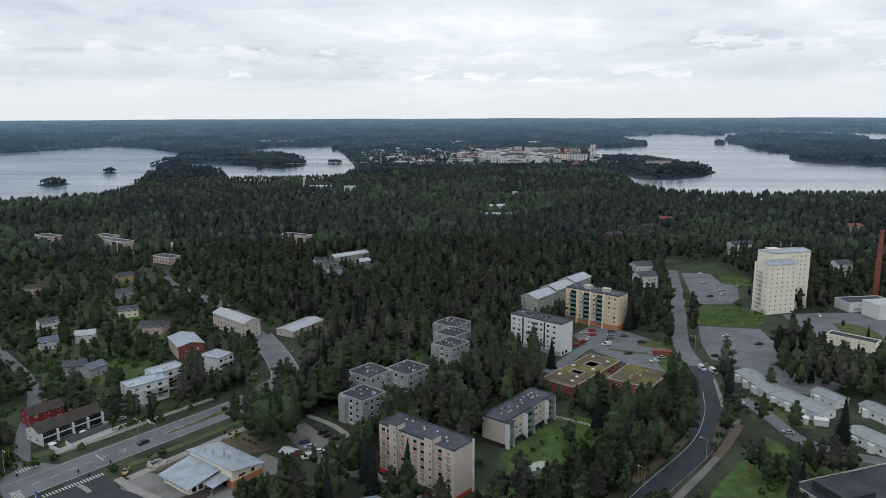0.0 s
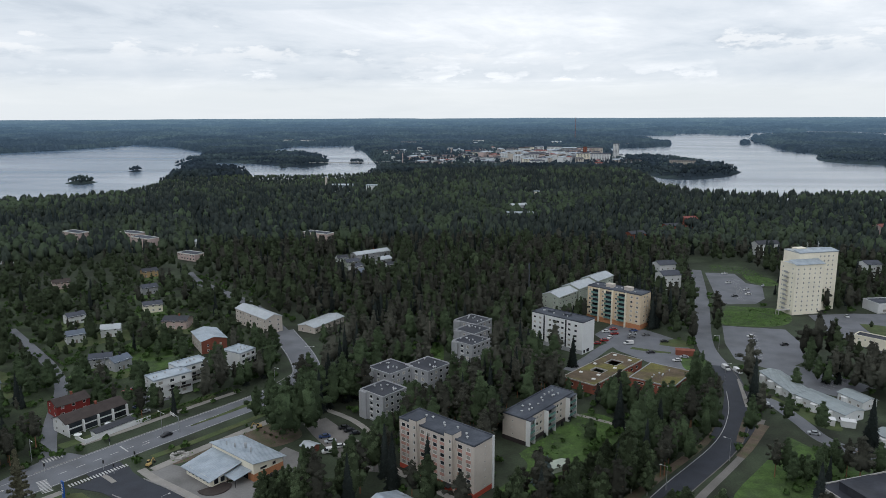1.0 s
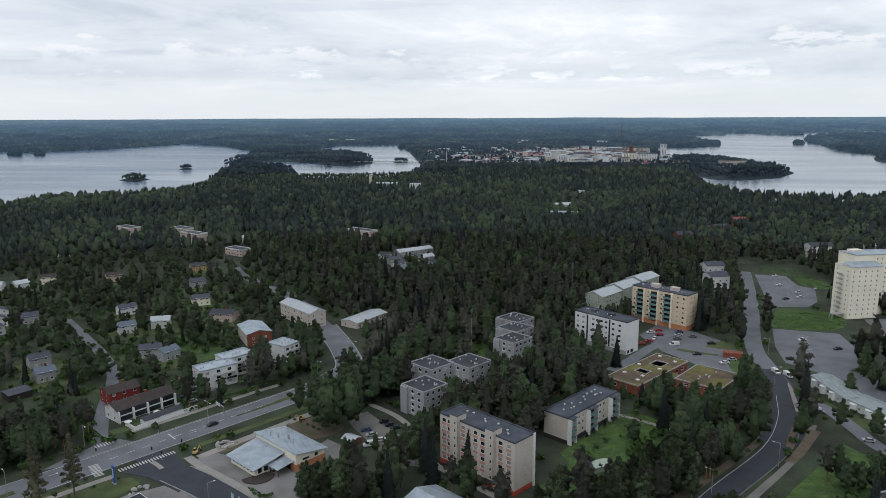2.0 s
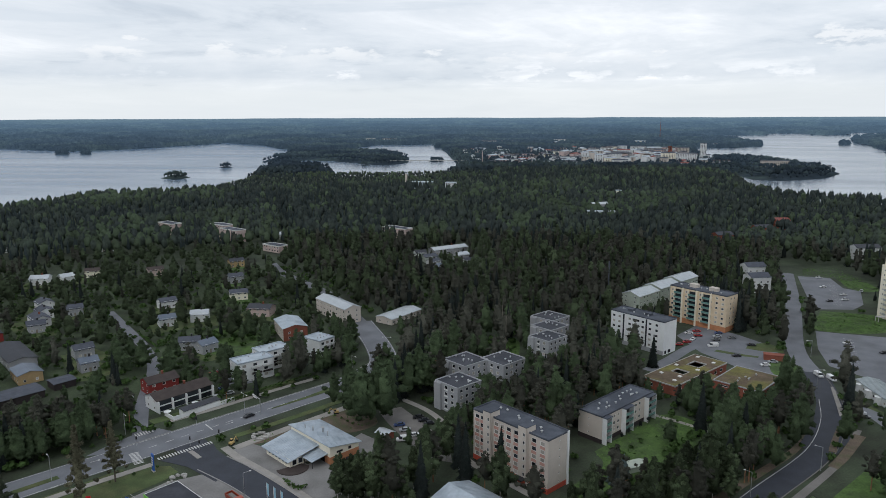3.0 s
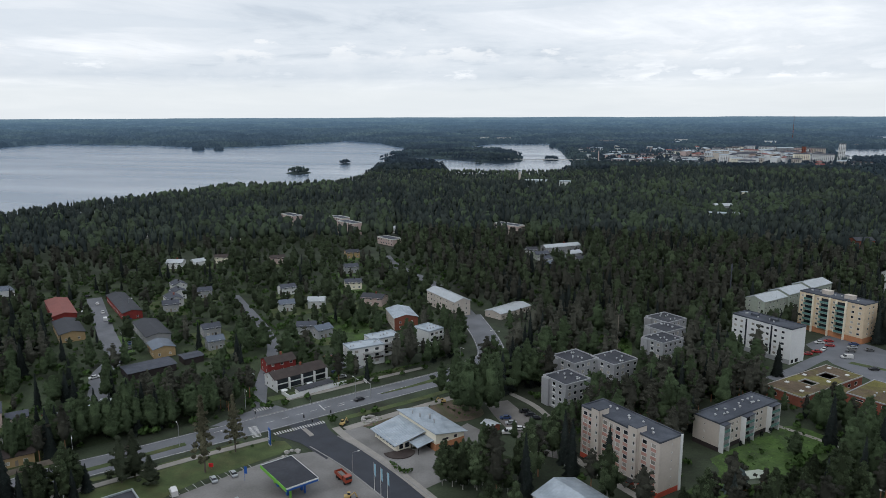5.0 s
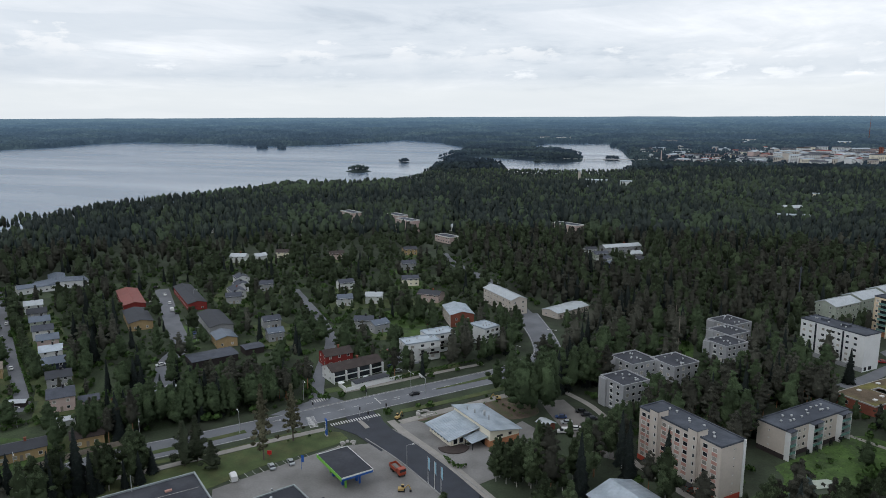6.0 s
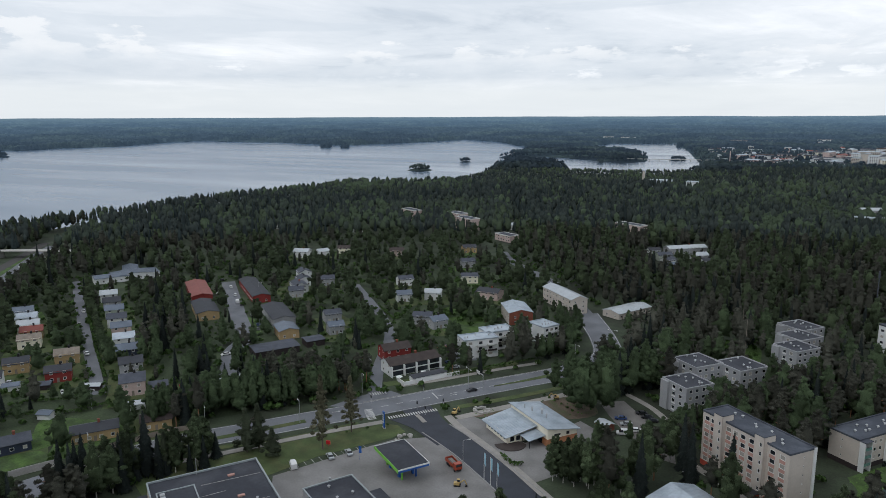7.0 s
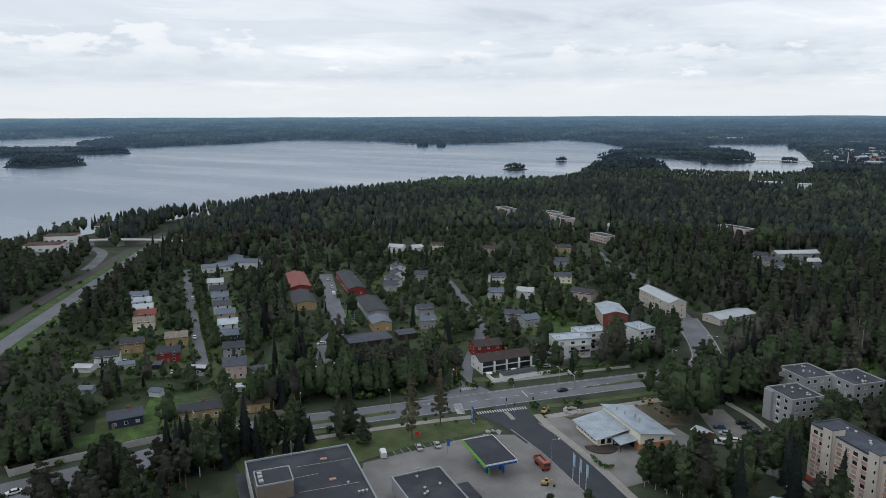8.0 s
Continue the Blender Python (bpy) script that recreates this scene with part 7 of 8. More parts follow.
def puffed(rg, puffs, leaves, size, z0, z1, width, low, power, puff, squash=0.85, spread=0.16, inner=0.2, heart=1.0):
    """A crown of rounded leafy boughs, each a full soft clump, with single sprays of leaves standing out of them."""
    f = ((np.arange(puffs) + rg.uniform(0, 1, puffs)) / puffs).clip(0, 1)
    a = np.arange(puffs) * 2.4 + rg.uniform(-0.8, 0.8, puffs)
    prof = np.where(f < low, np.sqrt(np.clip(1 - ((low - f) / low) ** 2, 0.15, 1)), np.clip(1 - (np.maximum(f - low, 0) / (1 - low)) ** power, 0.0, 1))
    rad = puff * rg.uniform(0.75, 1.25, puffs) * (0.62 + 0.38 * prof)
    r = np.clip(width * prof * (1 + spread * rg.normal(0, 1, puffs)) - rad * 0.75, 0, None) * np.where(rg.uniform(0, 1, puffs) < inner, 0.45, 1.0)
    C = np.stack([r * np.cos(a), r * np.sin(a), z0 + rad * 0.6 + (z1 - z0 - rad * 1.3) * f], 1)
    # the dense heart of the crown
    if puffs > 6:
        H, K = [[0, 0, z0 + (z1 - z0) * 0.32], [0, 0, z0 + (z1 - z0) * 0.6]], [[width * 0.72, width * 0.72, (z1 - z0) * 0.34], [width * 0.55, width * 0.55, (z1 - z0) * 0.34]]
    else:
        H, K = [[0, 0, z0 + (z1 - z0) * 0.46]], [[width * 0.8, width * 0.8, (z1 - z0) * 0.5]]
    C, S = np.concatenate([C, H]), np.concatenate([np.stack([rad, rad, rad * squash], 1), K])
    S[puffs:, :2] *= heart
    n = len(C)
    mid = np.array([0, 0, z0 + (z1 - z0) * low])
    O = (C - mid) / [width, width, (z1 - z0) * 0.6]
    B = BALL_V[None] * rg.uniform(0.7, 1.1, (n, len(BALL_V), 1))
    V = (C[:, None] + B * S[:, None]).reshape(-1, 3)
    N = (BALL_V[None] * 0.5 + O[:, None] * 0.75 + [0, 0, 0.15]).reshape(-1, 3)
    F = (BALL_F[None] + np.arange(n)[:, None, None] * len(BALL_V)).reshape(-1, 3)
    if leaves:
        k = rg.integers(0, puffs, leaves)
        d = rg.normal(0, 1, (leaves, 3)) + O[k] * 1.1
        d /= np.linalg.norm(d, axis=1)[:, None]
        out = d * 0.5 + O[k] * 0.75
        out /= np.linalg.norm(out, axis=1)[:, None] + 1e-9
        Vc, Fc, Nc = thinned(cards(C[k] + d * S[k] * rg.uniform(0.8, 1.22, (leaves, 1)), out, size, rg, 0.5))
        F, V, N = np.concatenate([F, Fc + len(V)]), np.concatenate([V, Vc]), np.concatenate([N, Nc])
    return V, F, N / (np.linalg.norm(N, axis=1)[:, None] + 1e-9)


def birch_shape(rg, puffs=36, leaves=2300, size=0.26, z0=2.4, puff=0.95, top=1.9):
    return puffed(rg, puffs, leaves, size, z0, 17.4, 3.75, 0.36, top, puff * 1.12)


def pine_shape(rg, puffs=30, leaves=1700, size=0.23, z0=5.6, puff=0.85, top=2.3):
    return puffed(rg, puffs, leaves, size, z0, 17.4, 3.2, 0.44, top, puff * 1.1, 0.62, 0.26, 0.3)


def old_pine_shape(rg):
    return puffed(rg, 52, 2600, 0.24, 2.6, 17.5, 2.75, 0.22, 0.95, 0.66, 0.6, 0.2, 0.2, heart=0.5)


def alder_shape(rg):
    return puffed(rg, 48, 2400, 0.24, 0.9, 17.4, 3.1, 0.2, 1.15, 0.9, 0.85, 0.2, 0.25, heart=0.8)


def spruce_shape(rg, tiers=34, arms=17, width=2.6, h=17.0, slim=0.55, z0=1.2):
    V, F = [], []
    for i in range(tiers):
        f = i / (tiers - 1)
        z = z0 + f * (h - 0.4 - z0)
        r = width * ((h - z) / (h - 1.2)) ** 0.85 * rg.uniform(0.85, 1.12) + 0.15
        for k in range(max(4, int(arms * (1 - 0.5 * f)))):
            a = rg.uniform(0, 6.28)
            q = r * rg.uniform(0.75, 1.15)
            w = (0.22 + 0.26 * q) * rg.uniform(0.8, 1.2) * slim
            c, s = math.cos(a), math.sin(a)
            drop = 0.38 * q * rg.uniform(0.7, 1.4)
            n = len(V)
            V += [(0, 0, z + 0.55), (0.6 * q * c - w * s, 0.6 * q * s + w * c, z - drop * 0.4), (q * c, q * s, z - drop), (0.6 * q * c + w * s, 0.6 * q * s - w * c, z - drop * 0.4)]
            F.append((n, n + 3, n + 2, n + 1))
    n = len(V)
    V += [(0.12, 0, h - 0.9), (-0.12, 0.08, h - 0.9), (0, 0, h + 0.4), (-0.05, -0.1, h - 0.9)]
    F.append((n, n + 1, n + 2, n + 3))
    V, F = np.array(V), np.array(F)
    F = np.concatenate([F[:, :3], F[:, [0, 2, 3]]])
    # the dense heart: a skirted cone
    rings, k = max(5, tiers // 3), 7
    f, a = np.repeat(np.linspace(0, 1, rings), k), np.tile(np.arange(k) * 6.2832 / k, rings)
    q = (width * 0.72 * (1 - f) ** 0.9 + 0.05) * (1 + 0.16 * np.where(np.repeat(np.arange(rings), k) % 2, 1, -1)) * rg.uniform(0.85, 1.15, f.size)
    H = np.stack([q * np.cos(a), q * np.sin(a), z0 + (h - 0.3 - z0) * f], 1)
    i, j = np.meshgrid(np.arange(rings - 1), np.arange(k), indexing="ij")
    A, B, C, D = i * k + j, i * k + (j + 1) % k, (i + 1) * k + (j + 1) % k, (i + 1) * k + j
    T = np.concatenate([np.stack([A, B, C], -1).reshape(-1, 3), np.stack([A, C, D], -1).reshape(-1, 3)])
    F, V = np.concatenate([F, T + len(V)]), np.concatenate([V, H])
    O = np.stack([V[:, 0], V[:, 1], np.full(len(V), 0.45)], 1) + rg.normal(0, 0.12, V.shape)
    return V, F, O / np.linalg.norm(O, axis=1)[:, None]


def trunk_mesh(m, h, r, lean, limbs, rg):
    sh = Shape()
    for i in range(4):
        z0, z1 = h * i / 4, h * (i + 1) / 4
        k = len(sh.v)
        for z, f in ((z0, i / 4), (z1, (i + 1) / 4)):
            rr = r * (1 - 0.85 * f)
            sh.v += [(lean * f * f + rr * math.cos(a), rr * math.sin(a), z - (0.2 if z == 0 else 0)) for a in np.linspace(0, 5.24, 6)]
        sh.f += [(k + j, k + (j + 1) % 6, k + 6 + (j + 1) % 6, k + 6 + j) for j in range(6)]
        sh.m += [0] * 6
    for j in range(limbs):
        a, z = rg.uniform(0, 6.28), h * rg.uniform(0.45, 0.85)
        q, rr = rg.uniform(1.2, 2.4), r * 0.28
        c, s = math.cos(a), math.sin(a)
        sh.hexa([(-s * rr, c * rr, z - rr), (s * rr, -c * rr, z - rr), (s * rr, -c * rr, z + rr), (-s * rr, c * rr, z + rr)],
                [(q * c - s * rr * 0.4, q * s + c * rr * 0.4, z + q * 0.5), (q * c + s * rr * 0.4, q * s - c * rr * 0.4, z + q * 0.5), (q * c + s * rr * 0.4, q * s - c * rr * 0.4, z + q * 0.5 + rr), (q * c - s * rr * 0.4, q * s + c * rr * 0.4, z + q * 0.5 + rr)])
    return sh.mesh("trunk", m)


KINDS = {}
for kind, shape, leaf, bark, th, tr in (("birch", birch_shape, M_BIRCH, M_BARKB, 14.5, 0.2), ("pine", pine_shape, M_PINE, M_BARKP, 15.5, 0.24), ("spruce", spruce_shape, M_SPRUCE, M_BARK, 15.5, 0.22), ("old_pine", old_pine_shape, M_OLDPINE, M_BARK, 16.5, 0.2), ("alder", alder_shape, M_ALDER, M_BARK, 14.5, 0.2)):
    KINDS[kind] = []
    for v in range(5):
        rg = np.random.default_rng(100 + v)
        V, F, O = shape(rg)
        KINDS[kind].append((big_mesh("crown", V, F, leaf, normals=O), trunk_mesh(bark, th, tr, rg.uniform(-0.4, 0.4), 0 if kind == "spruce" else 5, rg)))
TREE_LABEL = {"birch": "leafy green birch with a pale slender trunk", "pine": "tall pine with a reddish trunk and open crown", "spruce": "dark green pointed spruce", "old_pine": "tall slender olive-brown pine standing alone", "alder": "dense dark green conical broadleaf tree"}
TREE_SIZE = {"birch": 17.0, "pine": 17.0, "spruce": 17.2, "old_pine": 17.2, "alder": 17.0}
COUNT = dict.fromkeys(KINDS, 0)


def tree(kind, x, y, h, wide=1.0, variant=0):
    cr, tr = KINDS[kind][variant % 5]
    s = h / TREE_SIZE[kind]
    ob = thing(kind + "_tree", TREE_LABEL[kind], kind.split("_")[-1], pose(x, y, 0, 0, 0, (x * 37 + y * 91) % 360) @ Matrix.Diagonal((s * wide, s * wide, s, 1)), kind.replace("_", " ") + " trees of the suburb")
    part("crown", cr, ob)
    part("trunk", tr, ob)
    COUNT[kind] += 1


NAMES = {"b": "birch", "p": "pine", "s": "spruce"}
# trees that stand out by themselves: kind, x, y, height, breadth
SINGLE = [("old_pine", -138, 179, 26.5, 1.0), ("old_pine", -136.6, 194.1, 21, 1.1), ("alder", -159.4, 165.6, 15.5, 1.45), ("alder", -157.6, 169.5, 16, 1.3), ("alder", -149.8, 167.3, 10, 1.9), ("spruce", -166, 158.2, 9.5, 1.4), ("birch", -169, 153.5, 18, 1.05), ("alder", -172.2, 143, 14, 1.1),
          ("spruce", -12, 218, 16.5, 1.2), ("pine", 126, 299, 25, 0.9), ("pine", 46, 343, 19, 1.0), ("spruce", 53, 328, 16, 1.2), ("birch", -83, 262, 15, 1.2), ("birch", 137, 256, 13, 1.4),
          ("birch", 147, 299, 11, 1.2), ("birch", 128, 229, 11, 1.2), ("spruce", 150, 246, 19, 1.2)]
SINGLE += [("pine", 173, 334, 27, 0.9), ("pine", 179, 334, 22, 0.9), ("birch", -127, 268, 13.5, 1.3), ("birch", 47, 245, 10, 1.5), ("birch", 70, 242, 14, 1.0), ("spruce", 60, 256, 21, 1.0),
           ("birch", 100, 291, 21, 1.0), ("birch", 109, 223, 14, 1.0), ("pine", 105, 222, 14, 1.0), ("birch", -32, 246, 10, 1.4), ("birch", -40, 232, 9, 1.6)]
SINGLE += [("spruce", -182, 122, 21, 1.1), ("spruce", -178, 140.6, 21.5, 1.1), ("spruce", 236, 374, 8, 0.9), ("spruce", 243, 369, 8, 0.8), ("spruce", 248, 364, 9, 0.8), ("birch", 232, 392, 5, 1.3)]
# clumps: centre, radii, number, kind mix, heights
CLUMPS = [(-50, 226, 7, 5, 5, "bp", 9, 13), (-59, 284, 12, 12, 16, "bs", 14, 20),
          (-18, 252, 12, 9, 16, "bp", 13, 18), (2, 262, 12, 12, 18, "bp", 14, 20), (12, 296, 16, 14, 26, "bps", 14, 21), (-14, 280, 8, 10, 8, "pb", 14, 19), (30, 300, 12, 12, 15, "ps", 15, 21),
          (62, 280, 10, 8, 10, "bs", 14, 20), (80, 268, 11, 10, 13, "b", 13, 18), (96, 288, 6, 9, 6, "b", 14, 19), (36, 200, 10, 6, 8, "b", 8, 13), (112, 300, 4, 10, 6, "b", 12, 17)]
CLUMPS += [(200, 292, 9, 14, 6, "psb", 11, 16), (114, 331, 3, 6, 4, "b", 9, 13), (146, 418, 2.5, 26, 8, "b", 5, 9),
           (110, 410, 9, 22, 16, "s", 18, 24), (-198, 170, 12, 10, 12, "sp", 13, 19), (-222, 216, 14, 12, 18, "bs", 12, 18), (-196, 198, 12, 12, 18, "bs", 13, 19), (-176, 214, 10, 10, 14, "bsp", 13, 18), (-160, 226, 5, 8, 5, "bp", 11, 16)]
CLUMPS += [(-232, 96, 10, 10, 12, "b", 11, 15), (-256, 118, 14, 12, 14, "b", 10, 14), (-276, 230, 9, 22, 16, "ps", 14, 19), (-292, 254, 14, 12, 12, "bs", 12, 17), (-262, 208, 9, 10, 8, "b", 10, 14),
           (-598, 402, 12, 20, 16, "pbs", 12, 17), (-618, 430, 10, 20, 14, "pb", 12, 17), (-606, 392, 9, 18, 14, "pb", 12, 17), (-630, 395, 8, 20, 14, "pb", 12, 16), (-656, 390, 11, 16, 16, "pb", 12, 16), (-652, 426, 11, 16, 18, "pbb", 12, 16), (-668, 462, 12, 16, 18, "pb", 11, 15), (-590, 352, 12, 12, 10, "pb", 11, 15), (-612, 372, 14, 16, 14, "pb", 11, 16), (-600, 250, 16, 14, 12, "pb", 12, 17), (-620, 310, 14, 12, 10, "ps", 12, 16), (-545, 250, 16, 18, 16, "bp", 11, 16), (-520, 226, 16, 16, 14, "bp", 11, 16),
           (-112, 298, 8, 10, 9, "bp", 13, 19), (-96, 308, 6, 10, 8, "bs", 14, 19), (-102, 340, 8, 12, 10, "b", 12, 17)]
CLUMPS += [(-210, 162, 6, 7, 8, "b", 12, 17), (-202, 176, 6, 7, 9, "bs", 13, 18), (-191, 190, 6, 7, 9, "b", 13, 18), (-180, 203, 6, 7, 9, "bs", 13, 18), (-169, 215, 5, 6, 7, "b", 12, 17)]
# tall groves that stand before streets and yards
GROVES = [(-65, 250, 9, 9, 11, "b", 20, 25), (-57, 196, 6, 4, 9, "b", 12, 16), (-46, 196, 6, 4, 8, "b", 12, 16), (72, 236, 9, 9, 10, "b", 12, 17), (52, 214, 12, 7, 15, "b", 11, 16), (80, 262, 7, 8, 9, "b", 13, 18),
          (172, 338, 4, 4, 4, "p", 15, 20), (180, 299, 9, 5, 6, "p", 14, 19), (165, 306, 5, 6, 3, "sb", 9, 14), (-184, 117, 3, 4, 5, "s", 17, 22), (-178, 131, 3, 6, 8, "sb", 14, 19), (-173, 145, 3, 5, 5, "bs", 11, 16),
          (-189, 99, 3, 5, 8, "b", 15, 20), (-234, 104, 7, 10, 14, "pb", 13, 18), (-166, 152, 3, 5, 4, "bs", 9, 15), (-34, 232, 3, 4, 3, "b", 9, 12), (112, 218, 6, 5, 4, "b", 9, 13), (126, 226, 4, 4, 3, "b", 8, 11), (-62, 292, 5, 5, 3, "b", 12, 15), (-48, 284, 6, 5, 9, "b", 13, 17), (-97, 327, 3, 3, 3, "b", 14, 17), (-185, 192, 5, 5, 10, "b", 12, 16), (-174, 204, 5, 5, 10, "b", 12, 16), (-164, 216, 4, 5, 8, "b", 11, 15), (-195, 181, 5, 5, 10, "b", 12, 16), (-204, 169, 4, 5, 8, "b", 12, 16)]
# the dark belt of tall trees between the highway and the row houses
GROVES += [(-352, 180, 9, 8, 8, "pb", 13, 17), (-378, 203, 9, 9, 9, "pbp", 14, 19), (-400, 225, 9, 9, 9, "pb", 14, 19), (-424, 250, 9, 9, 9, "ppb", 14, 19), (-445, 274, 9, 9, 8, "pb", 14, 18)]
for cx, cy, rx, ry, n, mixk, h0, h1 in GROVES:
    for k in range(n):
        a, q = 2.4 * k + cx, math.sqrt((k + 0.5) / n)
        SINGLE.append((NAMES[mixk[k % len(mixk)]], cx + rx * q * math.cos(a), cy + ry * q * math.sin(a), RG.uniform(h0, h1), RG.uniform(0.9, 1.2)))
# round-headed street trees beside the lane
for k in range(20):
    SINGLE.append(("birch", -290 - 5.6 * k + 3.4, 203.5 + 3.75 * k + 5.0, RG.uniform(6.5, 9), RG.uniform(1.5, 1.9)))
SPOTS = [(k, x, y, h, w) for k, x, y, h, w in SINGLE]
for cx, cy, rx, ry, n, mixk, h0, h1 in CLUMPS:
    for k in range(n):
        a, q = RG.uniform(0, 6.28), math.sqrt(RG.uniform(0, 1))
        kk = NAMES[mixk[RG.integers(len(mixk))]]
        SPOTS.append((kk, cx + rx * q * math.cos(a), cy + ry * q * math.sin(a), RG.uniform(h0, h1), RG.uniform(0.85, 1.2)))


def blocked(X, Y, extra=0.0):
    """Where a road, a yard or a house, or the view on a house's front, keeps trees away. Gives the share of trees left."""
    keep = np.ones(X.shape)
    for P, half in LINES:
        best = np.full(X.shape, 1e9)
        for (ax, ay), (bx, by) in zip(P, P[1:]):
            dx, dy = bx - ax, by - ay
            t = np.clip(((X - ax) * dx + (Y - ay) * dy) / (dx * dx + dy * dy + 1e-9), 0, 1)
            best = np.minimum(best, (X - ax - t * dx) ** 2 + (Y - ay - t * dy) ** 2)
        keep[best < (half + extra) ** 2] = 0
    for poly, f in CLEAR:
        keep = np.where(signed(poly, X, Y) > 0, np.minimum(keep, f), keep)
    R = np.hypot(X, Y)
    for x, y, rot, L, D, fc in FOOT:
        c, s = math.cos(radians(rot)), math.sin(radians(rot))
        for st in np.linspace(0, fc, 4):
            px, py = X * (1 + st / R) - x, Y * (1 + st / R) - y
            lx, ly = c * px + s * py, -s * px + c * py
            keep[(lx > -2.5 - extra) & (lx < L + 2.5 + extra) & (ly > -2.5 - extra) & (ly < D + 2.5 + extra)] = 0
    return keep


def lowered(X, Y, H, share=0.38):
    """Tree heights, cut back where the trees would hide more than a share of a building behind them."""
    X, Y, H = np.asarray(X, float), np.asarray(Y, float), np.asarray(H, float).copy()
    R = np.hypot(X, Y)
    # open streets and yards stay in view
    for poly in OPEN:
        near = (np.abs(X - poly[:, 0].mean()) < 90) & (np.abs(Y - poly[:, 1].mean()) < 90)
        for st in (1, 2, 4, 6, 9, 12, 16, 21, 27, 34):
            hit = near & (signed(poly, X * (1 + st / R), Y * (1 + st / R)) > 0)
            H = np.where(hit, np.minimum(H, 117 * (st + 2.5) / (R + st + 2.5)), H)
    for x, y, rot, L, D, hb in VIEW:
        near = np.hypot(X - x, Y - y) < 95
        if not near.any():
            continue
        c, s = math.cos(radians(rot)), math.sin(radians(rot))
        for st in (1, 3, 6, 10, 15, 21, 28, 36, 45):
            px, py = X[near] * (1 + st / R[near]) - x, Y[near] * (1 + st / R[near]) - y
            lx, ly = c * px + s * py, -s * px + c * py
            hit = (lx > -1) & (lx < L + 1) & (ly > -1) & (ly < D + 1)
            top = 117 - (117 - (share if hb > 8 and math.hypot(x, y) < 450 else 0.85) * hb) * R[near] / (R[near] + st)
            H[near] = np.where(hit, np.minimum(H[near], top), H[near])
    return H


def scatter(r0, r1, a0, a1, spacing, seed):
    """Jittered grid over a sector, thinned by the plan."""
    rg = np.random.default_rng(seed)
    g = np.arange(-r1, r1, spacing)
    X, Y = np.meshgrid(g, np.arange(-0.2 * r1, r1, spacing))
    X, Y = X.ravel() + rg.uniform(-0.45, 0.45, X.size) * spacing, Y.ravel() + rg.uniform(-0.45, 0.45, Y.size) * spacing
    R, A = np.hypot(X, Y), np.degrees(np.arctan2(X, Y))
    m = (R > r0) & (R < r1) & (A > a0) & (A < a1)
    return X[m], Y[m], rg


# near woods: single trees
sx = np.array([s[1] for s in SPOTS])
sy = np.array([s[2] for s in SPOTS])
inside_house = np.zeros(len(SPOTS), bool)
for x, y, rot, L, D, fc in FOOT:
    c, s = math.cos(radians(rot)), math.sin(radians(rot))
    lx, ly = c * (sx - x) + s * (sy - y), -s * (sx - x) + c * (sy - y)
    inside_house |= (lx > -2) & (lx < L + 2) & (ly > -2) & (ly < D + 2)
for P, half in LINES:
    for (ax, ay), (bx, by) in zip(P, P[1:]):
        dx, dy = bx - ax, by - ay
        t = np.clip(((sx - ax) * dx + (sy - ay) * dy) / (dx * dx + dy * dy + 1e-9), 0, 1)
        inside_house |= (sx - ax - t * dx) ** 2 + (sy - ay - t * dy) ** 2 < max(half - 2.5, 3.5) ** 2
n1 = len(SINGLE)
cut = lowered(sx, sy, [s[3] for s in SPOTS])
SPOTS = [s if i < n1 else (s[0], s[1], s[2], float(h), s[4]) for i, (s, bad, h) in enumerate(zip(SPOTS, inside_house, cut)) if i < n1 or (not bad and h > max(3.5, 0.5 * s[3]))]
X, Y, rg = scatter(105, 640, -74, 37, 7.9, 5)
keep = blocked(X, Y)
sel = rg.uniform(0, 1, X.size) < keep * 0.92
X, Y, keep = X[sel], Y[sel], keep[sel]
R = np.hypot(X, Y)
grove = waves(X * 2.2, Y * 2.2)
far_spots = []
tall = rg.uniform(0, 1, X.size)
want = np.where(keep > 0.9, 12 + 9 * tall, 7 + 11.5 * tall ** 1.3)
tall = lowered(X, Y, want, 0.42)
tall[tall < 0.5 * want] = 0
for x, y, r, k, g, u, h, w in zip(X, Y, R, keep, grove, rg.uniform(0, 1, X.size), tall, rg.uniform(0.85, 1.2, X.size)):
    kind = "birch" if u < (0.46 if k > 0.9 else 0.76) + 0.25 * g else ("spruce" if u < (0.60 if k > 0.9 else 0.84) + 0.2 * g else "pine")
    if k < 0.9 and kind == "birch":
        h, w = h * 0.85, w * 1.3
    if h < 3.5:
        continue
    if r < 325:
        SPOTS.append((kind, x, y, h * 1.02, w))
    else:
        far_spots.append((kind, x, y, h, w))
SPOTS.sort(key=lambda s: math.hypot(s[1], s[2]))
for i, (kind, x, y, h, w) in enumerate(SPOTS):
    if COUNT[kind] < 230:
        tree(kind, x, y, h, w, i)
    else:
        far_spots.append((kind, x, y, h, w))


# ---------------------------------------------------------------- garden bushes and hedges
def bush_shape(rg, per, size):
    L = [(0, 0, 1.0, 1.1, 1.0)] + [(rg.uniform(-1, 1), rg.uniform(-1, 1), rg.uniform(0.5, 1.3), rg.uniform(0.6, 0.9), rg.uniform(0.6, 0.9)) for _ in range(3)]
    return lobes_crown(L, per, size, rg)


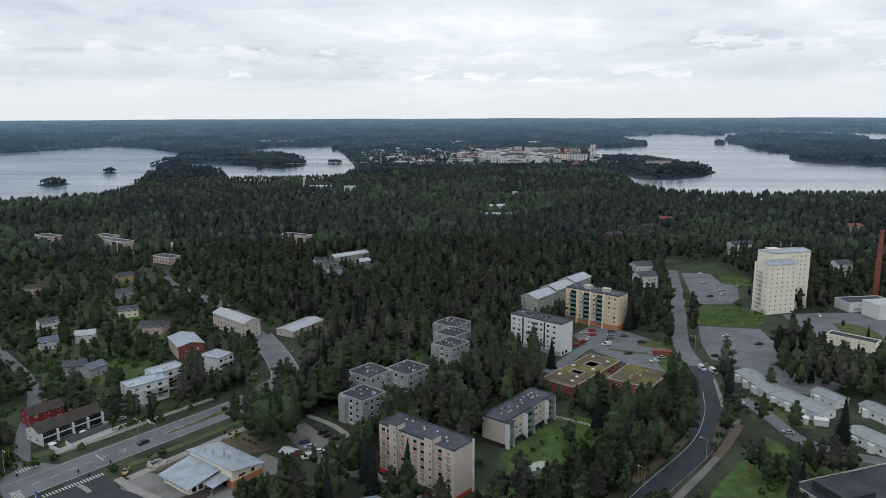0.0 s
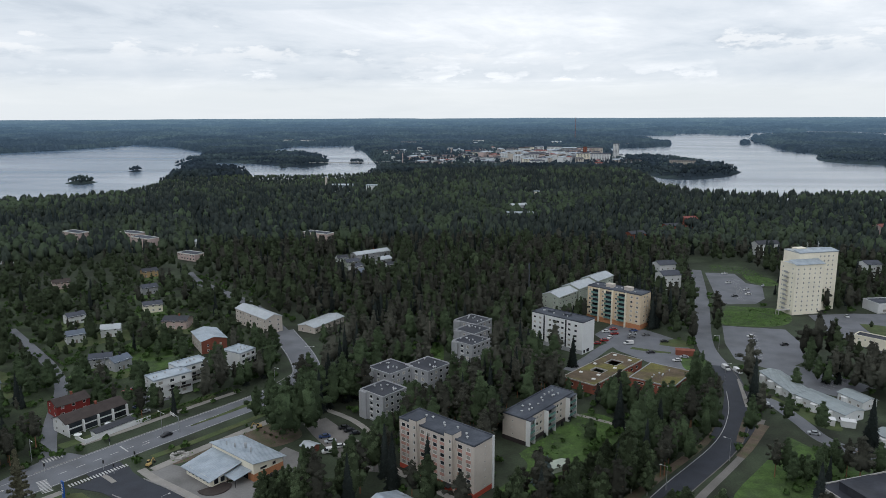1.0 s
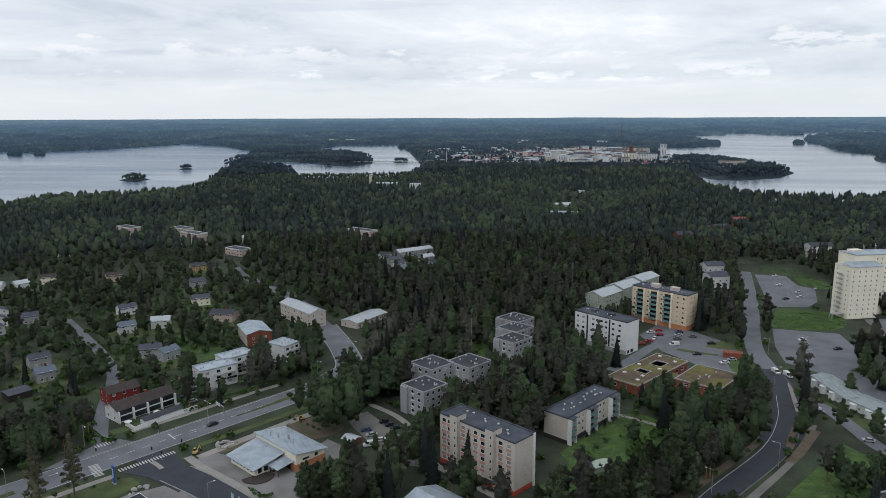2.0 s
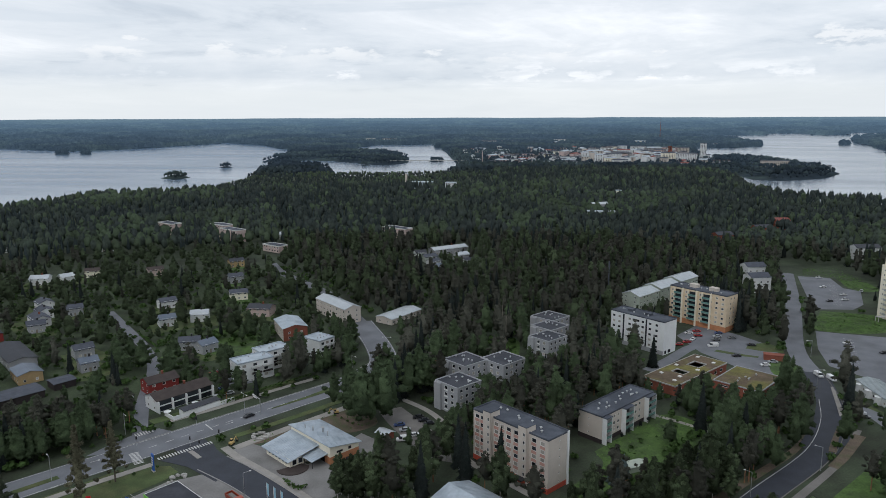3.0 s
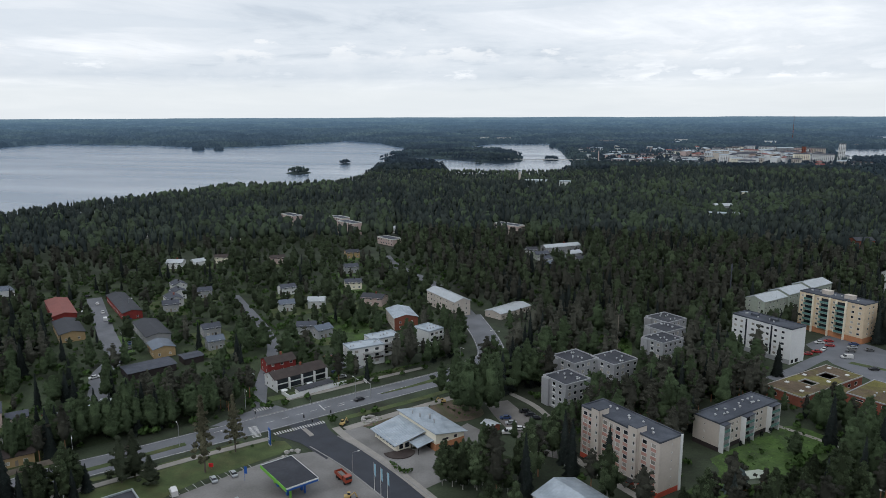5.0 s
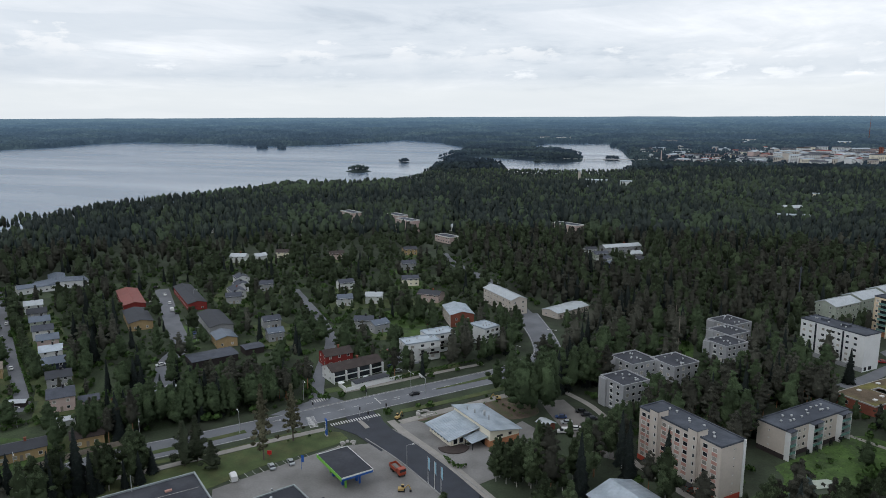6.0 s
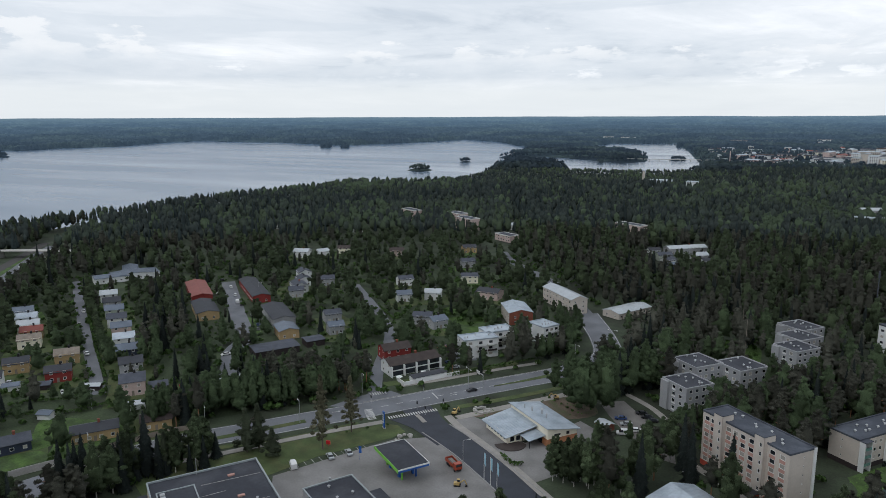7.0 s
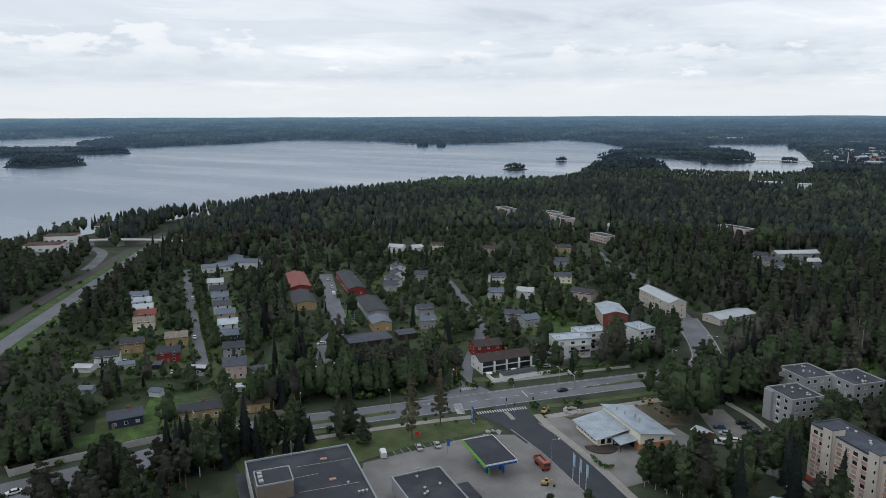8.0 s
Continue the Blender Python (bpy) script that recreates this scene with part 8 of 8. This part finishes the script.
def bushes():
    T = [bush_shape(np.random.default_rng(500 + k), 7, 0.62) for k in range(4)]
    Xb, Yb, rgb = scatter(110, 560, -74, 37, 5.2, 31)
    kb = blocked(Xb, Yb, -2.0)
    yard = np.zeros(Xb.shape, bool)
    for poly, f in CLEAR:
        if f > 0:
            yard |= signed(poly, Xb, Yb) > 0
    s = (kb > 0.3) & (rgb.uniform(0, 1, Xb.size) < np.where(yard, 0.55, 0.25))
    Vs, Fs, Os, n = [], [], [], 0
    own = [(30 + 4.2 * k + 1.5 * math.sin(5 * k), 236 + 5.0 * k, 0.5 + 0.2 * (k % 3)) for k in range(7)] + [(22 + 3.4 * k, 206 + 2.6 * k + 2 * math.sin(4 * k), 0.9 + 0.35 * (k % 4)) for k in range(9)] + [(44 + 2.8 * k, 236 + 3.6 * k, 1.2 + 0.3 * (k % 3)) for k in range(6)]
    own += [(100 + 4 * k, 205 + 4.5 * k + 6 * math.sin(3 * k), 0.7 + 0.3 * (k % 3)) for k in range(8)] + [(-128 - 5 * k, 205 - 6 * k, 0.4 + 0.1 * (k % 2)) for k in range(4)] + [(134 + 2 * k, 296 - 5 * k, 0.9) for k in range(7)] + [(-86 + 3 * k, 257 - 2 * k, 0.5) for k in range(6)]
    own += list(zip(Xb[s], Yb[s], rgb.uniform(0.6, 1.7, int(s.sum()))))
    for i, (x, y, h) in enumerate(own):
        V, F, O = T[i % 4]
        Vs.append(V * h + [x, y, 0]), Fs.append(F + n), Os.append(O)
        n += len(V)
    thing("garden_bushes", "green bushes and shrubs in the gardens", "bushes", Matrix(), kind="stuff", me=big_mesh("garden_bushes", np.concatenate(Vs), np.concatenate(Fs), M_HEDGE, normals=np.concatenate(Os)))


bushes()


def weeds():
    """Tall rank grass and weeds on the meadows."""
    rgw = np.random.default_rng(77)
    C = []
    for poly, share in (([(168, 440), (180, 438), (198, 432), (196, 410), (180, 396), (152, 399), (158, 420)], 1.4), ([(200, 566), (225, 568), (228, 532), (227, 500), (214, 495), (209, 510), (212, 537), (192, 543)], 0.9), ([(20, 237), (32, 252), (48, 272), (60, 268), (66, 250), (52, 228), (36, 214), (14, 203), (10, 210), (22, 226)], 0.3),
                        ([(-10, 330), (-2, 320), (-8, 308), (-18, 318), (-24, 345), (-12, 360)], 0.5), ([(-108, 222), (-101, 234), (-84, 254), (-72, 262), (-62, 250), (-70, 240), (-84, 240), (-96, 230)], 0.10), ([(103, 222), (128, 262), (132, 255), (112, 212)], 0.5),
                        ([(-236, 140), (-226, 133), (-222, 142), (-214, 150), (-224, 160), (-246, 152)], 0.25), ([(126, 246), (131, 236), (142, 226), (130, 212), (112, 214), (100, 206), (108, 226)], 0.3)):
        P = np.array(poly, float)
        lo, hi = P.min(0), P.max(0)
        n = int((hi - lo).prod() * share)
        q = rgw.uniform(0, 1, (n, 2)) * (hi - lo) + lo
        q = q[(signed(P, q[:, 0], q[:, 1]) > 0) & (waves(q[:, 0] * 9, q[:, 1] * 9) + rgw.uniform(-0.5, 0.5, n) > -0.15)]
        C.append(np.concatenate([q, rgw.uniform(0.1, 0.45, (len(q), 1))], 1))
    C = np.concatenate(C)
    V, F, O = cards(C, np.tile([0.0, 0.0, 1.0], (len(C), 1)), 0.5, rgw, 0.3)
    thing("meadow_weeds", "rank green grass and weeds on the meadows", "weeds", Matrix(), kind="stuff", me=big_mesh("meadow_weeds", V, F, M_WEED, normals=O))


weeds()


def hedge(pts, h=1.5, w=1.3):
    rgh = np.random.default_rng(int(abs(pts[0][0] * 3 + pts[0][1])))
    C, O = [], []
    for (ax, ay), (bx, by) in zip(pts, pts[1:]):
        n = int(math.hypot(bx - ax, by - ay) * 9)
        t = rgh.uniform(0, 1, n)
        d = rgh.normal(0, 1, (n, 3))
        d /= np.linalg.norm(d, axis=1)[:, None]
        d[:, 2] = np.abs(d[:, 2])
        C.append(np.stack([ax + (bx - ax) * t, ay + (by - ay) * t, np.full(n, h * 0.5)], 1) + d * [w * 0.55, w * 0.55, h * 0.5])
        O.append(d)
    V, F, O = cards(np.concatenate(C), np.concatenate(O), 0.45, rgh)
    thing("hedge", "clipped green garden hedge", "hedge", Matrix(), "garden hedges", me=big_mesh("hedge", V, F, M_HEDGE, normals=O))


for pts in ([(-256, 172), (-243, 164), (-226, 180)], [(-252, 168), (-268, 158), (-262, 148)], [(-262, 146), (-246, 156), (-238, 164)], [(-246, 186), (-228, 199), (-212, 214)], [(-222, 142), (-206, 158)], [(-262, 190), (-300, 214), (-340, 241), (-380, 268)],
            [(-130, 258), (-118, 276), (-104, 294)], [(-172, 250), (-160, 240), (-150, 232)], [(-216, 340), (-196, 322), (-190, 330)], [(-200, 330), (-182, 340), (-170, 352)], [(-262, 300), (-236, 280)], [(20, 206), (30, 216), (42, 222)], [(14, 204), (24, 198), (34, 206)], [(-82, 202), (-76, 197), (-73, 199)]):
    hedge(pts)


# ---------------------------------------------------------------- woods: uncountable trees in one mesh a region
def small_templates(level):
    out = {"birch": [], "pine": [], "spruce": []}
    for v in range(4):
        rg = np.random.default_rng(300 + v)
        if level == 3:
            out["birch"].append(birch_shape(rg, 20, 330, 0.40, 3.0, 1.25)), out["pine"].append(pine_shape(rg, 16, 260, 0.36, 3.6, 1.2)), out["spruce"].append(spruce_shape(rg, 22, 10, slim=0.8))
        elif level == 0:
            out["birch"].append(birch_shape(rg, 10, 90, 0.56, 3.6, 1.5)), out["pine"].append(pine_shape(rg, 9, 80, 0.5, 3.6, 1.45)), out["spruce"].append(spruce_shape(rg, 14, 8, slim=1.0))
        elif level == 1:
            out["birch"].append(birch_shape(rg, 4, 34, 0.75, 5.5, 1.8)), out["pine"].append(pine_shape(rg, 5, 40, 0.62, 6.0, 1.3, 1.4)), out["spruce"].append(spruce_shape(rg, 9, 5, 2.5, slim=1.1, z0=5.5))
        else:
            out["birch"].append(birch_shape(rg, 1, 12, 1.1, 5.0, 2.4)), out["pine"].append(pine_shape(rg, 2, 14, 0.9, 5.0, 1.5, 1.3)), out["spruce"].append(spruce_shape(rg, 5, 4, 2.6, slim=1.2, z0=7.0))
    return out


def woods(name, label, spots, templates, m, ground=None):
    Vs, Fs, Os, n = [], [], [], 0
    for i, (kind, x, y, h, w) in enumerate(spots):
        V, F, O = templates[kind][i % 4]
        s, a = h / 17.0, (x * 3.7 + y * 1.9) % 6.283
        c, d = math.cos(a), math.sin(a)
        P = np.empty_like(V)
        P[:, 0], P[:, 1], P[:, 2] = (V[:, 0] * c - V[:, 1] * d) * s * w + x, (V[:, 0] * d + V[:, 1] * c) * s * w + y, V[:, 2] * s + (ground[i] if ground is not None else 0)
        Q = O.copy()
        Q[:, 0], Q[:, 1] = O[:, 0] * c - O[:, 1] * d, O[:, 0] * d + O[:, 1] * c
        Vs.append(P), Fs.append(F + n), Os.append(Q)
        n += len(V)
    me = big_mesh(name, np.concatenate(Vs), np.concatenate(Fs), m, normals=np.concatenate(Os))
    return thing(name, label, "woods", Matrix(), kind="stuff", me=me)


T0, T1, T2, T3 = small_templates(0), small_templates(1), small_templates(2), small_templates(3)
fz = land(np.array([s[1] for s in far_spots]), np.array([s[2] for s in far_spots]))[0]
for kind, m, lab in (("birch", M_BIRCH, "leafy green broadleaf trees of the suburb"), ("pine", M_PINE, "dull green pines of the suburb"), ("spruce", M_SPRUCE, "dark green spruces of the suburb")):
    for name, T, r0, r1 in (("garden_", T3, 0, 375), ("suburb_", T0, 375, 9999)):
        idx = [i for i, s in enumerate(far_spots) if s[0] == kind and r0 <= math.hypot(s[1], s[2]) < r1]
        if idx:
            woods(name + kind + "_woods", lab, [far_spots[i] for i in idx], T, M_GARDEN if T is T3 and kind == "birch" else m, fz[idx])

for r0, r1, gap, T, name, lab in ((640, 950, 7.2, T1, "hill_woods", "dense mixed forest below the low hill"), (950, 1420, 8.4, T2, "hill_woods_far", "dense mixed forest on the low hill")):
    X, Y, rg = scatter(r0, r1, -76, 40, gap, int(r0))
    Z, wet = land(X, Y)
    sel = (wet < -6) & (blocked(X, Y) > 0.1) & (rg.uniform(0, 1, X.size) < 0.92)
    X, Y, Z = X[sel], Y[sel], Z[sel]
    g = waves(X * 1.7, Y * 1.7)
    u = rg.uniform(0, 1, X.size)
    kinds = np.where(u < np.clip(0.12 + 0.75 * g, 0.05, 0.75), "birch", np.where(u < 0.56, "spruce", "pine"))
    high = np.where((np.hypot(X, Y) > 1120) & (np.arctan2(X, Y) < -0.07), rg.uniform(8, 12, X.size), rg.uniform(13, 19, X.size))
    broad = rg.uniform(0.95, 1.35, X.size) * gap / 7.4
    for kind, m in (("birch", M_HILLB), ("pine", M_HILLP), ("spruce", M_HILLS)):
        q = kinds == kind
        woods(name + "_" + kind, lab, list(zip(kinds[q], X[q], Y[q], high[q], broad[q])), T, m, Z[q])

X, Y, rg = scatter(1420, 2500, -76, 42, 14.0, 9)
Z, wet = land(X, Y)
TOWN = np.array([polar(*p) for p in [(-6.5, 1640), (10, 1640), (17.4, 1560), (17.4, 1800), (13, 1880), (12.4, 2500), (5, 3100), (-7, 2900)]])
town_in = signed(TOWN, X, Y) > 0
sel = (wet < -4) & (rg.uniform(0, 1, X.size) < np.where(town_in, 0.55, 0.95))
X, Y, Z = X[sel], Y[sel], Z[sel]
kinds = np.where(rg.uniform(0, 1, X.size) < 0.5, "birch", "pine")
rim = wet[sel] > -22
woods("shore_woods", "forest along the lake shores and in the town", list(zip(kinds, X, Y, np.where(town_in[sel] | rim, rg.uniform(8, 12, X.size), rg.uniform(11, 16, X.size)), np.where(rim, 1.5, rg.uniform(1.9, 2.5, X.size)))), T2, M_HAZEWOOD, Z)


spots = []
for poly in ISLANDS_XY[-8:]:
    lo, hi = poly.min(0), poly.max(0)
    rgi = np.random.default_rng(int(hi[1]))
    q = rgi.uniform(0, 1, (260, 2)) * (hi - lo) + lo
    q = q[signed(poly, q[:, 0], q[:, 1]) > 4][:60]
    spots += [("pine" if k % 3 else "birch", x, y, rgi.uniform(6, 10), 1.6) for k, (x, y) in enumerate(q)]
iz = land(np.array([s[1] for s in spots]), np.array([s[2] for s in spots]))[0]
woods("islet_trees", "dark trees on the small islets of the lake", spots, T2, M_HAZEWOOD, iz)


# distant woods: low clumps of crowns up to the horizon
def clumps(name, label, r0, r1, spacing, seed, m, share=0.95, low=9, high=17):
    X, Y, rg = scatter(r0, r1, -78, 44, spacing, seed)
    Z, wet = land(X, Y)
    sel = (wet < -4) & (rg.uniform(0, 1, X.size) < share)
    X, Y, Z = X[sel], Y[sel], Z[sel]
    n = X.size
    w, h = spacing * rg.uniform(0.6, 0.95, n), rg.uniform(low, high, n) * shrunk(np.hypot(X, Y))
    ang = rg.uniform(0, 6.28, n)
    V = np.zeros((n, 9, 3))
    for k in range(4):
        a = ang + k * 1.5708
        V[:, k] = np.stack([X + w * np.cos(a), Y + w * np.sin(a), Z - 2], -1)
        q = w * rg.uniform(0.45, 0.8, n)
        V[:, 4 + k] = np.stack([X + q * np.cos(a + 0.3), Y + q * np.sin(a + 0.3), Z + h * rg.uniform(0.5, 0.9, n)], -1)
    V[:, 8] = np.stack([X, Y, Z + h], -1)
    T = []
    for k in range(4):
        j = (k + 1) % 4
        T += [(k, j, 4 + j), (k, 4 + j, 4 + k), (4 + k, 4 + j, 8)]
    F = (np.arange(n)[:, None, None] * 9 + np.array(T)[None]).reshape(-1, 3)
    thing(name, label, "woods", Matrix(), kind="stuff", me=big_mesh(name, V.reshape(-1, 3), F, m))


# the haze of these woods is painted into their shared material
clumps("far_woods", "hazy bluish green forest across the lake", 2500, 3150, 15, 21, M_HAZEWOOD, low=8, high=16)
clumps("far_woods_hazy", "hazy forest far across the lake", 3150, 4050, 21, 23, M_HAZEWOOD, low=8, high=17)
clumps("backdrop_woods", "hazy blue forest ridges on the horizon", 4050, 4900, 27, 22, M_HAZEWOOD, low=8, high=18)


# ---------------------------------------------------------------- the town by the lake
def town():
    rg = random.Random(12)
    wm = [M_WHITE, M_WHITE, M_PINKB, M_BEIGE, M_GREY, M_WHITE, M_CREAM, M_WHITE]
    rm = [M_TILEB, M_TIN, M_TIN, M_TILEG, M_TINROW, M_FELT, M_TINR, M_TINBL, M_TILEG, M_TILEG]
    made = 0
    meshes = {}
    for k in range(900):
        a, r = rg.uniform(-7, 13), rg.uniform(1650, 3000)
        core = math.exp(-(((a - 6.5) / 4.5) ** 2 + ((r - 1950) / 300) ** 2)) + 0.25 * math.exp(-(((a + 2) / 4.0) ** 2 + ((r - 1900) / 250) ** 2))
        if rg.random() > 0.10 + 1.3 * core:
            continue
        x, y = polar(a, r)
        X, Y = np.array([x]), np.array([y])
        z, w = land(X, Y)
        if w[0] > -25:
            continue
        L, D, H = rg.choice((18, 26, 34, 44)), rg.choice((11, 13, 15)), rg.choice((10, 13, 16, 19, 22)) if core > 0.35 else rg.choice((5, 7, 9))
        wi, ri = rg.randrange(len(wm)), rg.randrange(len(rm))
        ob = thing("town_building", "pale town building by the lake", "building", turn(x, y, rg.choice((-20, 12, 70, 100)), float(z[0])), "buildings of the town")
        key = (L, D, H, wi)
        if key not in meshes:
            sh = Shape().box(0, 0, -2, L, D, H)
            win = Shape()
            for f in range(int(H / 3)):
                for s in range(int(L / 4)):
                    for yy, a, b in ((-0.08, 1.2, 3.0), (D + 0.08, 3.0, 1.2)):
                        win.face([(s * 4 + a, yy, 1 + 3 * f), (s * 4 + b, yy, 1 + 3 * f), (s * 4 + b, yy, 2.6 + 3 * f), (s * 4 + a, yy, 2.6 + 3 * f)])
            rf = Shape().hexa([(-0.5, -0.5, H), (L + 0.5, -0.5, H), (L + 0.5, D + 0.5, H), (-0.5, D + 0.5, H)], [(0.5, D * 0.45, H + 2.4), (L - 0.5, D * 0.45, H + 2.4), (L - 0.5, D * 0.55, H + 2.4), (0.5, D * 0.55, H + 2.4)])
            meshes[key] = (sh.mesh("wall", wm[wi]), win.mesh("window_row", M_GLASS), rf)
        w_, n_, r_ = meshes[key]
        part("wall", w_, ob)
        tagged(part("window_row", n_, ob), kind="stuff")
        rk = (L, D, H, "roof", ri)
        if rk not in meshes:
            meshes[rk] = r_.mesh("roof", rm[ri])
        part("roof", meshes[rk], ob)
        made += 1
        if made >= 210:
            break
    # landmarks: white tower block, red church tower, chimneys, mast
    for a, r, L, D, H, m, nm, lab in [(12.0, 2010, 16, 14, 42, M_WHITE, "town_tower", "tall white tower block by the lake"), (9.6, 2000, 10, 10, 34, M_BRICK, "church_tower", "red-brick church tower in the town"), (-5.0, 1690, 2, 2, 30, M_PINKB, "town_chimney", "slim pale-red chimney in the town"),
                                      (17.0, 1760, 60, 16, 14, M_BEIGE, "town_hotel", "long beige waterfront building"), (20.0, 1720, 40, 14, 10, M_WHITE, "town_hotel", "white waterfront building by trees"),
                                      (-3.0, 1740, 60, 18, 9, M_WHITE, "works_hall", "white hall by the bay"), (-4.0, 1690, 30, 14, 8, M_PINKB, "works_hall", "pale pink hall by the bay"),
                                      (1.5, 1850, 60, 20, 10, M_WHITE, "works_hall", "white hall by the water"), (-3.5, 2900, 160, 30, 10, M_GREY, "works_hall", "long pale warehouse across the bay"), (-12.5, 3150, 60, 14, 14, M_WHITE, "town_flats", "white flats above the bay"), (-14, 3180, 40, 14, 14, M_WHITE, "town_flats", "white flats above the bay"), (1.2, 2900, 50, 20, 14, M_WHITE, "works_hall", "white hall in the woods")]:
        x, y = polar(a, r)
        z = float(land(np.array([x]), np.array([y]))[0][0])
        ob = thing(nm, lab, "building", turn(x, y, -a, z))
        part("wall", Shape().box(-L / 2, 0, -2, L / 2, D, H).mesh("wall", m), ob)
        part("roof", Shape().box(-L / 2 - 0.4, -0.4, H, L / 2 + 0.4, D + 0.4, H + 0.8).mesh("roof", M_TILEG if nm != "church_tower" else M_TINB), ob)
        if L > 8 and "hall" not in nm:
            win = Shape()
            for f in range(int(H / 3.2)):
                for s in range(int(L / 4)):
                    win.box(-L / 2 + s * 4 + 1.0, -0.1, 1.2 + 3.2 * f, -L / 2 + s * 4 + 3.0, 0.0, 2.9 + 3.2 * f)
            tagged(part("window_row", win.mesh("window_row", M_GLASS), ob), kind="stuff")
    x, y = polar(8.8, 3350)
    thing("radio_mast", "slim lattice radio mast on the ridge", "mast", turn(x, y, 0, 15), me=Shape().rod(0, 0, 0, 95, 1.2, 0.4).mesh("radio_mast", M_BRICK))
    x, y = polar(-9.0, 1870)
    ob = thing("causeway", "long low bridge over the bay", "bridge", turn(x, y, 8, 0))
    part("deck", Shape().box(-120, -3, 0.5, 100, 3, 1.6).mesh("deck", M_CONC), ob)
    pier = Shape().box(-1, -2, -6, 1, 2, 0.5).mesh("pier", M_CONC)
    for k in range(9):
        part("pier", pier, ob, Matrix.Translation((-110 + 25 * k, 0, 0)))


town()


# ---------------------------------------------------------------- last small things
V, F, O = spruce_shape(np.random.default_rng(77), 24, 12, 3.0, 9.0)
for x, y in ((25, 216), (28, 218.5)):
    ob = thing("blue_spruce", "pale blue-grey spruce on the lawn", "spruce", turn(x, y, 30))
    part("crown", big_mesh("crown", V, F, M_BSPRUCE, normals=O), ob)
for x, y in ((30.5, 248), (33.5, 252), (38.5, 258.5), (42, 263)):
    V, F, O = lobes_crown([(0, 0, 1.6, 0.6, 1.6)], 60, 0.3, np.random.default_rng(int(x)))
    thing("thuja", "slim dark green thuja by the balconies", "thuja", turn(x, y, 0), "thujas along the flats", me=big_mesh("thuja", V, F, M_SPRUCE, normals=O))
for x, y, c in ((-146.5, 244.5, M_WHITE), (-139.8, 254.5, M_WHITE), (-134.5, 262.5, M_GREY)):
    ob = thing("parasol", "round pale parasol on the terrace", "parasol", turn(x, y, 0), "parasols on the terraces")
    part("pole", Shape().rod(0, 0, 0, 2.2, 0.04).mesh("pole", M_STEEL), ob)
    part("canopy", Shape().rod(0, 0, 2.0, 2.5, 1.5, 0.1, n=10).mesh("canopy", c), ob)
